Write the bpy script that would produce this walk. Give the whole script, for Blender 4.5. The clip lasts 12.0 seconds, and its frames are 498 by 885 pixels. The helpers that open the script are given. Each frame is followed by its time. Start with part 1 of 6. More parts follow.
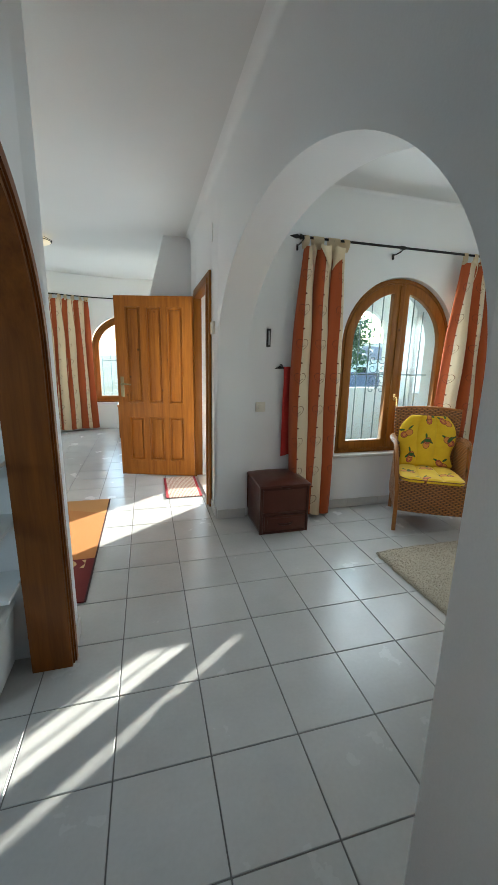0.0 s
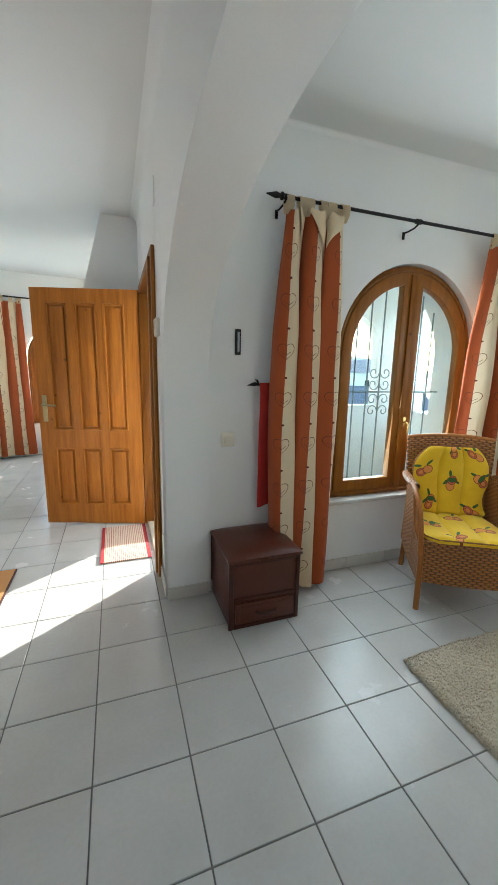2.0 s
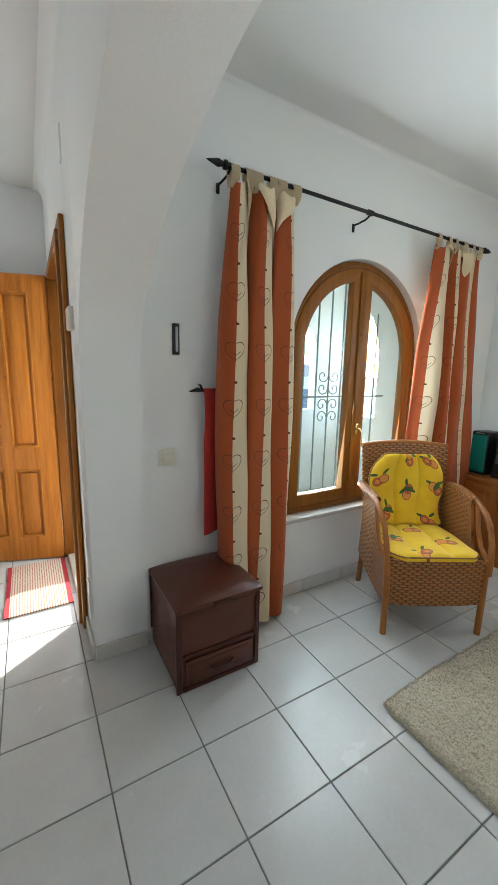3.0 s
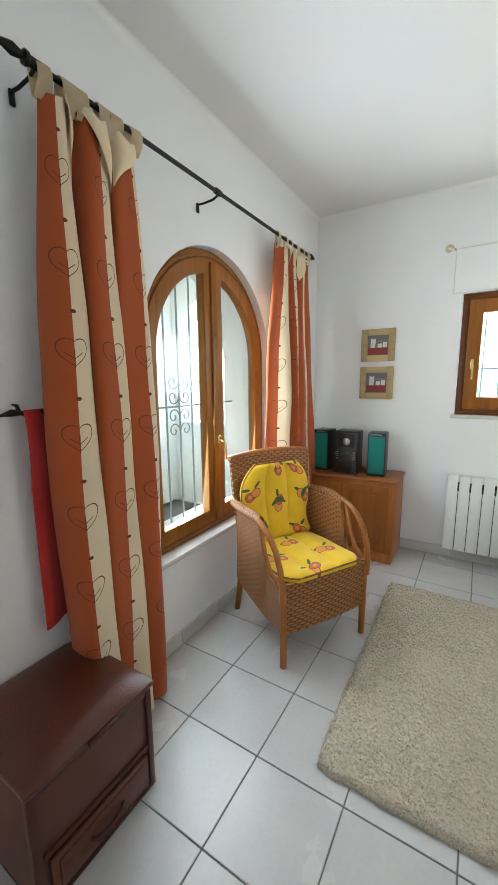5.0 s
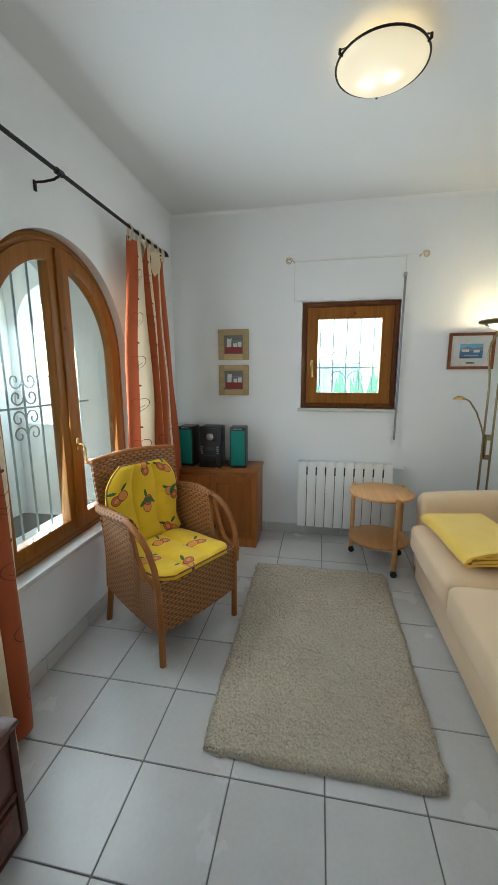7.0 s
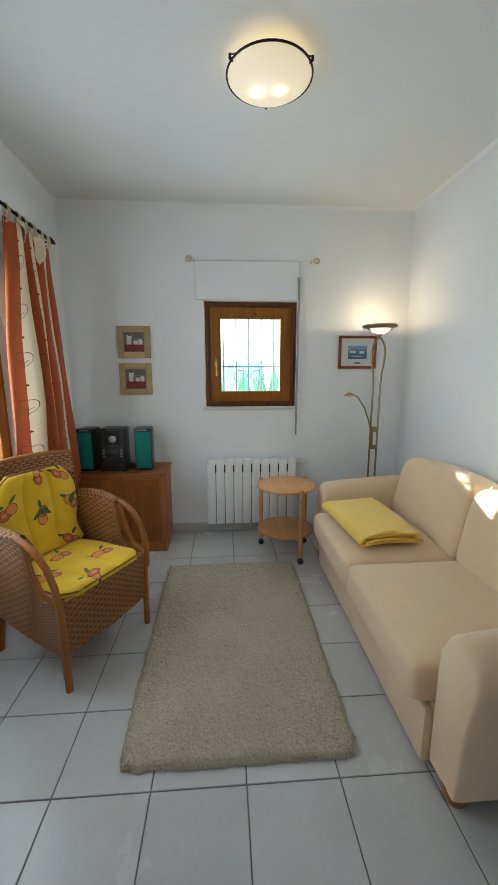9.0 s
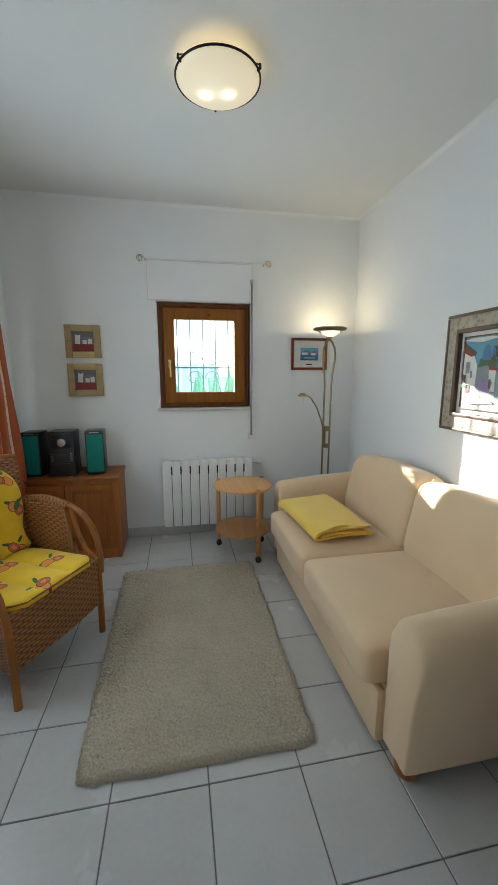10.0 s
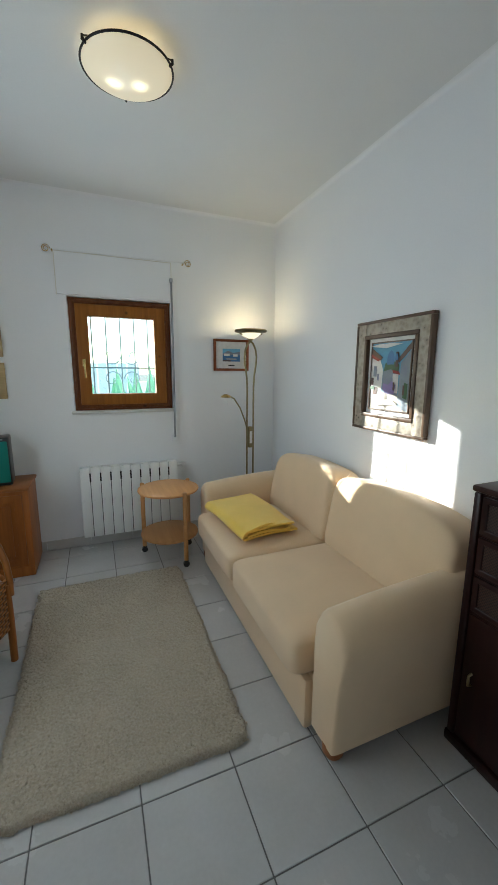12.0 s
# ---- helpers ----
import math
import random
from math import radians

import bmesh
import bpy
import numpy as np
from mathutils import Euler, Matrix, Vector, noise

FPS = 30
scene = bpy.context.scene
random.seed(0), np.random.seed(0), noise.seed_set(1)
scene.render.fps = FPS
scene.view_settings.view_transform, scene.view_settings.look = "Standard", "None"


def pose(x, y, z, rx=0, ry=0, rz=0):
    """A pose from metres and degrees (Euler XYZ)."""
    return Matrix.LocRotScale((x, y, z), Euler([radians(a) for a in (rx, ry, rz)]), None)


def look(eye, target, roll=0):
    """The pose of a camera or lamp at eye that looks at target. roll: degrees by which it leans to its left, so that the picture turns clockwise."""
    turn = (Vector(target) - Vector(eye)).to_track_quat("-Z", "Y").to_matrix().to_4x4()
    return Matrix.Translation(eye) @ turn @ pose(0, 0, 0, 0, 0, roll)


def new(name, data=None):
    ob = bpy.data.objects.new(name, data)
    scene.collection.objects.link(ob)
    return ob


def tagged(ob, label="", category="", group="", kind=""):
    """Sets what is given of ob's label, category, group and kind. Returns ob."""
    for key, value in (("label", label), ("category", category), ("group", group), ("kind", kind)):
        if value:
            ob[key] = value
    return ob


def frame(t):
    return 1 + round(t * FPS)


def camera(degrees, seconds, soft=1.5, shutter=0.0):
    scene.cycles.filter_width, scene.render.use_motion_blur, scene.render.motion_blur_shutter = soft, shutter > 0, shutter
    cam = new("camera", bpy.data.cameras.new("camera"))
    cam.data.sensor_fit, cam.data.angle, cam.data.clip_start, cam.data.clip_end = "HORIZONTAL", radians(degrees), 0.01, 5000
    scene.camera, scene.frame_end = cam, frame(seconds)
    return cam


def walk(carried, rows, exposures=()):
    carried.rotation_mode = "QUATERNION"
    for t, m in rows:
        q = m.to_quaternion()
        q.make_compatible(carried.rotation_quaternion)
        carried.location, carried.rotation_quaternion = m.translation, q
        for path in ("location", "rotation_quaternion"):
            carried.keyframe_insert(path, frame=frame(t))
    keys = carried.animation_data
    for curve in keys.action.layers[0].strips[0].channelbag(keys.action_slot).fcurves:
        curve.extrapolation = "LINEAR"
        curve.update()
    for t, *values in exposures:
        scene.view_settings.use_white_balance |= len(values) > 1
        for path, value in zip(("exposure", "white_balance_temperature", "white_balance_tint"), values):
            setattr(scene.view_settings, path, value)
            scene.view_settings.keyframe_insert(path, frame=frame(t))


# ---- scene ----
cam = camera(67.1, 12.0)
PATH = [
    (0, (0.504, 0.628, 1.421), (1.019, 2.509, 0.976), 1.2),
    (0.5, (0.594, 0.863, 1.433), (1.077, 2.751, 0.983), 1.1),
    (1, (0.668, 1.115, 1.448), (1.141, 3.008, 1.01), 1.1),
    (1.5, (0.729, 1.338, 1.428), (1.256, 3.223, 1.02), 1.2),
    (2, (0.815, 1.566, 1.419), (1.475, 3.416, 1.04), 1.2),
    (2.5, (0.855, 1.741, 1.408), (1.667, 3.532, 1.041), 1.3),
    (3, (0.87, 1.931, 1.416), (1.867, 3.628, 1.062), 1.2),
    (3.2, (0.88, 2.007, 1.416), (1.972, 3.645, 1.061), 0.8),
    (4.8, (0.999, 2.425, 1.445), (2.621, 3.545, 1.109), -0.6),
    (5, (0.982, 2.435, 1.438), (2.663, 3.466, 1.103), -0.5),
    (5.5, (0.959, 2.468, 1.447), (2.763, 3.257, 1.099), -0.6),
    (6, (0.94, 2.472, 1.458), (2.813, 3.077, 1.103), -0.4),
    (6.5, (0.936, 2.461, 1.457), (2.846, 2.933, 1.097), -0.3),
    (7, (0.944, 2.443, 1.455), (2.878, 2.799, 1.092), -0.2),
    (9, (0.946, 2.444, 1.451), (2.907, 2.312, 1.083), -0.1),
    (9.5, (0.941, 2.452, 1.43), (2.893, 2.199, 1.076), -0.1),
    (10, (0.93, 2.442, 1.44), (2.865, 2.081, 1.083), -0.0),
    (10.5, (0.923, 2.434, 1.47), (2.831, 1.965, 1.097), 0.2),
    (11, (0.929, 2.422, 1.443), (2.814, 1.855, 1.089), 0.1),
    (11.5, (0.939, 2.42, 1.432), (2.796, 1.763, 1.084), 0.1),
    (12, (0.937, 2.438, 1.462), (2.759, 1.697, 1.098), 0.3),
]
EXPOSURES = [(0, 2.18, 6250, 2), (3, 2.52, 6350, 3), (5, 2.74, 6450, 7), (5.5, 2.46, 6400, 6), (6, 2.24, 6400, 6), (7, 2.13, 6300, 4), (9, 1.93, 6300, 6), (10, 1.82, 6250, 5), (12, 1.67, 6150, 4)]
walk(cam, [(t, look(eye, target, roll)) for t, eye, target, roll in PATH], EXPOSURES)

# ---- sky, sun and window light ----
SUN_DIR = Vector((-1.31, -1.0, -0.435)).normalized()
world = bpy.data.worlds.new("sky")
scene.world = world
world.use_nodes = True
wn = world.node_tree
sky = wn.nodes.new("ShaderNodeTexSky")
sky.sky_type, sky.sun_disc = "NISHITA", False
sky.sun_elevation = math.asin(-SUN_DIR.z)
sky.sun_rotation = math.atan2(-SUN_DIR.x, -SUN_DIR.y)
sky.air_density, sky.dust_density = 1.0, 0.7
wn.nodes["Background"].inputs["Strength"].default_value = 0.20
wn.links.new(sky.outputs[0], wn.nodes["Background"].inputs["Color"])

sun = new("sun", bpy.data.lights.new("sun", "SUN"))
sun.data.energy, sun.data.angle, sun.data.color = 5.0, radians(0.5), (1.0, 0.96, 0.89)
sun.matrix_world = look((20, 20, 8), Vector((20, 20, 8)) + SUN_DIR)


def window_light(name, eye, target, width, height, watts, colour=(0.80, 0.90, 1.0)):
    """Skylight that falls in at an opening."""
    lamp = new(name, bpy.data.lights.new(name, "AREA"))
    lamp.data.shape, lamp.data.size, lamp.data.size_y = "RECTANGLE", width, height
    lamp.data.energy, lamp.data.color = watts, colour
    lamp.matrix_world = look(eye, target)
    return lamp


window_light("skylight_terrace_window", (2.78, 3.75, 1.33), (2.78, 0, 0.9), 1.0, 1.4, 5.6)
window_light("skylight_side_window", (4.25, 2.205, 1.60), (0, 2.205, 1.3), 0.52, 0.62, 1.5)
window_light("skylight_front_door", (1.04, 4.54, 1.05), (-3, 4.3, 1.0), 0.85, 1.9, 3.0)
for aim in (-38, 0.2):
    a = radians(aim)
    window_light("skylight_round_window", (0.15 + 2.86 * math.sin(a), 5.45 + 2.86 * math.cos(a), 1.3), (0.15 - 0.5 * math.sin(a), 4.0, 1.2), 1.0, 1.4, 3.0)
# Added fill lamp in an unseen kitchen opening, brightens the hall walls.
window_light("fill_kitchen", (-2.45, 0.2, 1.6), (0.5, 1.2, 1.3), 1.0, 1.0, 2.8)

# ---- materials ----
def node_mat(name):
    m = bpy.data.materials.new(name)
    m.use_nodes = True
    nt = m.node_tree
    return m, nt, nt.nodes["Principled BSDF"]


def link(nt, a, b):
    nt.links.new(a, b)


def math_node(nt, op, a, b=None, c=None):
    n = nt.nodes.new("ShaderNodeMath")
    n.operation = op
    for i, v in enumerate((a, b, c)):
        if v is None:
            continue
        if isinstance(v, (int, float)):
            n.inputs[i].default_value = v
        else:
            nt.links.new(v, n.inputs[i])
    return n.outputs[0]


def mix_colour(nt, fac, a, b, mode="MIX"):
    n = nt.nodes.new("ShaderNodeMix")
    n.data_type, n.blend_type = "RGBA", mode
    for sock, v in ((n.inputs[0], fac), (n.inputs[6], a), (n.inputs[7], b)):
        if isinstance(v, (int, float)):
            sock.default_value = v
        elif isinstance(v, tuple):
            sock.default_value = (*v, 1)
        else:
            nt.links.new(v, sock)
    return n.outputs[2]


def coords(nt, scale=(1, 1, 1), kind="Object", rot=(0, 0, 0)):
    tc, mp = nt.nodes.new("ShaderNodeTexCoord"), nt.nodes.new("ShaderNodeMapping")
    mp.inputs["Scale"].default_value = scale
    mp.inputs["Rotation"].default_value = rot
    nt.links.new(tc.outputs[kind], mp.inputs[0])
    return mp.outputs[0]


def noise_node(nt, vec, scale, detail=4.0, rough=0.55):
    n = nt.nodes.new("ShaderNodeTexNoise")
    n.inputs["Scale"].default_value, n.inputs["Detail"].default_value, n.inputs["Roughness"].default_value = scale, detail, rough
    nt.links.new(vec, n.inputs["Vector"])
    return n.outputs[0]


def ramp(nt, fac, stops, mode="LINEAR"):
    n = nt.nodes.new("ShaderNodeValToRGB")
    n.color_ramp.interpolation = mode
    els = n.color_ramp.elements
    while len(els) < len(stops):
        els.new(0.5)
    for e, (p, c) in zip(els, stops):
        e.position, e.color = p, (*c, 1)
    nt.links.new(fac, n.inputs[0])
    return n.outputs[0]


def bump_node(nt, height, strength, distance, bsdf):
    b = nt.nodes.new("ShaderNodeBump")
    b.inputs["Strength"].default_value, b.inputs["Distance"].default_value = strength, distance
    nt.links.new(height, b.inputs["Height"])
    nt.links.new(b.outputs[0], bsdf.inputs["Normal"])
    return b


def surface(name, colour, rough=0.5, var=0.10, scale=5.0, fine=120.0, bump=0.15, depth=0.002, metal=0.0, rough_var=0.1, coat=0.0, sheen=0.0, spec=0.5):
    """A surface with blotches at one scale, grain at another, and fine relief."""
    m, nt, b = node_mat(name)
    v = coords(nt)
    big, small = noise_node(nt, v, scale), noise_node(nt, v, fine, 3)
    both = math_node(nt, "ADD", math_node(nt, "MULTIPLY", big, 0.65), math_node(nt, "MULTIPLY", small, 0.35))
    lo = tuple(c * (1 - var) for c in colour)
    hi = tuple(min(1, c * (1 + var)) for c in colour)
    link(nt, ramp(nt, both, [(0.3, lo), (0.7, hi)]), b.inputs["Base Color"])
    link(nt, math_node(nt, "MULTIPLY_ADD", big, rough_var, rough - rough_var / 2), b.inputs["Roughness"])
    b.inputs["Metallic"].default_value = metal
    b.inputs["Coat Weight"].default_value = coat
    b.inputs["Sheen Weight"].default_value = sheen
    b.inputs["Specular IOR Level"].default_value = spec
    if bump:
        bump_node(nt, small, bump, depth, b)
    return m


def wood(name, dark, light, axis="z", rough=0.42, scale=1.0, knots=True, coat=0.03):
    """Varnished wood with grain along one axis, bands and knots."""
    m, nt, b = node_mat(name)
    long, across = 1.6 * scale, 26 * scale
    s = {"x": (long, across, across), "y": (across, long, across), "z": (across, across, long)}[axis]
    info = nt.nodes.new("ShaderNodeObjectInfo")
    tc = nt.nodes.new("ShaderNodeTexCoord")
    shift = nt.nodes.new("ShaderNodeVectorMath")
    shift.operation = "ADD"
    link(nt, tc.outputs["Object"], shift.inputs[0])
    link(nt, math_node(nt, "MULTIPLY", info.outputs["Random"], 9.0), shift.inputs[1])
    mp = nt.nodes.new("ShaderNodeMapping")
    mp.inputs["Scale"].default_value = s
    link(nt, shift.outputs[0], mp.inputs[0])
    grain = noise_node(nt, mp.outputs[0], 1.0, 6, 0.6)
    fine = noise_node(nt, mp.outputs[0], 5.0, 3, 0.6)
    f = math_node(nt, "ADD", math_node(nt, "MULTIPLY", grain, 0.75), math_node(nt, "MULTIPLY", fine, 0.25))
    col = ramp(nt, f, [(0.28, dark), (0.5, tuple((a + c) / 2 for a, c in zip(dark, light))), (0.72, light)])
    if knots:
        k = nt.nodes.new("ShaderNodeTexVoronoi")
        k.inputs["Scale"].default_value = 5.5
        link(nt, shift.outputs[0], k.inputs["Vector"])
        spot = ramp(nt, k.outputs["Distance"], [(0.05, (1, 1, 1)), (0.10, (0, 0, 0))])
        col = mix_colour(nt, math_node(nt, "MULTIPLY", spot, 0.75), col, tuple(c * 0.35 for c in dark))
    tone = math_node(nt, "MULTIPLY_ADD", info.outputs["Random"], 0.36, 0.80)
    hsv = nt.nodes.new("ShaderNodeHueSaturation")
    link(nt, tone, hsv.inputs["Value"])
    link(nt, col, hsv.inputs["Color"])
    link(nt, hsv.outputs[0], b.inputs["Base Color"])
    b.inputs["Roughness"].default_value, b.inputs["Coat Weight"].default_value, b.inputs["Coat Roughness"].default_value = rough, coat, 0.15
    bump_node(nt, f, 0.12, 0.001, b)
    b.inputs["Specular IOR Level"].default_value = 0.28
    return m


def plaster(name, colour, bump=0.25):
    """Painted rough plaster with trowel unevenness."""
    m, nt, b = node_mat(name)
    v = coords(nt)
    big, mid, small = noise_node(nt, v, 1.2, 2), noise_node(nt, v, 22, 3), noise_node(nt, v, 140, 3)
    lo = tuple(c * 0.96 for c in colour)
    link(nt, ramp(nt, math_node(nt, "ADD", math_node(nt, "MULTIPLY", big, 0.6), math_node(nt, "MULTIPLY", small, 0.4)), [(0.35, lo), (0.65, colour)]), b.inputs["Base Color"])
    b.inputs["Roughness"].default_value = 0.85
    h = math_node(nt, "ADD", math_node(nt, "MULTIPLY", mid, 0.7), math_node(nt, "MULTIPLY", small, 0.4))
    bump_node(nt, h, bump, 0.006, b)
    return m


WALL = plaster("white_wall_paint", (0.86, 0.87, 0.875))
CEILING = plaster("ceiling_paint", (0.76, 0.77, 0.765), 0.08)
OUTWALL = plaster("terrace_render", (0.88, 0.88, 0.87), 0.35)
PINE = wood("honey_pine", (0.20, 0.056, 0.006), (0.46, 0.158, 0.018), "z")
PINE_X = wood("honey_pine_across", (0.30, 0.092, 0.011), (0.56, 0.215, 0.032), "x")
PINE_Y = wood("honey_pine_along", (0.22, 0.075, 0.014), (0.40, 0.155, 0.032), "y")
OAKISH = wood("window_frame_wood", (0.20, 0.064, 0.007), (0.36, 0.135, 0.016), "z")
OAKISH_X = wood("window_frame_wood_across", (0.20, 0.064, 0.007), (0.36, 0.135, 0.016), "x")
KITCHENPINE = wood("kitchen_arch_pine", (0.12, 0.032, 0.004), (0.25, 0.082, 0.010), "z")
DARKPINE = wood("dark_stained_pine", (0.085, 0.024, 0.006), (0.18, 0.056, 0.013), "z")
CABINETWOOD = wood("cabinet_wood", (0.24, 0.072, 0.014), (0.40, 0.132, 0.026), "z", knots=False)
BEECH = wood("beech", (0.46, 0.22, 0.075), (0.62, 0.33, 0.13), "x", knots=False)
MAHOGANY = wood("dark_mahogany", (0.012, 0.003, 0.003), (0.035, 0.010, 0.008), "z", rough=0.3, knots=False)
CHAIRWOOD = wood("cherry_wood", (0.30, 0.10, 0.02), (0.48, 0.19, 0.05), "z", knots=False)
LEATHER = surface("brown_leatherette", (0.085, 0.020, 0.010), 0.32, 0.18, 6, 150, 0.55, 0.0022, spec=0.42)
LEATHER_DARK = surface("brown_leatherette_trim", (0.058, 0.015, 0.008), 0.30, 0.15, 6, 260, 0.2, 0.001, spec=0.3)
SOFA = surface("beige_upholstery", (0.77, 0.56, 0.345), 0.9, 0.06, 4, 420, 0.25, 0.0012, sheen=0.3)
BLANKETM = surface("yellow_fleece", (0.90, 0.595, 0.085), 0.95, 0.07, 8, 300, 0.4, 0.002, sheen=0.4)
IRON = surface("black_iron", (0.018, 0.017, 0.017), 0.45, 0.2, 20, 200, 0.2, 0.001, metal=0.6)
BRASS = surface("brass", (0.62, 0.45, 0.18), 0.25, 0.08, 20, 200, 0.0, metal=1.0)
ANTIQUE = surface("antique_brass", (0.30, 0.25, 0.14), 0.3, 0.1, 20, 200, 0.0, metal=1.0)
CHROME = surface("grey_metal", (0.42, 0.43, 0.45), 0.35, 0.06, 20, 200, 0.0, metal=1.0)
STEEL = surface("dull_steel", (0.26, 0.27, 0.28), 0.4, 0.06, 20, 200, 0.0, metal=1.0)
ENAMEL = surface("white_enamel", (0.82, 0.82, 0.80), 0.28, 0.02, 4, 150, 0.03, 0.001)
PLASTIC = surface("ivory_plastic", (0.74, 0.71, 0.62), 0.35, 0.03, 8, 150, 0.03, 0.001)
WHITEPL = surface("white_plastic", (0.80, 0.80, 0.80), 0.4, 0.03, 8, 150, 0.03, 0.001)
BLACKPL = surface("black_plastic", (0.012, 0.012, 0.013), 0.3, 0.1, 20, 200, 0.05, 0.001)
TEAL = surface("teal_speaker_cloth", (0.003, 0.19, 0.155), 0.75, 0.08, 8, 500, 0.3, 0.001)
TEALCLOTH = surface("green_stool_cloth", (0.02, 0.16, 0.13), 0.8, 0.1, 8, 300, 0.3, 0.001)
REDCLOTH = surface("red_cloth", (0.42, 0.016, 0.010), 0.85, 0.1, 6, 260, 0.4, 0.002, sheen=0.2)
BASE = surface("baseboard_tile", (0.58, 0.56, 0.53), 0.3, 0.05, 5, 100, 0.05, 0.001)
GROUT = surface("grout", (0.17, 0.16, 0.15), 0.9, 0.12, 8, 200, 0.3, 0.001)
SILL = surface("pale_stone_sill", (0.62, 0.60, 0.57), 0.35, 0.08, 12, 150, 0.05, 0.001)
TERRACE = surface("terrace_tile", (0.62, 0.60, 0.58), 0.7, 0.12, 3, 90, 0.2, 0.002)
ROOFT = surface("grey_roof_tiles", (0.13, 0.13, 0.15), 0.8, 0.2, 3, 40, 0.2, 0.01)
FOLIAGE = surface("foliage", (0.055, 0.10, 0.035), 0.7, 0.4, 3, 20, 0.3, 0.02)
GROUND = surface("dry_ground", (0.24, 0.20, 0.14), 0.95, 0.25, 0.4, 6, 0.3, 0.02)
BARK = surface("bark", (0.13, 0.09, 0.06), 0.9, 0.3, 6, 40, 0.5, 0.01)
LIGHTWOOD = wood("pale_picture_frame_wood", (0.42, 0.30, 0.14), (0.60, 0.46, 0.25), "x", knots=True, coat=0.0, rough=0.6)
SHELFWHITE = surface("kitchen_white", (0.74, 0.76, 0.76), 0.35, 0.03, 4, 100, 0.03, 0.001)


def tile_material():
    """Pale glazed floor tiles, each a little different."""
    m, nt, b = node_mat("pale_floor_tile")
    info = nt.nodes.new("ShaderNodeObjectInfo")
    v = nt.nodes.new("ShaderNodeNewGeometry").outputs["Position"]
    big, small = noise_node(nt, v, 3.5, 5), noise_node(nt, v, 60, 3)
    f = math_node(nt, "ADD", math_node(nt, "MULTIPLY", big, 0.7), math_node(nt, "MULTIPLY", small, 0.3))
    col = ramp(nt, f, [(0.3, (0.48, 0.468, 0.448)), (0.7, (0.565, 0.553, 0.532))])
    hsv = nt.nodes.new("ShaderNodeHueSaturation")
    link(nt, math_node(nt, "MULTIPLY_ADD", info.outputs["Random"], 0.06, 0.97), hsv.inputs["Value"])
    link(nt, col, hsv.inputs["Color"])
    link(nt, hsv.outputs[0], b.inputs["Base Color"])
    link(nt, math_node(nt, "MULTIPLY_ADD", big, 0.16, 0.17), b.inputs["Roughness"])
    bump_node(nt, big, 0.05, 0.004, b)
    return m


TILE = tile_material()


def glass_material():
    """Clear thin pane: mostly see-through, with a slight mirror."""
    m, nt, b = node_mat("window_glass")
    out = nt.nodes["Material Output"]
    clear, gloss, mix = nt.nodes.new("ShaderNodeBsdfTransparent"), nt.nodes.new("ShaderNodeBsdfGlossy"), nt.nodes.new("ShaderNodeMixShader")
    clear.inputs[0].default_value = (0.88, 0.97, 1.0, 1)
    gloss.inputs["Roughness"].default_value = 0.02
    lw = nt.nodes.new("ShaderNodeLayerWeight")
    lw.inputs[0].default_value = 0.5
    link(nt, math_node(nt, "MULTIPLY_ADD", math_node(nt, "POWER", lw.outputs["Facing"], 5.0), 0.5, 0.025), mix.inputs[0])
    link(nt, clear.outputs[0], mix.inputs[1])
    link(nt, gloss.outputs[0], mix.inputs[2])
    link(nt, mix.outputs[0], out.inputs[0])
    return m


GLASS = glass_material()


def lamp_material(name, colour, strength, spots=()):
    """Opal glass lit from inside."""
    m, nt, b = node_mat(name)
    b.inputs["Base Color"].default_value = (0.85, 0.78, 0.62, 1)
    b.inputs["Roughness"].default_value = 0.35
    b.inputs["Emission Color"].default_value = (*colour, 1)
    total = None
    tc = nt.nodes.new("ShaderNodeTexCoord")
    for x, y, r, s in spots:
        d = nt.nodes.new("ShaderNodeVectorMath")
        d.operation = "DISTANCE"
        flat = nt.nodes.new("ShaderNodeVectorMath")
        flat.operation = "MULTIPLY"
        flat.inputs[1].default_value = (1, 1, 0)
        link(nt, tc.outputs["Object"], flat.inputs[0])
        link(nt, flat.outputs[0], d.inputs[0])
        d.inputs[1].default_value = (x, y, 0)
        q = math_node(nt, "DIVIDE", d.outputs["Value"], r)
        g = math_node(nt, "MULTIPLY", math_node(nt, "EXPONENT", math_node(nt, "MULTIPLY", math_node(nt, "MULTIPLY", q, q), -1.0)), s)
        total = g if total is None else math_node(nt, "ADD", total, g)
    if total is None:
        b.inputs["Emission Strength"].default_value = strength
    else:
        link(nt, math_node(nt, "ADD", total, strength), b.inputs["Emission Strength"])
    return m

# ---- mesh helpers ----
def finish(name, bm, material, smooth=None):
    """A mesh from a bmesh; smooth: angle in degrees under which edges are shaded round."""
    bmesh.ops.recalc_face_normals(bm, faces=bm.faces)
    me = bpy.data.meshes.new(name)
    if smooth is not None:
        for f in bm.faces:
            f.smooth = True
        for e in bm.edges:
            if len(e.link_faces) == 2 and e.calc_face_angle(0) > radians(smooth):
                e.smooth = False
    bm.to_mesh(me)
    bm.free()
    me.materials.append(material)
    return me


def part(name, bm, material, parent, label="", smooth=None):
    ob = new(name, finish(name, bm, material, smooth))
    ob.parent = parent
    return tagged(ob, label)


def thing(name, label, category, m=None, group="", kind=""):
    ob = new(name)
    ob.empty_display_size = 0.1
    if m is not None:
        ob.matrix_world = m
    return tagged(ob, label, category, group, kind)


def structure(name, bm, material, label="", category="", smooth=None, parent=None):
    ob = new(name, finish(name, bm, material, smooth))
    if parent:
        ob.parent = parent
        return tagged(ob, label)
    return tagged(ob, label, category, kind="structure")


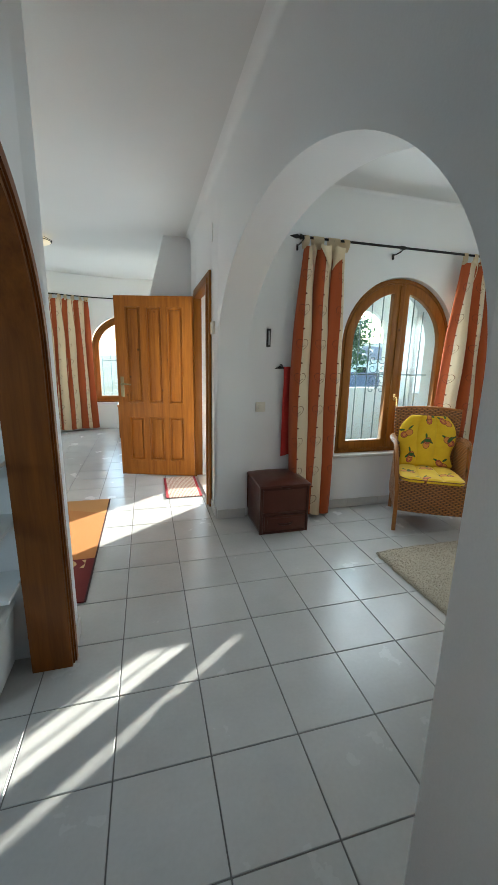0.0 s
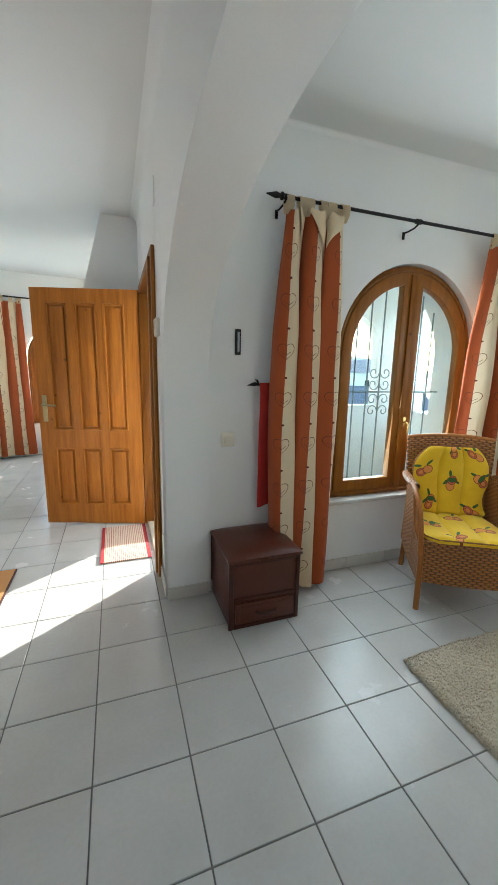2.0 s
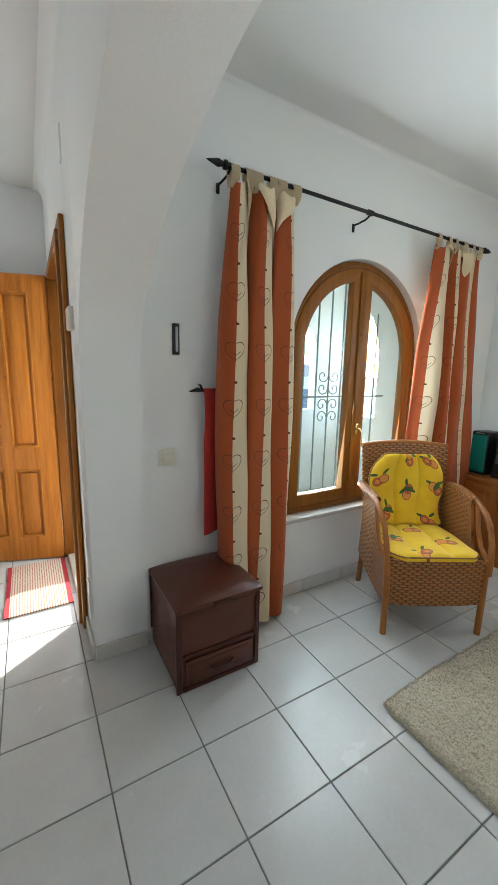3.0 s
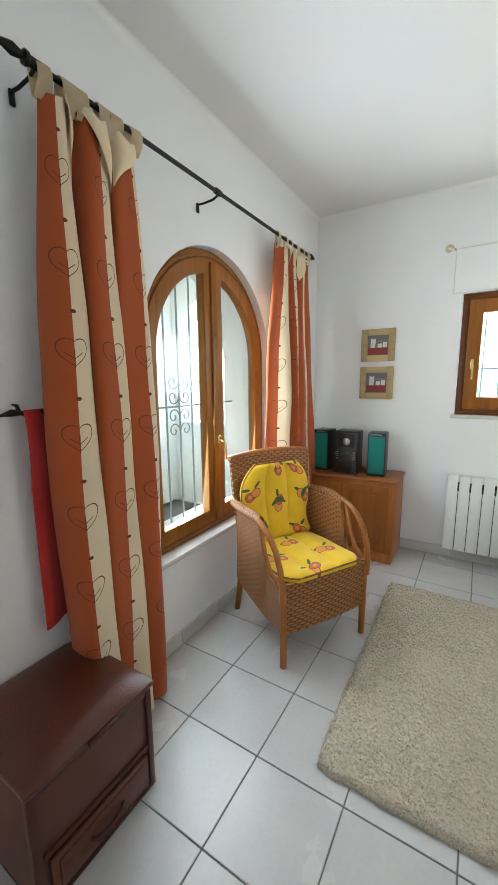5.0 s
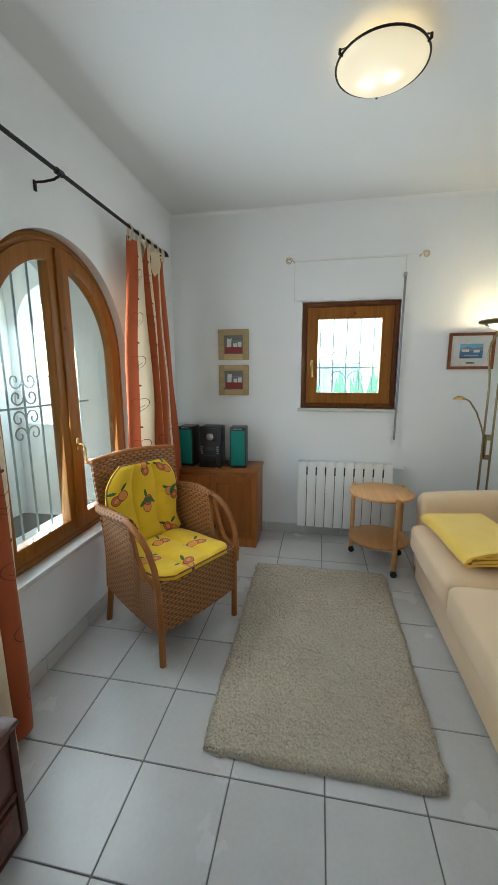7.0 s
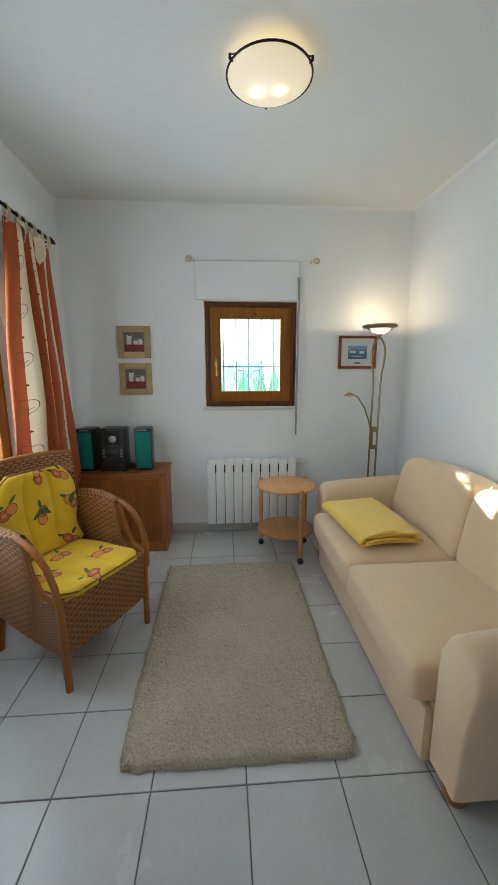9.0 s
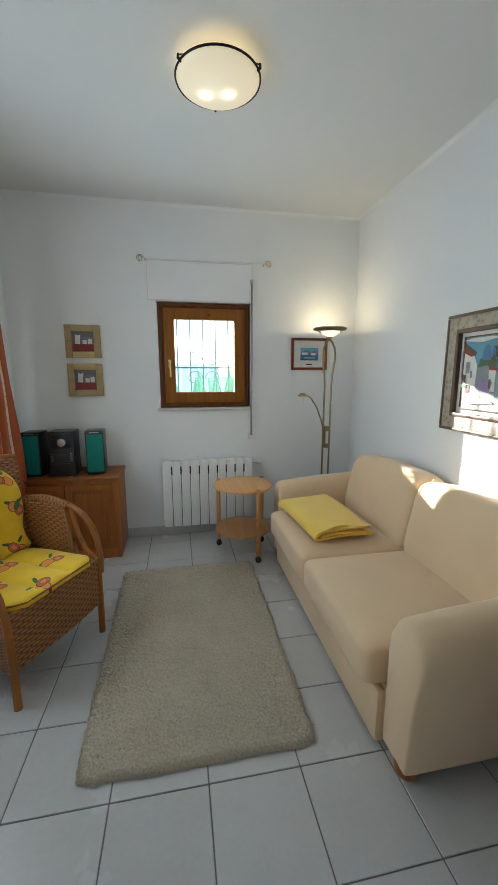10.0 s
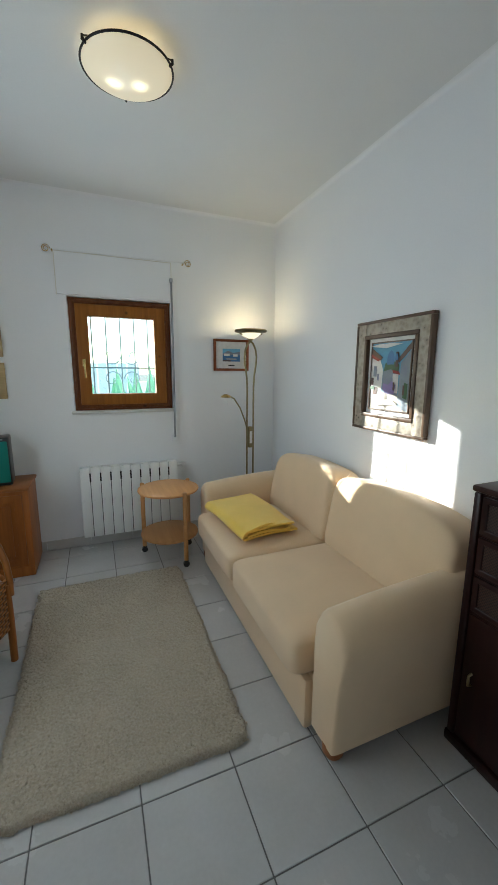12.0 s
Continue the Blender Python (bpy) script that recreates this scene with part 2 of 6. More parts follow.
def box(bm, x0, x1, y0, y1, z0, z1, bevel=0.0, seg=2, m=None):
    r = bmesh.ops.create_cube(bm, size=1, matrix=Matrix.Translation(((x0 + x1) / 2, (y0 + y1) / 2, (z0 + z1) / 2)) @ Matrix.Diagonal((abs(x1 - x0), abs(y1 - y0), abs(z1 - z0), 1)))
    vs = r["verts"]
    if bevel:
        es = list({e for v in vs for e in v.link_edges})
        out = bmesh.ops.bevel(bm, geom=es, offset=bevel, segments=seg, profile=0.5, affect="EDGES")
        vs = list({v for f in out["faces"] for v in f.verts} | {v for v in vs if v.is_valid})
    if m is not None:
        bmesh.ops.transform(bm, matrix=m, verts=[v for v in vs if v.is_valid])
    return vs


def boxes(*specs, bevel=0.0):
    bm = bmesh.new()
    for s in specs:
        box(bm, *s[:6], bevel=s[6] if len(s) > 6 else bevel)
    return bm


def tube(bm, pts, r, seg=10, caps=True, closed=False):
    """A round bar along points; r is one radius or one for each point."""
    pts = [Vector(p) for p in pts]
    n = len(pts)
    rs = r if isinstance(r, (list, tuple)) else [r] * n
    rings, side = [], None
    for i, p in enumerate(pts):
        a, b = (pts[(i - 1) % n], pts[(i + 1) % n]) if closed else (pts[max(i - 1, 0)], pts[min(i + 1, n - 1)])
        d = (b - a).normalized()
        if side is None:
            side = d.orthogonal().normalized()
        else:
            side = (side - d * side.dot(d)).normalized()
        up = d.cross(side)
        rings.append([bm.verts.new(p + rs[i] * (side * math.cos(2 * math.pi * k / seg) + up * math.sin(2 * math.pi * k / seg))) for k in range(seg)])
    for i in range(n if closed else n - 1):
        a, b = rings[i], rings[(i + 1) % n]
        off = 0
        if closed and i == n - 1:
            off = min(range(seg), key=lambda k: (a[0].co - b[k].co).length)
        for k in range(seg):
            bm.faces.new((a[k], a[(k + 1) % seg], b[(k + 1 + off) % seg], b[(k + off) % seg]))
    if caps and not closed:
        bm.faces.new(rings[0])
        bm.faces.new(rings[-1])
    return bm


def lathe(bm, profile, centre=(0, 0, 0), seg=32):
    """A turned body from (radius, height) pairs."""
    c = Vector(centre)
    rings = []
    for r, z in profile:
        if r < 1e-5:
            rings.append([bm.verts.new(c + Vector((0, 0, z)))])
        else:
            rings.append([bm.verts.new(c + Vector((r * math.cos(2 * math.pi * k / seg), r * math.sin(2 * math.pi * k / seg), z))) for k in range(seg)])
    for a, b in zip(rings, rings[1:]):
        for k in range(seg):
            if len(a) == 1 and len(b) == 1:
                continue
            if len(a) == 1:
                bm.faces.new((a[0], b[k], b[(k + 1) % seg]))
            elif len(b) == 1:
                bm.faces.new((a[k], b[0], a[(k + 1) % seg]))
            else:
                bm.faces.new((a[k], a[(k + 1) % seg], b[(k + 1) % seg], b[k]))
    return bm


def loft(bm, loops, close_ends=True):
    """Skin over equal-length closed loops of points."""
    rows = [[bm.verts.new(p) for p in loop] for loop in loops]
    n = len(rows[0])
    for a, b in zip(rows, rows[1:]):
        for k in range(n):
            bm.faces.new((a[k], a[(k + 1) % n], b[(k + 1) % n], b[k]))
    if close_ends:
        bm.faces.new(rows[0])
        bm.faces.new(rows[-1])
    return bm


def sheet(nu, nv, f, thick=0.0, uv=None):
    """A grid f(u, v) with u, v in 0..1, with UVs; thick: solidified both ways by that."""
    bm = bmesh.new()
    lay = bm.loops.layers.uv.new("UVMap")
    g = [[bm.verts.new(f(i / nu, j / nv)) for j in range(nv + 1)] for i in range(nu + 1)]
    for i in range(nu):
        for j in range(nv):
            face = bm.faces.new((g[i][j], g[i + 1][j], g[i + 1][j + 1], g[i][j + 1]))
            for lp, (a, b) in zip(face.loops, ((i, j), (i + 1, j), (i + 1, j + 1), (i, j + 1))):
                lp[lay].uv = uv(a / nu, b / nv) if uv else (a / nu, b / nv)
    if thick:
        bmesh.ops.recalc_face_normals(bm, faces=bm.faces)
        bmesh.ops.solidify(bm, geom=list(bm.faces), thickness=thick)
    return bm


def slab(nu, nv, top, under, uv):
    """A padded sheet with an upper and an under side joined round the rim."""
    bm = bmesh.new()
    lay = bm.loops.layers.uv.new("UVMap")
    g = [[[bm.verts.new(f(i / nu, j / nv)) for j in range(nv + 1)] for i in range(nu + 1)] for f in (top, under)]

    def quad(vs, ij):
        face = bm.faces.new(vs)
        for lp, (i, j) in zip(face.loops, ij):
            lp[lay].uv = uv(i / nu, j / nv)

    for k in (0, 1):
        for i in range(nu):
            for j in range(nv):
                ij = ((i, j), (i + 1, j), (i + 1, j + 1), (i, j + 1))
                quad([g[k][p][q] for p, q in ij], ij)
    rim = [(i, 0) for i in range(nu)] + [(nu, j) for j in range(nv)] + [(i, nv) for i in range(nu, 0, -1)] + [(0, j) for j in range(nv, 0, -1)]
    for p, q in zip(rim, rim[1:] + rim[:1]):
        quad([g[0][p[0]][p[1]], g[0][q[0]][q[1]], g[1][q[0]][q[1]], g[1][p[0]][p[1]]], (p, q, q, p))
    return bm


def wall_mesh(axis, w0, w1, u0, u1, z0, z1, openings=(), samples=40):
    """A wall of thickness w0..w1 along u0..u1. An opening is (ua, ub, sill, spring, rise): flat-headed where rise is 0, else half an ellipse."""
    def at(u, w, z):
        return (w, u, z) if axis == "y" else (u, w, z)

    def top(o, u):
        ua, ub, sill, spring, rise = o
        q = (2 * u - ua - ub) / (ub - ua)
        return spring + rise * math.sqrt(max(0.0, 1 - q * q))

    cuts = {u0, u1}
    for o in openings:
        n = samples if o[4] else 1
        for k in range(n + 1):
            c = math.cos(math.pi * k / n) if n > 1 else 1 - 2 * k
            cuts.add(round((o[0] + o[1]) / 2 - c * (o[1] - o[0]) / 2, 6))
    cuts = sorted(cuts)
    bm = bmesh.new()

    def quad(*p):
        bm.faces.new([bm.verts.new(at(*q)) for q in p])

    for a, b in zip(cuts, cuts[1:]):
        hole = [o for o in openings if o[0] - 1e-5 <= a and b <= o[1] + 1e-5]
        if not hole:
            spans = [((z0, z0), (z1, z1))]
        else:
            o = hole[0]
            spans = [((top(o, a), top(o, b)), (z1, z1))]
            if o[2] > z0:
                spans.append(((z0, z0), (o[2], o[2])))
                quad((a, w0, o[2]), (b, w0, o[2]), (b, w1, o[2]), (a, w1, o[2]))
            quad((a, w0, top(o, a)), (b, w0, top(o, b)), (b, w1, top(o, b)), (a, w1, top(o, a)))
        for (la, lb), (ha, hb) in spans:
            for w in (w0, w1):
                quad((a, w, la), (b, w, lb), (b, w, hb), (a, w, ha))
        quad((a, w0, z1), (b, w0, z1), (b, w1, z1), (a, w1, z1))
    for o in openings:
        for u in o[:2]:
            quad((u, w0, o[2]), (u, w1, o[2]), (u, w1, top(o, u)), (u, w0, top(o, u)))
    for u in (u0, u1):
        quad((u, w0, z0), (u, w1, z0), (u, w1, z1), (u, w0, z1))
    bmesh.ops.remove_doubles(bm, verts=bm.verts, dist=1e-4)
    return bm


# ---- the shell of the house ----
H = 2.77          # ceiling of the rooms
ARCH = (1.16, 3.72, 0.0, 1.39, 0.78)          # between hall and sitting room
DOOR = (4.06, 5.02, 0.0, 2.08, 0.0)           # front door
structure("wall_arch", wall_mesh("y", 1.07, 1.33, -1.2, 5.9, 0, H, [ARCH, DOOR], 64), WALL, "white plaster wall with a wide round arch", "wall", smooth=25)
WIN = (2.19, 3.37, 0.53, 1.55, 0.59)
structure("wall_north", wall_mesh("x", 3.735, 4.12, 1.33, 4.52, 0, H, [WIN], 48), WALL, "white plaster wall with an arched window opening", "wall", smooth=25)
structure("wall_east", wall_mesh("y", 4.26, 4.52, 0.58, 3.77, 0, H, [(1.81, 2.60, 1.15, 2.035, 0.0)]), WALL, "white plaster wall with a small window", "wall")
structure("wall_south", wall_mesh("x", 0.58, 0.834, 1.33, 4.26, 0, H), WALL, "white plaster wall behind the sofa", "wall")
structure("wall_kitchen", wall_mesh("y", -0.034, 0.112, -1.2, 2.50, 0, H, [(1.02, 2.285, 0.0, 1.40, 0.63)], 48), WALL, "white wall with an arched kitchen doorway", "wall", smooth=25)
structure("wall_behind", wall_mesh("x", -1.4, -1.2, -2.7, 1.33, 0, H), WALL, "plain white wall", "wall")
# The window opening here is unseen, added to hold the kitchen fill lamp.
structure("wall_kitchen_west", wall_mesh("y", -2.7, -2.5, -1.2, 2.50, 0, H, [(-0.4, 0.8, 1.1, 2.1, 0.0)]), WALL, "plain white wall", "wall")
structure("wall_kitchen_north", wall_mesh("x", 2.36, 2.50, -2.5, -0.034, 0, H), WALL, "white kitchen wall", "wall")
structure("wall_living_west", wall_mesh("y", -3.3, -3.1, 2.50, 6.3, 0, H), WALL, "plain white wall", "wall")
structure("wall_living_south", wall_mesh("x", 2.30, 2.50, -3.3, -2.5, 0, H), WALL, "plain white wall", "wall")
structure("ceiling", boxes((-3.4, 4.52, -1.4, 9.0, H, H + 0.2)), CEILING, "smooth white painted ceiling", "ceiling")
structure("floor", boxes((-3.4, 4.26, -1.4, 9.0, -0.12, -0.004)), GROUT, "dark grout bed under the floor tiles", "floor")

# the round end of the living room, with two arched windows
TC, TR = Vector((0.15, 5.45)), 2.92


def turret_point(a, r, z):
    return (TC.x + r * math.sin(radians(a)), TC.y + r * math.cos(radians(a)), z)


TURRET_WINDOWS = ((-38.0, 12.2), (0.2, 12.2))


def turret_wall():
    bm = bmesh.new()
    angles = {-105.0 + 2.5 * k for k in range(66)}
    for c, w in TURRET_WINDOWS:
        angles |= {c + w * math.cos(math.pi * k / 24) for k in range(25)}
    angles = sorted(angles)

    def quad(*p):
        bm.faces.new([bm.verts.new(turret_point(*q)) for q in p])

    def head(c, w, a):
        q = (a - c) / w
        return 1.52 + 0.60 * math.sqrt(max(0, 1 - q * q))

    r0, r1 = TR, TR + 0.26
    for a, b in zip(angles, angles[1:]):
        win = [(c, w) for c, w in TURRET_WINDOWS if c - w - 1e-4 <= a and b <= c + w + 1e-4]
        if win:
            c, w = win[0]
            ta, tb = head(c, w, a), head(c, w, b)
            for r in (r0, r1):
                quad((a, r, 0), (b, r, 0), (b, r, 0.50), (a, r, 0.50))
                quad((a, r, ta), (b, r, tb), (b, r, H), (a, r, H))
            quad((a, r0, 0.50), (b, r0, 0.50), (b, r1, 0.50), (a, r1, 0.50))
            quad((a, r0, ta), (b, r0, tb), (b, r1, tb), (a, r1, ta))
        else:
            for r in (r0, r1):
                quad((a, r, 0), (b, r, 0), (b, r, H), (a, r, H))
        quad((a, r0, H), (b, r0, H), (b, r1, H), (a, r1, H))
    for c, w in TURRET_WINDOWS:
        for a in (c - w, c + w):
            quad((a, r0, 0.5), (a, r1, 0.5), (a, r1, 1.52), (a, r0, 1.52))
    bmesh.ops.remove_doubles(bm, verts=bm.verts, dist=1e-4)
    return bm


structure("wall_round", turret_wall(), WALL, "curved white wall of the round living-room end", "wall", smooth=30)


def baseboard(name, axis, w, side, u0, u1, step=0.34):
    """Tile skirting: short pieces with open joints."""
    root = thing(name, "row of pale grey skirting tiles along the wall", "baseboard", kind="structure")
    me = {}
    u = u0
    while u < u1 - 0.02:
        e = min(u + step, u1)
        key = round(e - u, 4)
        if key not in me:
            bm = bmesh.new()
            length = e - u - 0.003
            if axis == "x":
                box(bm, 0, length, -0.006, 0.006, 0.0, 0.08, 0.0015, 1)
            else:
                box(bm, -0.006, 0.006, 0, length, 0.0, 0.08, 0.0015, 1)
            me[key] = finish("skirting_tile", bm, BASE)
        ob = new("skirting_tile", me[key])
        ob.location = (u, w + side * 0.006, 0.001) if axis == "x" else (w + side * 0.006, u, 0.001)
        ob.parent = root
        u = e
    return root


baseboard("baseboard_north", "x", 3.735, -1, 1.345, 4.245)
baseboard("baseboard_east", "y", 4.26, -1, 0.85, 3.75)
baseboard("baseboard_south", "x", 0.834, 1, 1.345, 4.245)
baseboard("baseboard_pier", "x", 3.72, -1, 1.07, 1.33, 0.26)
baseboard("baseboard_hall", "y", 1.07, -1, 3.73, 4.0, 0.28)
baseboard("baseboard_kitchen_wall", "y", 0.112, 1, 2.34, 2.50, 0.16)
baseboard("baseboard_hall_south", "y", 1.07, -1, -1.1, 1.15)


def cove(name, axis, w, side, u0, u1, r):
    """Trowelled hollow between a wall face at w and the ceiling; side: the way into the room."""
    bm = bmesh.new()
    prof = [(0.0, 0.0)] + [(r - r * math.cos(a), -r + r * math.sin(a)) for a in [math.pi / 2 * k / 10 for k in range(11)]]
    loops = []
    for u in (u0, u1):
        loops.append([(u, w + side * p, H + q) if axis == "x" else (w + side * p, u, H + q) for p, q in prof])
    loft(bm, loops)
    structure(name, bm, WALL, "soft plaster hollow between wall and ceiling", "trim", smooth=40)


cove("trim_north", "x", 3.734, -1, 1.33, 4.26, 0.025)
cove("trim_east", "y", 4.259, -1, 0.834, 3.735, 0.025)
cove("trim_south", "x", 0.835, 1, 1.33, 4.26, 0.025)
cove("trim_arch", "y", 1.331, 1, 0.834, 3.735, 0.025)
cove("trim_hall", "y", 1.069, -1, -1.2, 5.5, 0.06)
cove("trim_kitchen_wall", "y", 0.113, 1, -1.2, 2.50, 0.06)

# ---- windows and doors ----
def arch_outline(cx, half, sill, spring, rise, n=28):
    """Closed outline in (u, z), from the lower left round the head to the lower right."""
    pts = [(cx - half, sill)]
    for k in range(n + 1):
        a = math.pi - math.pi * k / n
        pts.append((cx + half * math.cos(a), spring + rise * math.sin(a)))
    pts.append((cx + half, sill))
    return pts


def ring_bar(outer, inner, w0, w1, place, bevel=0.004):
    """A flat ring between two outlines of the same count, w0..w1 thick. place maps (u, w, z)."""
    bm = bmesh.new()
    n = len(outer)
    rows = [[bm.verts.new(place(u, w, z)) for u, z in loop] for loop, w in ((outer, w0), (inner, w0), (inner, w1), (outer, w1))]
    for i in range(4):
        a, b = rows[i], rows[(i + 1) % 4]
        for k in range(n):
            bm.faces.new((a[k], a[(k + 1) % n], b[(k + 1) % n], b[k]))
    bmesh.ops.remove_doubles(bm, verts=bm.verts, dist=1e-5)
    if bevel:
        sharp = [e for e in bm.edges if len(e.link_faces) == 2 and e.calc_face_angle(0) > radians(60)]
        bmesh.ops.bevel(bm, geom=sharp, offset=bevel, segments=2, profile=0.5, affect="EDGES", clamp_overlap=True)
    return bm


def half_leaf(x_in, x_out, sill, spring, cx, half, rise, n=16):
    """Outline of one leaf of an arched pair: upright at x_in, round at x_out."""
    s = 1 if x_out > x_in else -1
    pts = [(x_in, sill)]
    q0 = (x_in - cx) / half
    a0 = math.acos(max(-1, min(1, abs(q0))))
    for k in range(n + 1):
        a = a0 * (1 - k / n)
        pts.append((cx + s * half * math.cos(a), spring + rise * math.sin(a)))
    pts.append((x_out, sill))
    return pts


def outline_leaf(x_in, x_out, sill, spring, cx, half, rise, t):
    outer = half_leaf(x_in, x_out, sill, spring, cx, half, rise)
    s = 1 if x_out > x_in else -1
    inner = half_leaf(x_in + s * t, x_out - s * t, sill + t, spring, cx, half - t, rise - t)
    return outer, inner


def pane(bm, outline, w, place):
    vs = [bm.verts.new(place(u, w, z)) for u, z in outline]
    ws = [bm.verts.new(place(u, w + 0.004, z)) for u, z in outline]
    bm.faces.new(vs)
    bm.faces.new(ws)
    n = len(vs)
    for k in range(n):
        bm.faces.new((vs[k], vs[(k + 1) % n], ws[(k + 1) % n], ws[k]))
    return bm


def lever_handle(place_m, parent, material=BRASS):
    bm = boxes((-0.012, 0.012, -0.008, 0.0, -0.035, 0.035), bevel=0.003)
    tube(bm, [(0, -0.004, 0), (0, -0.035, 0), (0.002, -0.045, -0.02), (0.004, -0.045, -0.11)], 0.007, 8)
    bmesh.ops.transform(bm, matrix=place_m, verts=bm.verts)
    return part("handle", bm, material, parent, "brass lever handle", smooth=40)


def arched_window(name, label, place, cx, half, sill, spring, rise, w, handle=True, mats=(OAKISH, OAKISH_X)):
    """A pair of arched wooden leaves in an arched frame. w: depth of the frame's room side."""
    root = thing(name, label, "window", kind="structure")
    o = arch_outline(cx, half, sill, spring, rise)
    i = arch_outline(cx, half - 0.055, sill + 0.055, spring, rise - 0.055)
    part("window_frame", ring_bar(o, i, w, w + 0.07, place), mats[0], root, smooth=35)
    bead = ring_bar(arch_outline(cx, half - 0.02, sill + 0.02, spring, rise - 0.02), arch_outline(cx, half - 0.034, sill + 0.034, spring, rise - 0.034), w - 0.007, w + 0.01, place, 0.003)
    part("bead", bead, mats[0], root, smooth=35)
    for s, gap in ((-1, 0.002), (1, 0.002)):
        lo, li = outline_leaf(cx + s * gap, cx + s * (half - 0.045), sill + 0.045, spring, cx, half - 0.045, rise - 0.045, 0.078)
        leaf = part("sash", ring_bar(lo, li, w - 0.012, w + 0.045, place), mats[0], root, smooth=35)
        gl = part("pane", pane(bmesh.new(), [(u, z) for u, z in li], w + 0.02, place), GLASS, leaf)
        gl.visible_shadow = False
    if handle:
        bm = boxes((cx - 0.028, cx + 0.028, w - 0.024, w - 0.01, sill + 0.05, spring + rise - 0.06))
        for v in bm.verts:
            v.co = place(*v.co)
        bmesh.ops.bevel(bm, geom=list(bm.edges), offset=0.005, segments=2, profile=0.5, affect="EDGES")
        part("meeting_stile", bm, mats[0], root, smooth=35)
    return root


def straight(u, w, z):
    return (u, w, z)


WCX, WHALF, WSILL, WSPRING, WRISE, WDEPTH = 2.78, 0.585, 0.535, 1.55, 0.585, 3.78
w1 = arched_window("window_1", "arched varnished wooden double window with clear panes", straight, WCX, WHALF, WSILL, WSPRING, WRISE, WDEPTH)
lever_handle(pose(WCX + 0.012, WDEPTH - 0.024, 1.07), w1)
part("window_sill", boxes((WCX - 0.66, WCX + 0.66, 3.70, 3.795, 0.505, 0.534), bevel=0.006), SILL, w1, "pale stone sill", smooth=30)


def scroll(bm, c, r, turns, start, flip, plane, n=22, bar=0.0045):
    pts = []
    for k in range(n + 1):
        q = k / n
        a = start + flip * turns * 2 * math.pi * q
        rr = r * (1 - 0.78 * q)
        pts.append(plane(c[0] + rr * math.cos(a), c[1] + rr * math.sin(a)))
    tube(bm, pts, bar, 6)


def grille(name, label, bars, z0, heads, plane, rails, u0, u1, scrolls):
    """Painted iron bars outside a window, with a scroll ornament."""
    root = thing(name, label, "window grille")
    for u, h in zip(bars, heads):
        bm = bmesh.new()
        tube(bm, [plane(u, z0), plane(u, h)], 0.006, 8)
        part("bar", bm, GRILLE, root, smooth=40)
    for z in rails:
        bm = bmesh.new()
        tube(bm, [plane(u0, z), plane(u1, z)], 0.006, 8)
        part("rail", bm, GRILLE, root, smooth=40)
    for c, r, start, flip in scrolls:
        bm = bmesh.new()
        scroll(bm, c, r, 1.1, start, flip, plane)
        part("scroll", bm, GRILLE, root, smooth=40)
    return root


GRILLE = surface("grey_green_ironwork", (0.24, 0.33, 0.35), 0.5, 0.1, 20, 200, 0.1, 0.001)
gy = 4.05
gbars = [2.19 + 0.118 * k for k in range(1, 10)]
heads = [1.55 + 0.58 * math.sqrt(max(0, 1 - ((u - WCX) / 0.59) ** 2)) for u in gbars]
grille("window_grille", "grey-green iron bars with a scroll outside the arched window", gbars, 0.535, heads, lambda u, z: (u, gy, z), [1.27], 2.19, 3.37,
       [((WCX + s * 0.055, 1.27 + d * e), 0.05, 0 if s < 0 else math.pi, s * d) for s in (-1, 1) for d in (-1, 1) for e in (0.06, 0.15)])

# small window in the east wall
w2 = thing("window_2", "small square varnished wooden window, tilt handle, closed", "window", kind="structure")


def square_ring(y0, y1, z0, z1, t, x0, x1, material, parent, name):
    bm = ring_bar([(y0, z0), (y0, z1), (y1, z1), (y1, z0)], [(y0 + t, z0 + t), (y0 + t, z1 - t), (y1 - t, z1 - t), (y1 - t, z0 + t)], x0, x1, lambda u, w, z: (w, u, z))
    return part(name, bm, material, parent, smooth=35)


square_ring(1.815, 2.595, 1.155, 2.03, 0.058, 4.268, 4.35, DARKPINE, w2, "window_frame")
square_ring(1.83, 2.58, 1.17, 2.015, 0.02, 4.256, 4.27, DARKPINE, w2, "bead")
sash2 = square_ring(1.862, 2.548, 1.20, 1.985, 0.088, 4.256, 4.33, OAKISH, w2, "sash")
p2 = part("pane", boxes((4.30, 4.304, 1.948, 2.462, 1.286, 1.90)), GLASS, sash2)
p2.visible_shadow = False
lever_handle(pose(4.256, 2.505, 1.53, 0, 0, -90), w2)
part("window_sill", boxes((4.225, 4.30, 1.79, 2.62, 1.128, 1.154), bevel=0.005), SILL, w2, "white stone sill", smooth=30)
g2 = [1.98 + 0.115 * k for k in range(5)]
grille("window_grille", "grey-green iron bars with scrolls outside the small window", g2, 1.15, [2.03] * 5, lambda u, z: (4.47, u, z), [1.50], 1.81, 2.60,
       [((2.205 + s * 0.088, 1.50 + d * 0.098), 0.078, 0 if s < 0 else math.pi, s * d) for s in (-1, 1) for d in (-1, 1)])

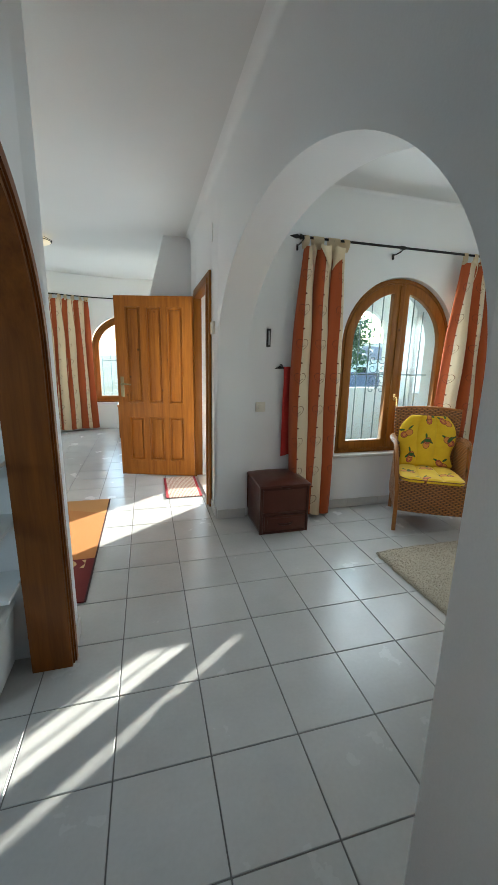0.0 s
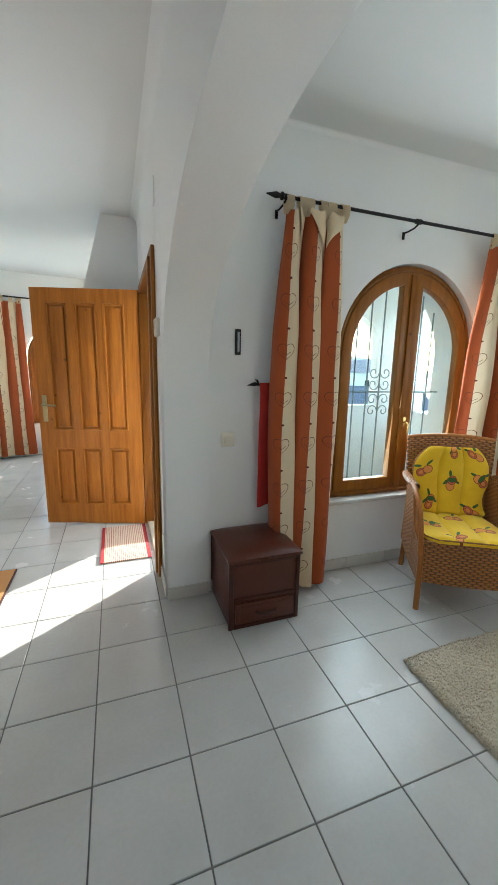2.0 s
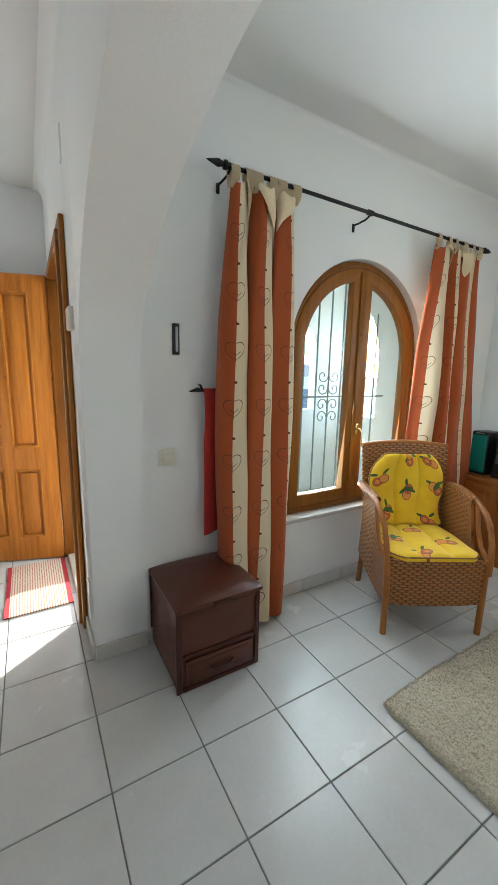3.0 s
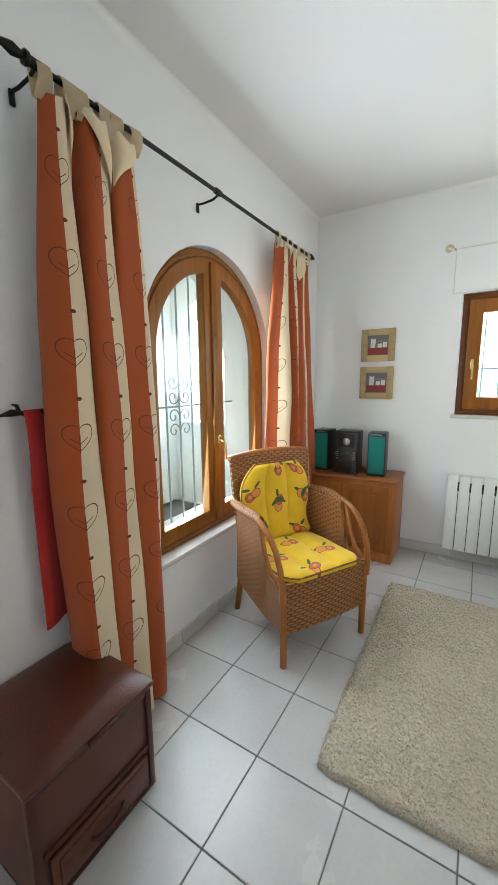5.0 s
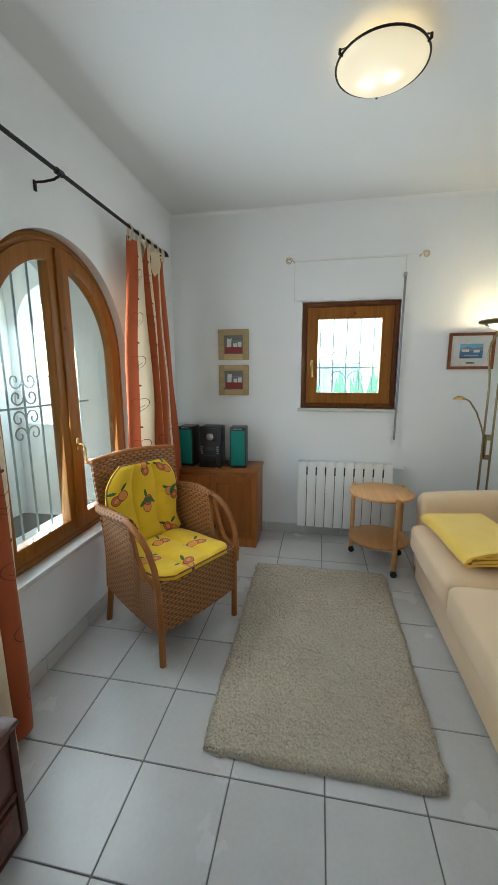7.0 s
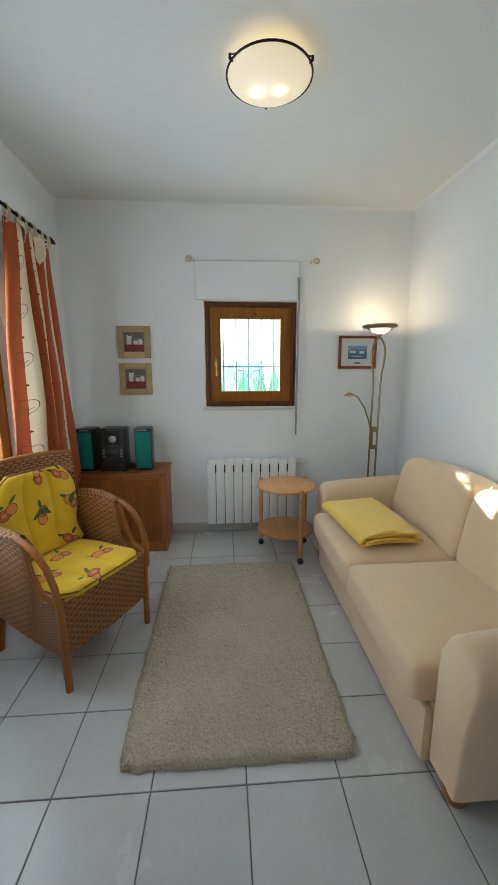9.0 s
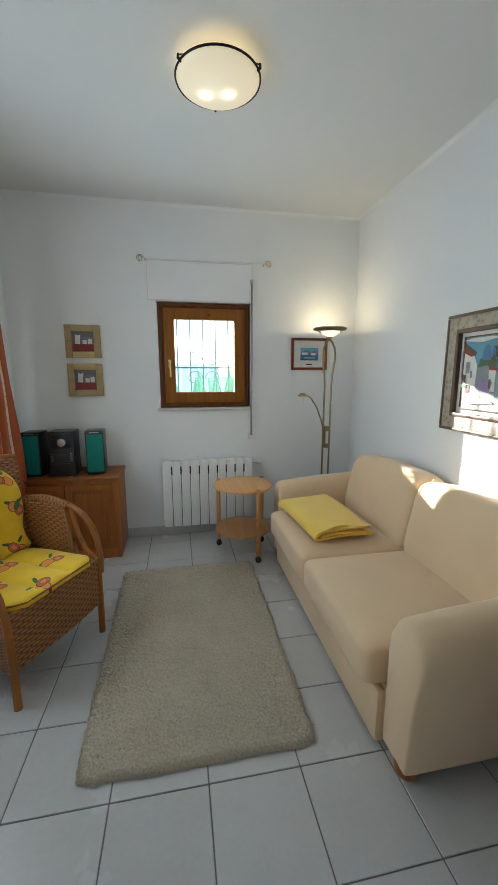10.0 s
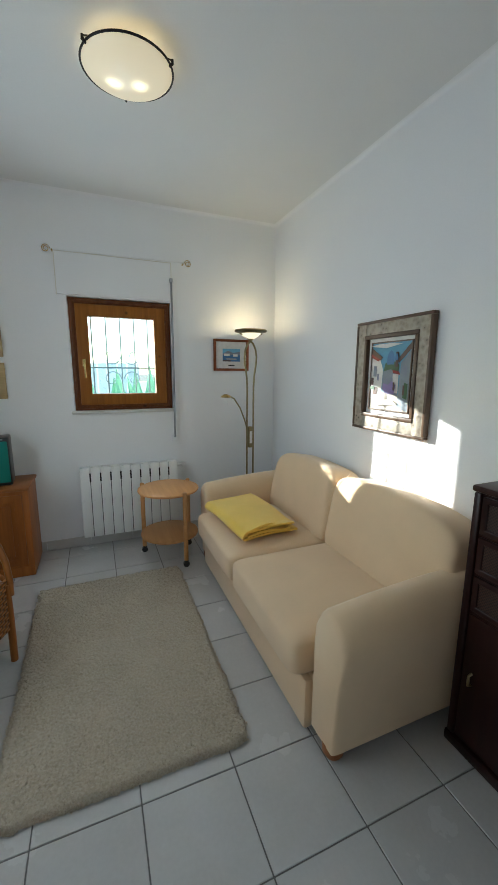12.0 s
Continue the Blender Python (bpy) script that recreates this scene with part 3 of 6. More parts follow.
# windows of the round end
for (c, w), nm in zip(TURRET_WINDOWS, ("window_3", "window_4")):
    a = radians(c)
    wm = Matrix.Translation(turret_point(c, TR + 0.05, 0)) @ Matrix.Rotation(-a, 4, "Z")
    hw = (TR + 0.05) * math.sin(radians(w)) - 0.004
    arched_window(nm, "arched wooden double window in the round wall", lambda u, ww, z: tuple(wm @ Vector((u, ww, z))), 0, hw, 0.505, 1.52, 0.59, 0.0)
    gm = wm @ Matrix.Translation((0, 0.17, 0))
    bars = [-hw + hw * 2 * k / 8 for k in range(1, 8)]
    grille("window_grille", "iron bars outside a round-wall window", bars, 0.51, [1.52 + 0.58 * math.sqrt(1 - (b / (hw + 0.01)) ** 2) for b in bars],
           lambda u, z: tuple(gm @ Vector((u, 0, z))), [1.30], -hw, hw, [((s * 0.06, 1.30 + d * 0.07), 0.05, 0 if s < 0 else math.pi, s * d) for s in (-1, 1) for d in (-1, 1)])

# front door: casing and open leaf
casing = thing("door_1", "open panelled pine front door, swung into the hall", "door", kind="structure")
for nm, spec, mt in (("jamb", (1.03, 1.12, 5.02 - 0.05, 5.02, 0, 2.03), OAKISH), ("jamb", (1.03, 1.12, 4.06, 4.11, 0, 2.03), OAKISH), ("lintel", (1.03, 1.12, 4.06, 5.02, 2.03, 2.08), OAKISH_X),
                     ("casing", (1.045, 1.068, 4.0, 4.065, 0, 2.13), OAKISH), ("casing", (1.045, 1.068, 5.015, 5.08, 0, 2.13), OAKISH), ("casing", (1.045, 1.068, 4.065, 5.015, 2.075, 2.13), OAKISH_X)):
    part(nm, boxes(spec, bevel=0.006), mt, casing, smooth=35)
part("threshold", boxes((1.05, 1.34, 4.11, 4.97, 0.0, 0.02), bevel=0.005), SILL, casing)
DL, DH, DT = 0.875, 2.035, 0.045
hinge = Vector((1.035, 5.0, 0.012))
dm = Matrix.Translation(hinge) @ Matrix.Rotation(math.atan2(0.262, -0.84), 4, "Z")
leaf = part("door_leaf", bmesh.new(), PINE, casing)
bm = bmesh.new()
ST = 0.115


def panel_door(bm, fields, length, height, thick):
    """Stiles and rails round the given fields (x0, x1, z0, z1)."""
    xs = sorted({0.0, length} | {v for f in fields for v in f[:2]})
    zs = sorted({0.0, height} | {v for f in fields for v in f[2:]})
    for xa, xb in zip(xs, xs[1:]):
        for za, zb in zip(zs, zs[1:]):
            if not any(f[0] <= xa and xb <= f[1] and f[2] <= za and zb <= f[3] for f in fields):
                box(bm, xa, xb, 0, thick, za, zb)
    bmesh.ops.remove_doubles(bm, verts=bm.verts, dist=1e-5)


fw = (DL - 2 * ST - 2 * 0.058) / 3
fields = []
for k in range(3):
    x0 = ST + k * (fw + 0.058)
    fields += [(x0, x0 + fw, 0.18, 0.70), (x0, x0 + fw, 0.86, 1.92)]
panel_door(bm, fields, DL, DH, DT)
leaf.data = finish("door_leaf", bm, PINE)
leaf.matrix_world = dm
for x0, x1, z0, z1 in fields:
    pb = bmesh.new()
    for ya, yb in ((0.012, 0.033),):
        box(pb, x0 + 0.001, x1 - 0.001, ya + 0.004, yb - 0.004, z0 + 0.001, z1 - 0.001)
    box(pb, x0 + 0.030, x1 - 0.030, 0.003, 0.042, z0 + 0.030, z1 - 0.030, 0.011, 2)
    for s in ((x0, x0 + 0.014, z0, z1), (x1 - 0.014, x1, z0, z1), (x0 + 0.014, x1 - 0.014, z0, z0 + 0.014), (x0 + 0.014, x1 - 0.014, z1 - 0.014, z1)):
        box(pb, s[0], s[1], -0.003, 0.048, s[2], s[3], 0.005, 2)
    part("door_panel", pb, PINE, leaf, smooth=35)
hb = bmesh.new()
for y0, y1, d in ((-0.006, 0.0, -1), (DT, DT + 0.006, 1)):
    box(hb, DL - 0.075, DL - 0.035, y0, y1, 0.93, 1.16, 0.003, 1)
    yy = y0 if d < 0 else y1
    tube(hb, [(DL - 0.055, yy, 1.08), (DL - 0.055, yy + d * 0.045, 1.08), (DL - 0.07, yy + d * 0.05, 1.08), (DL - 0.17, yy + d * 0.05, 1.075)], 0.009, 8)
part("door_handle", hb, ANTIQUE, leaf, "dull bronze lever handle", smooth=40)
for z in (0.25, 1.1, 1.8):
    hg = bmesh.new()
    tube(hg, [(-0.006, -0.004, z - 0.05), (-0.006, -0.004, z + 0.05)], 0.009, 8)
    part("hinge", hg, BRASS, leaf, smooth=40)

# arched kitchen doorway: wooden lining and casing
kit = thing("door_2", "arched doorway lined in varnished knotty pine", "door frame", kind="structure")
ko = arch_outline(1.6525, 0.632, -0.02, 1.40, 0.63)
ki = arch_outline(1.6525, 0.60, -0.02, 1.40, 0.598)


def swap(u, w, z):
    return (w, u, max(z, 0.001))


def open_ring(outer, inner, w0, w1, bevel=0.003):
    bm = bmesh.new()
    rows = [[bm.verts.new(swap(u, w, z)) for u, z in lp] for lp, w in ((outer, w0), (inner, w0), (inner, w1), (outer, w1))]
    n = len(outer)
    for i in range(4):
        a, b = rows[i], rows[(i + 1) % 4]
        for k in range(n - 1):
            bm.faces.new((a[k], a[k + 1], b[k + 1], b[k]))
    for k in (0, n - 1):
        bm.faces.new([r[k] for r in rows])
    return bm


part("lining", open_ring(ko, ki, -0.045, 0.122), KITCHENPINE, kit, smooth=35)
for dw, off, th in ((0.0, 0.0, 0.016), (0.012, 0.018, 0.024), (0.045, 0.05, 0.018)):
    part("casing", open_ring(arch_outline(1.6525, 0.632 + off + 0.014, -0.02, 1.40, 0.63 + off + 0.014), arch_outline(1.6525, 0.632 + dw - 0.010, -0.02, 1.40, 0.63 + dw - 0.010), 0.113, 0.113 + th), KITCHENPINE, kit, smooth=35)

# ---- terrace and the world outside ----
structure("terrace_floor", boxes((1.33, 4.60, 4.08, 5.80, -0.12, -0.02)), TERRACE, "pale grey terrace paving in the sun", "terrace")
# The wide opening's 0.42 sill is added to keep low sun off the doormat.
structure("wall_terrace_front", wall_mesh("x", 5.50, 5.62, 1.33, 4.56, -0.02, 2.75, [(1.50, 3.10, 0.42, 1.75, 0.60), (3.20, 3.87, 1.02, 1.72, 0.36)], 32), OUTWALL, "white rendered terrace wall with arched openings", "wall", smooth=25)
structure("wall_terrace_side", wall_mesh("y", 4.32, 4.56, 4.12, 5.50, -0.02, 2.75, [(4.66, 5.42, 0.95, 1.75, 0.55)], 32), OUTWALL, "white rendered terrace side wall with an arch", "wall", smooth=25)
structure("ground", boxes((-400, 400, -400, 600, -0.9, -0.6)), GROUND, "dry garden ground reaching to the horizon", "ground")
structure("house_wall_outer", wall_mesh("y", 1.335, 1.35, 5.62, 5.9, -0.6, 2.75), OUTWALL, "white rendered outer wall", "wall")


def far_house(name, m, w, d, h, roof, label):
    root = thing(name, label, "house", m)
    part("wall", boxes((-w / 2, w / 2, -d / 2, d / 2, -0.6, h)), OUTWALL, root)
    bm = bmesh.new()
    o = 0.35
    v = [bm.verts.new(p) for p in ((-w / 2 - o, -d / 2 - o, h), (w / 2 + o, -d / 2 - o, h), (w / 2 + o, d / 2 + o, h), (-w / 2 - o, d / 2 + o, h), (-w / 2 - o, 0, h + roof), (w / 2 + o, 0, h + roof))]
    for f in ((0, 1, 5, 4), (2, 3, 4, 5), (0, 4, 3), (1, 2, 5), (0, 3, 2, 1)):
        bm.faces.new([v[i] for i in f])
    part("roof", bm, ROOFT, root, "grey tiled roof")
    for k in range(3):
        x = -w / 2 + w * (k + 0.5) / 3
        win = part("window", boxes((x - 0.5, x + 0.5, -d / 2 - 0.03, -d / 2 + 0.02, h * 0.35, h * 0.75)), BLACKPL, root)
        for piece, z in (("lintel", h * 0.75), ("sill", h * 0.32)):
            part(piece, boxes((x - 0.56, x + 0.56, -d / 2 - 0.05, -d / 2 - 0.031, z, z + h * 0.03)), OUTWALL, win)
    return root


far_house("house", pose(14, 22, -2.3, 0, 0, -25), 9, 6, 1.6, 1.3, "white neighbouring house with a grey tiled roof")
far_house("house", pose(26, 38, -1.6, 0, 0, -10), 12, 8, 3.0, 1.4, "white neighbouring house further off with a grey roof")


def hill_f(u, v):
    """A wooded ridge that falls away to the east."""
    x, y = lerp(20, 250, u), lerp(190, 330, v)
    rise = math.sin(math.pi * v) * max(0, math.sin(math.pi * (0.15 + 0.80 * u))) * (1 - 0.45 * u)
    n = noise.noise(Vector((x * 0.03, y * 0.03, 1))) + 0.5 * noise.noise(Vector((x * 0.11, y * 0.11, 4)))
    return (x, y, -0.62 + rise * (22 + 4.5 * n))


def lerp(a, b, q):
    return a + (b - a) * q


structure("backdrop_hill", sheet(90, 30, hill_f), surface("wooded_hillside", (0.055, 0.10, 0.075), 0.95, 0.45, 0.12, 0.9, 0.4, 0.3), "dark green wooded hill in the distance", "hill", smooth=60)


def leaf_crown(bm, centre, rad, count, size, seed):
    rnd = random.Random(seed)
    for _ in range(count):
        d = Vector((rnd.gauss(0, 1), rnd.gauss(0, 1), rnd.gauss(0, 0.8))).normalized() * rad * (rnd.random() ** 0.4)
        d.x *= 1.2
        p = Vector(centre) + d
        a = Vector((rnd.uniform(-1, 1), rnd.uniform(-1, 1), rnd.uniform(-0.6, 0.6))).normalized() * size * rnd.uniform(0.6, 1.3)
        b = a.orthogonal().normalized() * size * 0.35
        bm.faces.new([bm.verts.new(q) for q in (p - a, p + b, p + a, p - b)])


def tree(m, h, rad, seed, label):
    root = thing("tree", label, "tree", m)
    bm = bmesh.new()
    tube(bm, [(0, 0, -0.6), (0.05, 0, h * 0.4), (0.0, 0.08, h * 0.75)], [0.16, 0.11, 0.05], 8)
    for k in range(5):
        a = k * 1.256
        tube(bm, [(0.03, 0.02, h * 0.45), (rad * 0.5 * math.cos(a), rad * 0.5 * math.sin(a), h * 0.8)], [0.05, 0.02], 6)
    part("trunk", bm, BARK, root, smooth=40)
    bm = bmesh.new()
    rnd = random.Random(seed)
    for k in range(9):
        c = (rnd.uniform(-0.7, 0.7) * rad, rnd.uniform(-0.7, 0.7) * rad, h * 0.85 + rnd.uniform(-0.4, 0.5) * rad)
        leaf_crown(bm, c, rad * rnd.uniform(0.35, 0.6), 330, 0.16, seed * 31 + k)
    part("crown", bm, FOLIAGE, root)
    return root


tree(pose(9.0, 17, 0), 2.6, 1.6, 3, "leafy garden tree beyond the terrace")
tree(pose(17.5, 33, 0), 4.2, 2.6, 5, "leafy tree beside a neighbouring house")
tree(pose(-9, 24, 0), 3.4, 2.4, 8, "leafy tree outside the round end")


def palm(m, h, seed):
    root = thing("palm_tree", "palm with drooping green fronds outside the round windows", "tree", m)
    bm = bmesh.new()
    tube(bm, [(0, 0, -0.6), (0.05, 0, h * 0.5), (0, 0.03, h)], [0.17, 0.14, 0.12], 10)
    part("trunk", bm, BARK, root, smooth=40)
    rnd = random.Random(seed)
    for k in range(22):
        bm = bmesh.new()
        a, lift, ln = rnd.uniform(0, 6.283), rnd.uniform(-0.2, 0.9), rnd.uniform(1.3, 1.9)
        spine = []
        for i in range(13):
            q = i / 12
            spine.append(Vector((ln * q * math.cos(a), ln * q * math.sin(a), h + ln * (lift * q - 1.1 * q * q))))
        tube(bm, spine, [0.014 * (1 - 0.8 * i / 12) for i in range(13)], 5)
        side = Vector((-math.sin(a), math.cos(a), 0))
        for i in range(1, 13):
            for s in (-1, 1):
                for sub in (0, 0.5):
                    p = spine[i] * (1 - sub) + spine[i - 1] * sub
                    tip = p + side * s * 0.42 * math.sin(math.pi * min(1, i / 12 + 0.1)) + (spine[i] - spine[i - 1]) * 1.6 + Vector((0, 0, -0.16))
                    w = (spine[i] - spine[i - 1]).normalized() * 0.018
                    bm.faces.new([bm.verts.new(q) for q in (p - w, p + w, tip)])
        part("frond", bm, PALMLEAF, root)
    return root


PALMLEAF = surface("palm_leaf", (0.10, 0.17, 0.035), 0.5, 0.3, 3, 30, 0.1, 0.002)
palm(pose(-2.9, 10.6, 0), 2.1, 4)
palm(pose(-4.6, 12.6, 0), 2.9, 9)

# things outside the small window
structure("neighbour_wall", boxes((8.0, 8.2, -4.0, 3.2, -0.6, 1.30)), OUTWALL, "sunlit white garden wall of the house next door", "wall")
GATEBLUE = surface("pale_blue_paint", (0.52, 0.62, 0.70), 0.5, 0.1, 6, 80, 0.1, 0.001)
shutter = thing("garden_gate", "blue-grey barred gate in the white wall", "gate", pose(7.93, 2.15, 0))
part("panel", boxes((-0.02, 0.02, -0.45, 0.45, -0.6, 1.62)), GATEBLUE, shutter)
for k in range(6):
    part("bar", boxes((-0.05, -0.022, -0.42 + 0.16 * k, -0.39 + 0.16 * k, -0.6, 1.66)), ENAMEL, shutter)
bm = bmesh.new()
rnd = random.Random(12)
for k in range(16):
    a = rnd.uniform(0, 6.28)
    b, ln = Vector((math.cos(a), math.sin(a), 0)), rnd.uniform(0.3, 0.55)
    base = Vector((rnd.uniform(-0.15, 0.15), rnd.uniform(-0.5, 0.5), 0))
    top = base + b * ln * 0.6 + Vector((0, 0, ln * 1.1 + 0.55))
    s = Vector((-b.y, b.x, 0)) * 0.085
    mid = (base + top) / 2 + Vector((0, 0, 0.12))
    bm.faces.new([bm.verts.new(q) for q in (base, mid - s, top, mid + s)])
plant = thing("garden_plant", "broad green leaves below the small window outside", "plant", pose(5.6, 1.90, 0.42))
part("leaves", bm, surface("bright_broad_leaf", (0.16, 0.36, 0.22), 0.5, 0.2, 8, 60, 0.1, 0.002), plant)
part("planter", boxes((-0.25, 0.25, -0.6, 0.6, -0.95, 0.02), bevel=0.02), OUTWALL, plant)

# ---- curtains ----
def curtain_material():
    """Terracotta and cream stripes with dark thin lines, beads and outlined leaves."""
    m, nt, b = node_mat("striped_curtain_cloth")
    uv = nt.nodes.new("ShaderNodeTexCoord").outputs["UV"]
    sep = nt.nodes.new("ShaderNodeSeparateXYZ")
    link(nt, uv, sep.inputs[0])
    u, v = sep.outputs[0], sep.outputs[1]
    period = 0.34
    q = math_node(nt, "FRACT", math_node(nt, "DIVIDE", u, period))
    terra, cream, line = (0.44, 0.086, 0.018), (0.80, 0.66, 0.45), (0.34, 0.055, 0.014)
    col = ramp(nt, q, [(0.0, terra), (0.40, cream), (0.69, line), (0.735, cream)], "CONSTANT")

    def leaf_at(col, u_off, v_off, step, size, ink):
        du = math_node(nt, "MULTIPLY", math_node(nt, "SUBTRACT", q, u_off), period / size)
        dv = math_node(nt, "DIVIDE", math_node(nt, "MULTIPLY", math_node(nt, "SUBTRACT", math_node(nt, "FRACT", math_node(nt, "DIVIDE", math_node(nt, "ADD", v, v_off), step)), 0.5), step), size)
        au = math_node(nt, "ABSOLUTE", du)
        heart = math_node(nt, "SUBTRACT", dv, math_node(nt, "MULTIPLY", math_node(nt, "SQRT", au), 0.75))
        f = math_node(nt, "ADD", math_node(nt, "MULTIPLY", math_node(nt, "MULTIPLY", du, du), 1.25), math_node(nt, "MULTIPLY", heart, heart))
        ring = math_node(nt, "LESS_THAN", math_node(nt, "ABSOLUTE", math_node(nt, "SUBTRACT", f, 1.0)), 0.085)
        rib = math_node(nt, "MULTIPLY", math_node(nt, "LESS_THAN", au, 0.035), math_node(nt, "LESS_THAN", math_node(nt, "ABSOLUTE", math_node(nt, "ADD", dv, 0.25)), 0.75))
        vein = math_node(nt, "MULTIPLY", math_node(nt, "LESS_THAN", math_node(nt, "ABSOLUTE", math_node(nt, "SUBTRACT", math_node(nt, "SUBTRACT", dv, au), -0.25)), 0.045), math_node(nt, "LESS_THAN", au, 0.5))
        mask = math_node(nt, "MAXIMUM", ring, math_node(nt, "MAXIMUM", rib, vein))
        return mix_colour(nt, mask, col, ink)

    ink = (0.17, 0.040, 0.020)
    col = leaf_at(col, 0.40, 0.0, 0.27, 0.038, ink)
    col = leaf_at(col, 0.765, 0.09, 0.27, 0.034, ink)
    for off, vo in ((0.41, 0.135), (0.7125, 0.225)):
        dx = math_node(nt, "MULTIPLY", math_node(nt, "SUBTRACT", q, off), period)
        dy = math_node(nt, "MULTIPLY", math_node(nt, "SUBTRACT", math_node(nt, "FRACT", math_node(nt, "DIVIDE", math_node(nt, "ADD", v, vo), 0.27)), 0.5), 0.27)
        d2 = math_node(nt, "ADD", math_node(nt, "MULTIPLY", dx, dx), math_node(nt, "MULTIPLY", dy, dy))
        col = mix_colour(nt, math_node(nt, "LESS_THAN", d2, 0.0065 ** 2), col, ink)
    grain = noise_node(nt, coords(nt, (260, 260, 60), "UV"), 1.0, 3)
    col = mix_colour(nt, math_node(nt, "MULTIPLY", grain, 0.25), col, (0.25, 0.15, 0.09), "MULTIPLY")
    link(nt, col, b.inputs["Base Color"])
    b.inputs["Roughness"].default_value = 0.9
    b.inputs["Sheen Weight"].default_value = 0.15
    bump_node(nt, grain, 0.2, 0.001, b)
    out = nt.nodes["Material Output"]
    tr, mx = nt.nodes.new("ShaderNodeBsdfTranslucent"), nt.nodes.new("ShaderNodeMixShader")
    mx.inputs[0].default_value = 0.10
    link(nt, col, tr.inputs[0])
    link(nt, b.outputs[0], mx.inputs[1])
    link(nt, tr.outputs[0], mx.inputs[2])
    link(nt, mx.outputs[0], out.inputs[0])
    return m


CURTAIN = curtain_material()
LINING = surface("cream_curtain_tabs", (0.74, 0.60, 0.40), 0.9, 0.06, 8, 300, 0.3, 0.001)


def curtain(x_top, x_bot, y, z_top, z_bot, cloth, depth, seed, m=None, label="", u_shift=0.0, tabs=5, bow=0.0, flaps=(), lead=0.555):
    """A cloth hanging in soft pleats, one to each repeat of its stripes: x_top/x_bot are (left, right) at head and hem."""
    root = thing("curtain", label, "curtain", m, group="striped curtains")
    rnd = random.Random(seed)
    ph = [rnd.uniform(0, 6.28) for _ in range(6)]
    period = 0.34
    pleats = cloth / period

    def f(u, v):
        z = z_top + (z_bot - z_top) * v
        l = lerp(x_top[0], x_bot[0], v) + bow * math.sin(math.pi * v)
        r = lerp(x_top[1], x_bot[1], v ** 1.25)
        wob = 0.05 * math.sin(2.3 * v + ph[0] + 5 * u) + 0.035 * math.sin(6.5 * v + ph[1] + 9 * u)
        a = 2 * math.pi * ((u * cloth + u_shift) / period - lead + wob) + 1.9 * u
        open_ = min(1.0, 0.25 + v * 2.6)
        x = l + (r - l) * u + (r - l) / pleats * (0.27 * math.sin(a) + 0.06 * math.sin(2 * a + ph[2])) * open_
        d = depth * (0.30 + 0.70 * min(1, v * 2.2)) * (0.85 + 0.3 * math.sin(4 * u + ph[3]))
        yy = y - d * math.cos(a) + 0.24 * d * math.sin(2.2 * a + 2.5 * v + ph[4]) + 0.004 * math.sin(17 * v + 11 * u + ph[5])
        sag = 0.020 * math.sin(math.pi * u * (tabs - 1)) ** 2 * max(0, 1 - v * 7)
        return (x, yy, z - sag + 0.010 * math.sin(a * 0.5) * v)

    def back(u, v):
        p = f(u, v)
        return (p[0] + 0.0012, p[1] + 0.0022, p[2])

    part("cloth", slab(200, 60, f, back, lambda u, v: (u * cloth + u_shift, (1 - v) * (z_top - z_bot))), CURTAIN, root, smooth=60)
    for k in range(tabs):
        u = 0.03 + 0.94 * k / (tabs - 1)
        p = Vector(f(u, 0))
        bm = bmesh.new()
        tw, wide = rnd.uniform(-0.012, 0.012), rnd.uniform(0.020, 0.027)
        loop = [(p.y - 0.003, -0.035), (y - 0.017, 0.0), (y - 0.019, 0.035), (y - 0.012, 0.055), (y, 0.060), (y + 0.012, 0.055), (y + 0.019, 0.035), (y + 0.017, 0.0), (p.y + 0.006, -0.035)]
        prev = None
        for i, (qy, qz) in enumerate(loop):
            mid = p.x + tw * math.sin(i * 0.8)
            a, c = bm.verts.new((mid - wide, qy + tw * 0.3, z_top + qz)), bm.verts.new((mid + wide, qy - tw * 0.3, z_top + qz))
            if prev:
                bm.faces.new((prev[0], prev[1], c, a))
            prev = (a, c)
        bmesh.ops.solidify(bm, geom=list(bm.faces), thickness=0.002)
        part("tab", bm, LINING, root, smooth=50)
    for u0, u1, ua, drop in flaps:
        def flap(p, q, u0=u0, u1=u1, ua=ua, drop=drop):
            u = lerp(lerp(u0, u1, p), ua, q)
            c = f(u, 0.002 + q * drop / (z_top - z_bot))
            return (c[0], c[1] - 0.009 - 0.020 * math.sin(math.pi * min(1, q * 1.05)) * (0.6 + 0.4 * math.sin(math.pi * p)), c[2] + 0.012 * (1 - q))
        part("turned_header", sheet(10, 12, flap, 0.002), LINING, root, "cream lining folded forward", smooth=60)
    return root


RODY, RODZ = 3.605, 2.335
curtain((1.74, 2.085), (1.75, 2.085), RODY, RODZ - 0.045, 0.03, 0.84, 0.072, 2, None, "long striped terracotta and cream tab-top curtain, drawn aside", 0.055, 6, -0.035,
        ((0.14, 0.36, 0.20, 0.16), (0.38, 0.60, 0.60, 0.20), (0.70, 0.99, 0.76, 0.17)))
curtain((3.26, 3.74), (3.14, 3.97), RODY, RODZ - 0.045, 0.03, 1.10, 0.062, 7, None, "striped terracotta and cream curtain beside the corner, spreading at its hem", 0.0, 6, -0.02,
        ((0.12, 0.34, 0.30, 0.15), (0.52, 0.78, 0.66, 0.16)))
rod = thing("curtain_rod", "black iron curtain rod with leaf finials above the arched window", "curtain rod")
bm = bmesh.new()
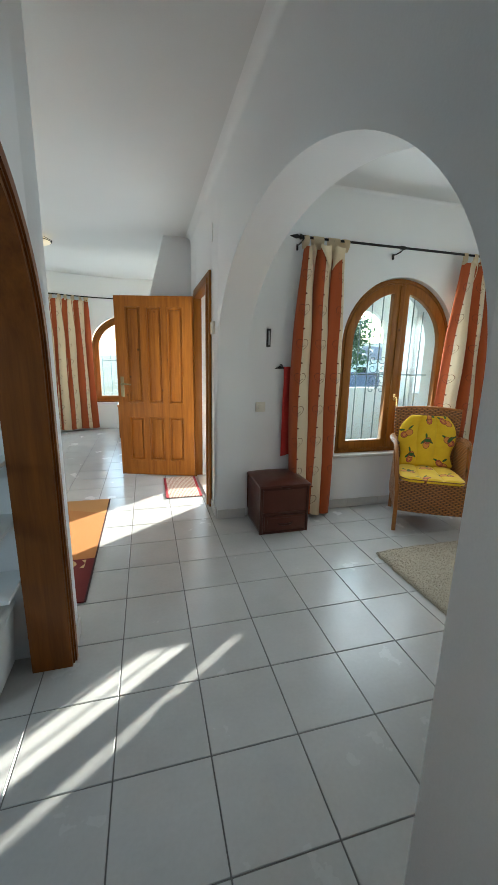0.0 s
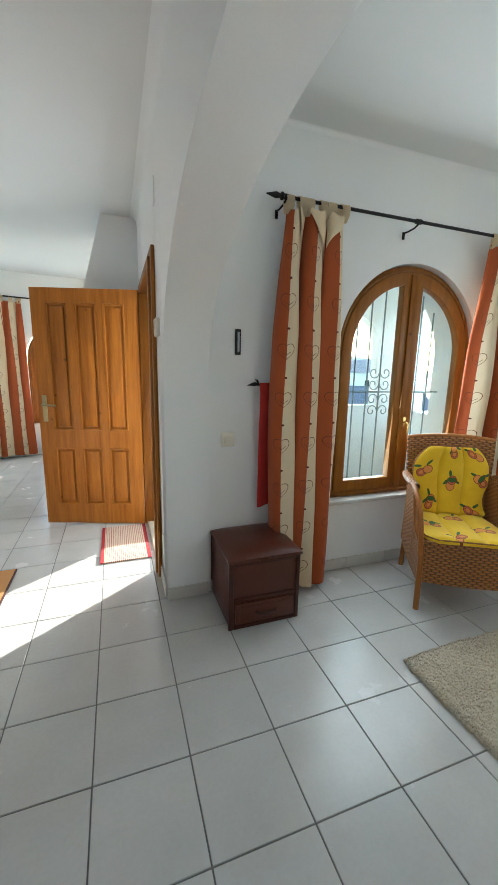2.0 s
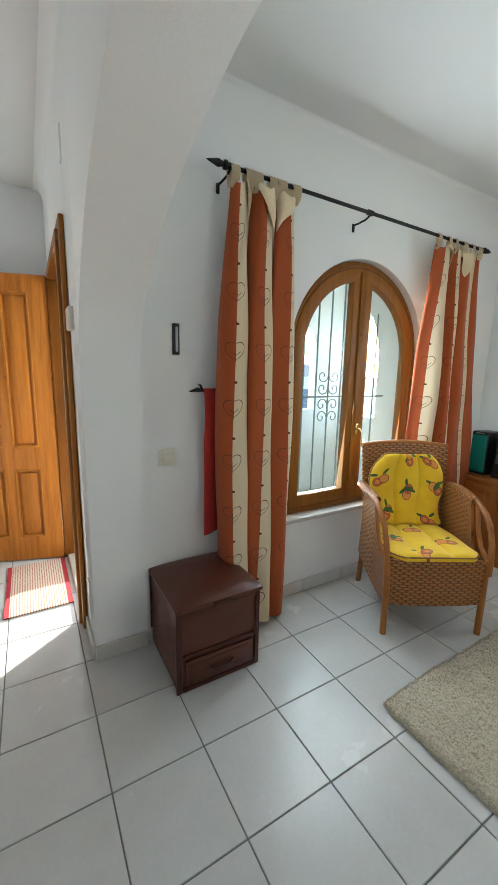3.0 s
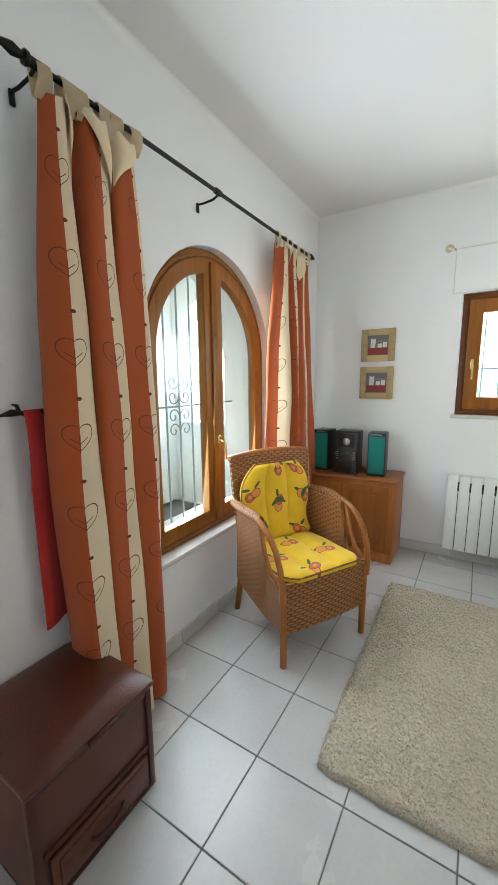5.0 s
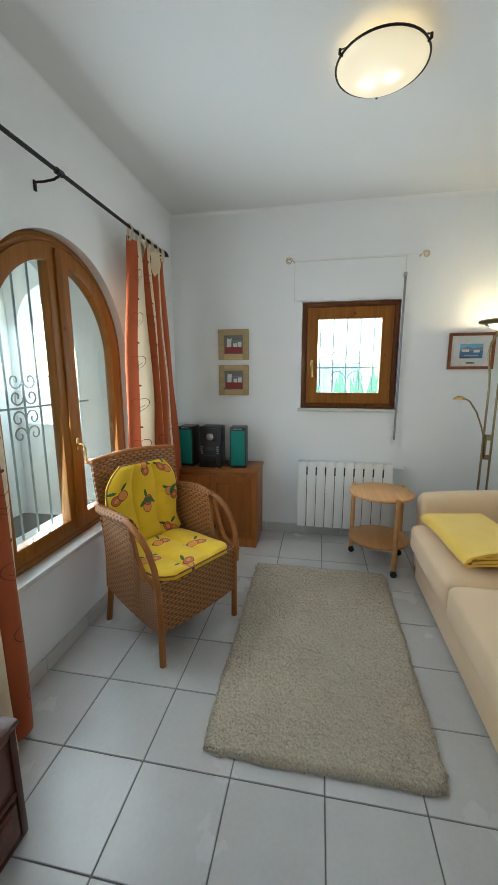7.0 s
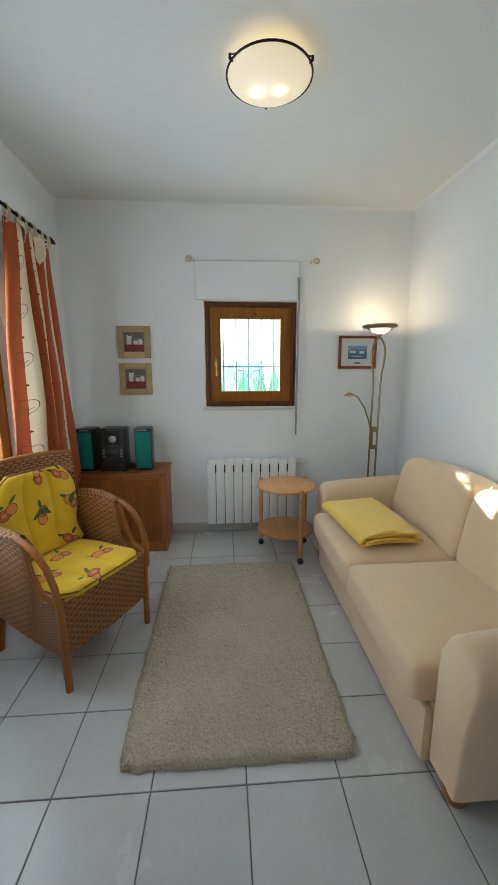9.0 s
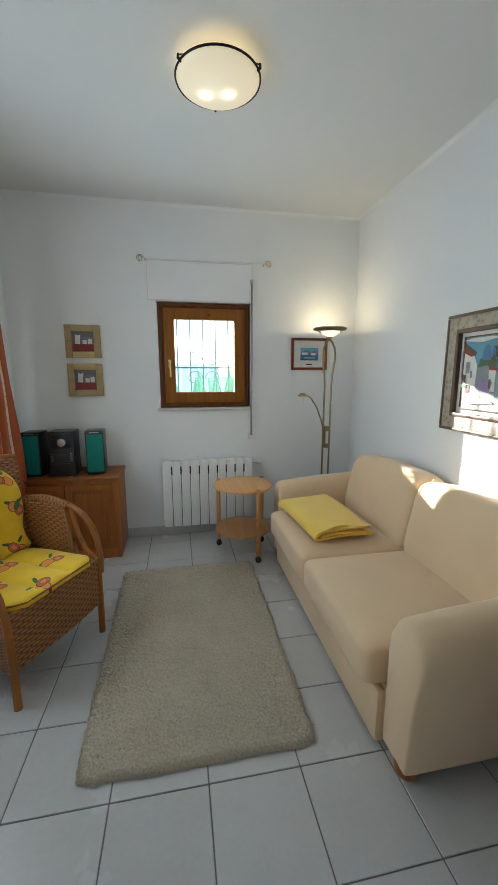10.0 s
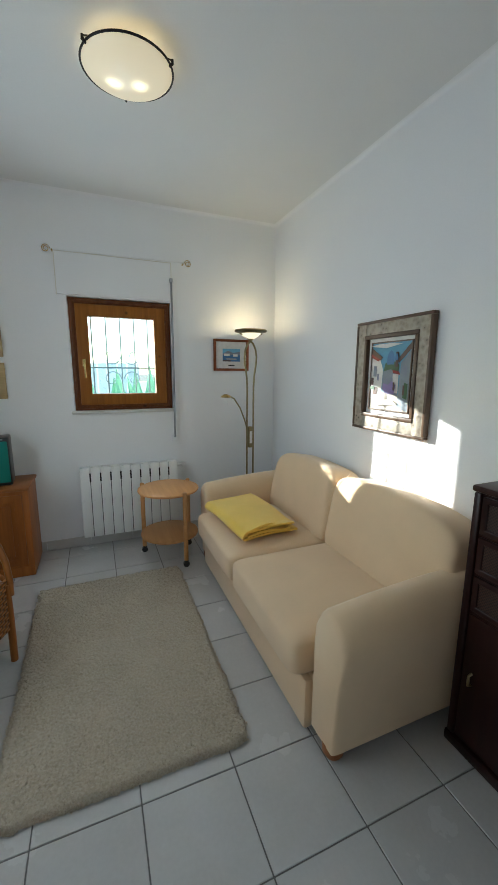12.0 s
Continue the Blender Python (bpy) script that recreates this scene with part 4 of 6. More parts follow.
tube(bm, [(1.71, RODY, RODZ), (3.78, RODY, RODZ)], 0.0095, 10)
part("pole", bm, IRON, rod, smooth=40)
for x, s in ((1.71, -1), (3.78, 1)):
    bm = bmesh.new()
    tube(bm, [(x + 0.03 * s * -1, RODY, RODZ), (x, RODY, RODZ), (x + s * 0.004, RODY, RODZ), (x + s * 0.014, RODY, RODZ), (x + s * 0.018, RODY, RODZ), (x + s * 0.045, RODY, RODZ), (x + s * 0.10, RODY, RODZ)], [0.013, 0.013, 0.020, 0.020, 0.010, 0.017, 0.002], 10)
    part("finial", bm, IRON, rod, smooth=50)
for x in (1.725, 2.62, 3.765):
    bm = boxes((x - 0.008, x + 0.008, 3.727, 3.737, RODZ - 0.065, RODZ - 0.020), bevel=0.002)
    tube(bm, [(x, 3.73, RODZ - 0.028), (x, 3.69, RODZ - 0.030), (x, RODY + 0.03, RODZ - 0.026), (x, RODY + 0.006, RODZ - 0.016), (x, RODY - 0.012, RODZ - 0.004)], 0.0055, 8)
    tube(bm, [(x - 0.02, RODY, RODZ), (x + 0.02, RODY, RODZ)], 0.0145, 10)
    part("bracket", bm, IRON, rod, smooth=40)

# curtains of the round end, on a bent rod
rod2 = thing("curtain_rod", "thin bent iron curtain rod along the round wall", "curtain rod")
bm = bmesh.new()
tube(bm, [turret_point(-80 + 3 * k, TR - 0.09, 2.40) for k in range(37)], 0.010, 8)
part("pole", bm, IRON, rod2, smooth=40)
for a in (-70, -58, -19.5, 18):
    bm = bmesh.new()
    tube(bm, [turret_point(a, TR + 0.01, 2.38), turret_point(a, TR - 0.09, 2.39)], 0.006, 6)
    part("bracket", bm, IRON, rod2, smooth=40)
for a, half, sd in ((-19.5, 0.39, 21), (-60, 0.34, 22)):
    cm = Matrix.Translation(turret_point(a, TR - 0.09, 0)) @ Matrix.Rotation(radians(-a), 4, "Z")
    curtain((-half * 0.92, half * 0.92), (-half * 1.02, half * 0.98), 0, 2.35, 0.04, 1.36, 0.06, sd, cm, "striped terracotta and cream curtain on the round wall", 0.1, 7)

# red cloth on a short black hook
hookm = thing("wall_hook", "short black iron towel hook on the white wall", "hook")
bm = bmesh.new()
tube(bm, [(1.655, 3.735, 1.33), (1.655, 3.70, 1.33), (1.655, 3.69, 1.335)], 0.008, 8)
tube(bm, [(1.70, 3.69, 1.335), (1.63, 3.69, 1.335), (1.60, 3.69, 1.338), (1.555, 3.69, 1.33)], [0.007, 0.007, 0.012, 0.002], 8)
tube(bm, [(1.625, 3.69, 1.335), (1.615, 3.687, 1.36), (1.60, 3.685, 1.365)], [0.007, 0.006, 0.002], 6)
part("arm", bm, IRON, hookm, smooth=40)
red = thing("red_cloth", "folded plain red cloth hanging from a hook", "cloth")


def red_f(u, v):
    z = 1.345 - 0.78 * v + (0.02 * u if v > 0.9 else 0)
    return (1.63 + 0.175 * u + 0.012 * math.sin(5 * v) * u, 3.69 - 0.012 * math.sin(math.pi * u * 2.2 + 1) - 0.012 * math.sin(math.pi * min(1, v * 3)), z)


part("cloth", sheet(14, 30, red_f, 0.006), REDCLOTH, red, smooth=60)

# ---- wall fittings ----
sw = thing("light_switch", "square ivory plastic light switch on the wall", "light switch")
part("plate", boxes((1.405, 1.492, 3.724, 3.737, 0.957, 1.043), bevel=0.004), PLASTIC, sw, smooth=40)
part("rocker", boxes((1.427, 1.470, 3.717, 3.727, 0.979, 1.021), bevel=0.003), PLASTIC, sw, smooth=40)
tm = thing("thermometer", "narrow black and white wall thermometer", "thermometer")
part("frame", boxes((1.487, 1.522, 3.722, 3.737, 1.505, 1.652), bevel=0.004), BLACKPL, tm, smooth=40)
part("scale", boxes((1.500, 1.512, 3.717, 3.725, 1.52, 1.635), bevel=0.002), CHROME, tm, "silver scale", smooth=40)
rc = thing("door_chime", "small beige plastic box beside the front door", "switch box")
part("housing", boxes((1.045, 1.071, 3.83, 3.93, 1.60, 1.70), bevel=0.006), PLASTIC, rc, smooth=40)
oval = thing("wall_plaque", "long oval white plaster plaque on the door wall", "wall plaque")
bm = bmesh.new()
lathe(bm, [(0, 0.012), (0.8, 0.010), (0.95, 0.006), (1.0, 0.0)], seg=28)
bmesh.ops.transform(bm, matrix=Matrix.Translation((1.07, 3.84, 0.97)) @ Matrix.Rotation(-math.pi / 2, 4, "Y") @ Matrix.Diagonal((0.13, 0.035, 1, 1)), verts=bm.verts)
part("plate", bm, WALL, oval, smooth=50)
vent = thing("wall_vent", "small white vent slot high on the wall", "vent")
part("grille", boxes((1.063, 1.072, 3.94, 3.99, 2.33, 2.47), bevel=0.003), ENAMEL, vent)
sock = thing("power_socket", "small white socket low beside the front door", "socket")
part("plate", boxes((1.060, 1.072, 3.80, 3.87, 0.30, 0.38), bevel=0.004), WHITEPL, sock, smooth=40)

# roller shutter housing, crank rod and curtain wire at the small window
bx = thing("shutter_box", "flush white shutter cover above the small window", "shutter box")
part("cover", boxes((4.243, 4.262, 1.80, 2.66, 2.045, 2.345), bevel=0.002), WALL, bx)
# Strips a tone darker than the wall draw the thin shadow round the cover.
for spec in ((4.2415, 4.262, 2.6605, 2.6655, 2.040, 2.35), (4.2415, 4.262, 1.7945, 1.7995, 2.040, 2.35), (4.2415, 4.262, 1.80, 2.66, 2.3455, 2.3495)):
    part("joint", boxes(spec), PLASTIC, bx)
wire = thing("curtain_wire", "thin curtain wire with brass scroll ends", "curtain rod")
bm = bmesh.new()
tube(bm, [(4.225, 2.665, 2.345), (4.225, 1.70, 2.355)], 0.0025, 6)
part("wire", bm, WHITEPL, wire, smooth=40)
for y, s in ((2.67, 1), (1.70, -1)):
    bm = bmesh.new()
    tube(bm, [(4.262, y, 2.345), (4.225, y, 2.345)], 0.006, 8)
    pts = []
    for k in range(26):
        a, r = 0.45 * k, 0.029 - 0.0008 * k
        pts.append((4.225, y + s * (0.04 - r * math.cos(a)), 2.35 + r * math.sin(a)))
    tube(bm, pts, 0.003, 6)
    part("scroll_end", bm, BRASS, wire, smooth=40)
crank = thing("shutter_crank", "slim grey metal shutter crank rod on the wall", "crank rod")
bm = bmesh.new()
tube(bm, [(4.225, 1.802, 2.20), (4.225, 1.806, 0.90)], 0.0085, 8)
part("rod", bm, STEEL, crank, smooth=40)
bm = boxes((4.215, 4.262, 1.79, 1.815, 2.195, 2.225), bevel=0.004)
part("joint", bm, CHROME, crank, smooth=40)
part("clip", boxes((4.235, 4.262, 1.79, 1.83, 0.86, 0.92), bevel=0.004), WHITEPL, crank, smooth=40)

# ---- radiator ----
rad = thing("radiator", "white ribbed aluminium radiator under the small window", "radiator")
RY0, RY1, NR = 1.81, 2.60, 10
rw = (RY1 - RY0) / NR
bm = boxes((4.145, 4.165, -rw / 2 + 0.0022, rw / 2 - 0.0022, 0.11, 0.70, 0.004))
box(bm, 4.165, 4.235, -0.010, 0.010, 0.13, 0.68)
box(bm, 4.15, 4.24, -rw / 2 + 0.004, rw / 2 - 0.004, 0.665, 0.695, 0.004)
rib = finish("rib", bm, ENAMEL, 40)
# Black blocks and dark strips paint the shade in the gaps between ribs.
slot = finish("slot", boxes((4.1435, 4.160, rw / 2 - 0.006, rw / 2 + 0.006, 0.585, 0.655)), BLACKPL)
joint = finish("joint", boxes((4.1475, 4.160, rw / 2 - 0.0024, rw / 2 + 0.0024, 0.115, 0.584)), surface("rib_gap_shade", (0.07, 0.07, 0.07), 0.8, 0.1, 20, 200, 0.0))
for k in range(NR):
    o = new("rib", rib)
    o.location = (0, RY0 + rw * (k + 0.5), 0)
    o.parent = rad
    if k < NR - 1:
        o2 = new("slot", slot)
        o2.location = (0, RY0 + rw * (k + 0.5), 0)
        o2.parent = rad
        o3 = new("joint", joint)
        o3.location = (0, RY0 + rw * (k + 0.5), 0)
        o3.parent = rad
for z in (0.14, 0.645):
    bm = bmesh.new()
    tube(bm, [(4.20, RY0 - 0.005, z), (4.20, RY1 + 0.005, z)], 0.016, 10)
    part("header", bm, ENAMEL, rad, smooth=40)
bm = bmesh.new()
tube(bm, [(4.20, RY0, 0.655), (4.20, RY0 - 0.045, 0.655)], 0.012, 10)
tube(bm, [(4.20, RY0 - 0.045, 0.655), (4.20, RY0 - 0.085, 0.655)], 0.019, 12)
part("valve", bm, WHITEPL, rad, "white valve knob", smooth=40)
part("bracket", boxes((4.20, 4.262, 2.0, 2.03, 0.55, 0.60), (4.20, 4.262, 2.40, 2.43, 0.55, 0.60)), ENAMEL, rad)

# ---- pictures ----
def framed(name, label, m, w, h, t, d, frame_mat, paint, mat_w=0.0, mat_col=None, glass=True):
    """A framed picture in its own plane: x to the right, z up, front towards -y."""
    root = thing(name, label, "picture", m)
    for sx in (-1, 1):
        bm = boxes((sx * w / 2 - sx * t if sx > 0 else -w / 2, w / 2 if sx > 0 else -w / 2 + t, -d, -0.001, -h / 2, h / 2), bevel=0.003)
        part("frame_side", bm, frame_mat, root, smooth=40)
    for s0, s1 in ((-h / 2, -h / 2 + t), (h / 2 - t, h / 2)):
        part("frame_rail", boxes((-w / 2 + t, w / 2 - t, -d + 0.001, -0.001, s0, s1), bevel=0.003), frame_mat, root, smooth=40)
    inner_w, inner_h = w - 2 * t, h - 2 * t
    if mat_w:
        part("mount", boxes((-inner_w / 2, inner_w / 2, -d * 0.45, -0.002, -inner_h / 2, inner_h / 2)), mat_col, root)
        inner_w, inner_h = inner_w - 2 * mat_w, inner_h - 2 * mat_w
        y = -d * 0.45 - 0.003
    else:
        y = -d * 0.4
    canvas = part("picture_sheet", boxes((-inner_w / 2, inner_w / 2, y, y + 0.003, -inner_h / 2, inner_h / 2)), paint[0], root)
    for k, (poly, col) in enumerate(paint[1]):
        bm = bmesh.new()
        yy = y - 0.0006 - 0.00035 * k
        bm.faces.new([bm.verts.new((px * inner_w, yy, pz * inner_h)) for px, pz in poly])
        part("painted_area", bm, col, canvas)
    return root


def flat(name, c, r=0.6):
    return surface(name, c, r, 0.12, 30, 200, 0.15, 0.0005)


P_GREY, P_WHITE, P_RED = flat("paint_warm_grey", (0.17, 0.155, 0.15)), flat("paint_white", (0.68, 0.68, 0.66)), flat("paint_brick_red", (0.26, 0.03, 0.025))
P_BLUE, P_SKY, P_GREEN, P_BROWN, P_SLATE, P_SAND = flat("paint_blue", (0.06, 0.17, 0.36)), flat("paint_sky", (0.16, 0.42, 0.62)), flat("paint_green", (0.05, 0.11, 0.05)), flat("paint_brown", (0.10, 0.06, 0.045)), flat("paint_slate", (0.20, 0.23, 0.30)), flat("paint_sand", (0.46, 0.42, 0.36))
P_LILAC = flat("paint_lilac", (0.25, 0.20, 0.42))


def rect(x0, x1, z0, z1):
    return ((x0, z0), (x1, z0), (x1, z1), (x0, z1))


EASTM = Matrix.Rotation(radians(-90), 4, "Z")
still = (P_GREY, [(rect(-0.46, 0.46, -0.46, -0.12), P_RED), (((-0.36, -0.12), (-0.14, -0.12), (-0.10, 0.34), (-0.22, 0.30), (-0.34, 0.36)), P_WHITE), (rect(-0.02, 0.18, -0.12, 0.08), P_WHITE), (rect(0.22, 0.42, -0.12, 0.14), P_WHITE), (rect(-0.1, 0.45, 0.16, 0.22), P_SLATE)])
for z, h in ((1.70, 0.26), (1.395, 0.265)):
    framed("picture", "small still life with white jugs in a pale wooden frame", Matrix.Translation((4.258, 3.185, z)) @ EASTM, 0.268, h, 0.05, 0.026, LIGHTWOOD, still)
REDWOOD = wood("reddish_frame_wood", (0.17, 0.045, 0.014), (0.28, 0.085, 0.028), "x", knots=False)
harbour = (P_SKY, [(rect(-0.5, 0.5, -0.5, 0.1), P_BLUE), (((-0.5, 0.1), (-0.2, 0.34), (0.1, 0.2), (0.5, 0.30), (0.5, 0.0), (-0.5, 0.0)), P_SLATE), (rect(-0.42, -0.1, -0.06, 0.12), P_WHITE), (rect(0.1, 0.36, -0.1, 0.08), P_WHITE), (rect(-0.3, 0.3, -0.34, -0.26), P_SAND), (rect(-0.5, -0.05, -0.5, -0.4), P_BROWN)])
hp = framed("picture", "small blue harbour print in a reddish wooden frame", Matrix.Translation((4.258, 1.27, 1.62)) @ EASTM, 0.335, 0.28, 0.022, 0.022, REDWOOD, harbour, 0.062, P_WHITE)
part("name_plate", boxes((-0.03, 0.03, -0.014, -0.010, -0.096, -0.086)), BLACKPL, hp)


def ornate_material():
    """Weathered silver-grey carved frame with darker scrolls."""
    m, nt, b = node_mat("carved_grey_frame")
    v = coords(nt)
    vor = nt.nodes.new("ShaderNodeTexVoronoi")
    vor.inputs["Scale"].default_value = 34
    vor.inputs["Randomness"].default_value = 0.9
    link(nt, v, vor.inputs["Vector"])
    n1 = noise_node(nt, v, 80, 4)
    f = math_node(nt, "ADD", math_node(nt, "MULTIPLY", vor.outputs["Distance"], 0.7), math_node(nt, "MULTIPLY", n1, 0.45))
    link(nt, ramp(nt, f, [(0.25, (0.045, 0.036, 0.028)), (0.33, (0.24, 0.205, 0.16)), (0.72, (0.38, 0.335, 0.27))]), b.inputs["Base Color"])
    b.inputs["Roughness"].default_value, b.inputs["Metallic"].default_value = 0.5, 0.0
    bump_node(nt, f, 0.4, 0.003, b)
    return m


ORNATE = ornate_material()
FRAMEBROWN = surface("brown_frame_moulding", (0.085, 0.048, 0.026), 0.4, 0.2, 12, 120, 0.15, 0.001)
P_SHADE = flat("paint_shaded_wall", (0.20, 0.24, 0.28))
P_DEEP = flat("paint_deep_blue_sky", (0.10, 0.30, 0.46))
village = (P_DEEP, [
    (((-0.5, -0.5), (0.5, -0.5), (0.5, -0.30), (-0.5, -0.2)), P_SAND),
    (((-0.5, -0.35), (-0.20, -0.30), (-0.18, 0.10), (-0.28, 0.28), (-0.5, 0.34)), P_WHITE),
    (((0.22, -0.45), (0.5, -0.5), (0.5, 0.40), (0.26, 0.20)), P_SHADE),
    (((-0.18, -0.22), (0.22, -0.28), (0.22, 0.06), (0.06, 0.12), (-0.18, 0.08)), P_SHADE),
    (rect(0.08, 0.22, -0.24, 0.04), P_WHITE),
    (((-0.16, 0.08), (0.08, 0.12), (0.02, 0.22), (-0.12, 0.20)), P_GREEN),
    (((0.04, 0.10), (0.22, 0.08), (0.22, 0.18), (0.06, 0.24)), P_GREEN),
    (((-0.08, 0.18), (0.10, 0.18), (0.10, 0.28), (0.06, 0.36), (0.01, 0.39), (-0.05, 0.35), (-0.08, 0.28)), P_BLUE),
    (rect(0.13, 0.20, 0.14, 0.36), P_BROWN),
    (((-0.5, 0.34), (-0.24, 0.24), (-0.20, 0.29), (-0.5, 0.44)), P_BROWN),
    (((0.22, 0.20), (0.5, 0.40), (0.5, 0.50), (0.18, 0.25)), P_BROWN),
    (rect(-0.42, -0.33, 0.0, 0.16), P_SLATE), (rect(-0.40, -0.30, -0.28, -0.16), P_BROWN),
    (rect(0.33, 0.42, 0.0, 0.16), P_SLATE), (rect(-0.08, -0.02, -0.12, -0.02), P_SLATE), (rect(0.05, 0.10, -0.12, -0.02), P_SLATE),
    (((-0.02, -0.26), (0.14, -0.26), (0.18, -0.12), (0.08, -0.06), (-0.04, -0.14)), P_LILAC),
    (((0.36, -0.30), (0.46, -0.32), (0.46, -0.10), (0.38, -0.08)), P_GREEN),
    (((-0.5, 0.30), (-0.30, 0.23), (-0.24, 0.255), (-0.5, 0.35)), P_RED), (((0.10, 0.055), (0.27, 0.03), (0.25, 0.075), (0.08, 0.10)), P_RED),
    (((0.12, 0.24), (0.21, 0.24), (0.19, 0.32), (0.165, 0.345), (0.14, 0.32)), P_BLUE),
    (rect(-0.46, -0.39, -0.14, -0.02), P_BROWN), (rect(-0.30, -0.25, -0.06, 0.04), P_SLATE), (rect(-0.47, -0.36, -0.20, -0.15), P_GREEN),
    (rect(0.12, 0.16, -0.20, -0.08), P_BROWN), (rect(0.36, 0.40, -0.26, -0.12), P_BROWN), (rect(0.29, 0.33, 0.04, 0.15), P_SLATE),
    (((-0.12, -0.10), (0.02, -0.12), (0.04, -0.22), (-0.06, -0.25), (-0.14, -0.18)), P_LILAC),
    (((-0.5, 0.46), (-0.1, 0.42), (0.3, 0.47), (0.1, 0.49), (-0.3, 0.485)), P_WHITE),
    (((-0.30, -0.44), (0.25, -0.40), (0.10, -0.34), (-0.25, -0.36)), P_WHITE),
])
bigp = framed("picture", "village street painting in a wide carved grey frame", Matrix.Translation((2.675, 0.836, 1.445)) @ Matrix.Rotation(math.pi, 4, "Z"), 0.58, 0.645, 0.082, 0.035, ORNATE, village, 0.048, P_WHITE)
for x0, x1, z0, z1 in ((-0.212, 0.212, 0.2215, 0.2445), (-0.212, 0.212, -0.2445, -0.2215), (-0.212, -0.189, -0.2215, 0.2215), (0.189, 0.212, -0.2215, 0.2215)):
    part("inner_slip", boxes((x0, x1, -0.043, -0.012, z0, z1), bevel=0.005), FRAMEBROWN, bigp, smooth=40)
for x0, x1, z0, z1 in ((-0.294, 0.294, 0.310, 0.327), (-0.294, 0.294, -0.327, -0.310), (-0.294, -0.277, -0.310, 0.310), (0.277, 0.294, -0.310, 0.310)):
    part("outer_edge", boxes((x0, x1, -0.040, -0.002, z0, z1), bevel=0.005), FRAMEBROWN, bigp, smooth=40)
for x0, x1, z0, z1 in ((-0.163, 0.163, 0.193, 0.200), (-0.163, 0.163, -0.200, -0.193), (-0.163, -0.156, -0.193, 0.193), (0.156, 0.163, -0.193, 0.193)):
    part("fillet", boxes((x0, x1, -0.026, -0.012, z0, z1), bevel=0.001), FRAMEBROWN, bigp)

# ---- lamps ----
DISH = lamp_material("lit_opal_dish", (1.0, 0.80, 0.50), 0.115, ((0.036, 0.054, 0.027, 0.52), (0.010, -0.048, 0.027, 0.52)))


def dish_lamp(m, r, label, material):
    root = thing("ceiling_lamp", label, "lamp", m)
    bm = bmesh.new()
    prof = [(r * math.sin(a), -0.102 + 0.050 * (1 - math.cos(a)) / (1 - math.cos(1.5))) for a in [1.5 * k / 12 for k in range(13)]]
    prof += [(q, z + 0.004) for q, z in prof[::-1]]
    lathe(bm, prof, seg=48)
    part("glass_dish", bm, material, root, smooth=60)
    bm = bmesh.new()
    zr = prof[12][1]
    tube(bm, [((r + 0.001) * math.cos(2 * math.pi * k / 48), (r + 0.001) * math.sin(2 * math.pi * k / 48), zr - 0.004) for k in range(48)], 0.0045, 8, closed=True)
    part("rim", bm, IRON, root, smooth=60)
    for k in range(3):
        a = math.radians(118 + 120 * k)
        bm = bmesh.new()
        tube(bm, [(r * 0.99 * math.cos(a), r * 0.99 * math.sin(a), zr - 0.014), ((r + 0.008) * math.cos(a), (r + 0.012) * math.sin(a), zr - 0.004), ((r + 0.011) * math.cos(a), (r + 0.011) * math.sin(a), zr + 0.010)], [0.004, 0.007, 0.006], 8)
        tube(bm, [((r + 0.012) * math.cos(a), (r + 0.012) * math.sin(a), zr + 0.006), (r * 0.6 * math.cos(a), r * 0.6 * math.sin(a), -0.003)], 0.003, 6)
        part("clip", bm, IRON, root, smooth=60)
    bm = bmesh.new()
    lathe(bm, [(0.0, -0.02), (0.07, -0.02), (0.08, -0.001), (0.0, -0.001)], seg=24)
    part("ceiling_plate", bm, WHITEPL, root, smooth=40)
    return root


cl = dish_lamp(pose(2.835, 2.225, H), 0.185, "round opal glass ceiling lamp with black rim, lit", DISH)
bulb = new("ceiling_bulb", bpy.data.lights.new("ceiling_bulb", "POINT"))
bulb.data.energy, bulb.data.color, bulb.data.shadow_soft_size = 0.16, (1.0, 0.78, 0.48), 0.04
bulb.location = (2.835, 2.225, H - 0.022)
dish_lamp(pose(-0.72, 6.0, H), 0.185, "round opal glass ceiling lamp with dark rim, lit", DISH)

TORCH = lamp_material("lit_torchiere_glass", (1.0, 0.86, 0.60), 0.32)
fl = thing("floor_lamp", "antique brass uplighter floor lamp with reading arm, lit", "lamp", pose(4.03, 1.17, 0))
bm = bmesh.new()
lathe(bm, [(0.0, 0.03), (0.12, 0.028), (0.135, 0.018), (0.135, 0.0), (0.0, 0.0)], seg=36)
part("base", bm, ANTIQUE, fl, smooth=40)
for s in (-1, 1):
    bm = bmesh.new()
    pts = [(0, s * 0.030, 0.02), (0, s * 0.030, 1.00), (0, s * 0.030, 1.34), (0, s * 0.036, 1.44), (0, s * 0.052, 1.54), (0, s * 0.056, 1.60)]
    pts += [(0, s * 0.048, 1.66), (s * 0.006, s * 0.022, 1.71), (s * 0.006, -s * 0.022, 1.752), (0, -s * 0.062, 1.782), (0, -s * 0.10, 1.797)]
    tube(bm, pts, 0.0085, 8)
    part("upright", bm, ANTIQUE, fl, smooth=60)
part("control_box", boxes((-0.02, 0.02, -0.022, 0.022, 0.80, 0.99), bevel=0.006), ANTIQUE, fl, smooth=40)
part("switch", boxes((-0.024, -0.018, -0.012, 0.012, 0.84, 0.95), bevel=0.002), WHITEPL, fl)
bm = bmesh.new()
lathe(bm, [(0.02, 1.742), (0.03, 1.755), (0.088, 1.796), (0.134, 1.806), (0.14, 1.816), (0.136, 1.824), (0.09, 1.812), (0.082, 1.80)], seg=40)
part("bowl_holder", bm, ANTIQUE, fl, smooth=50)
bm = bmesh.new()
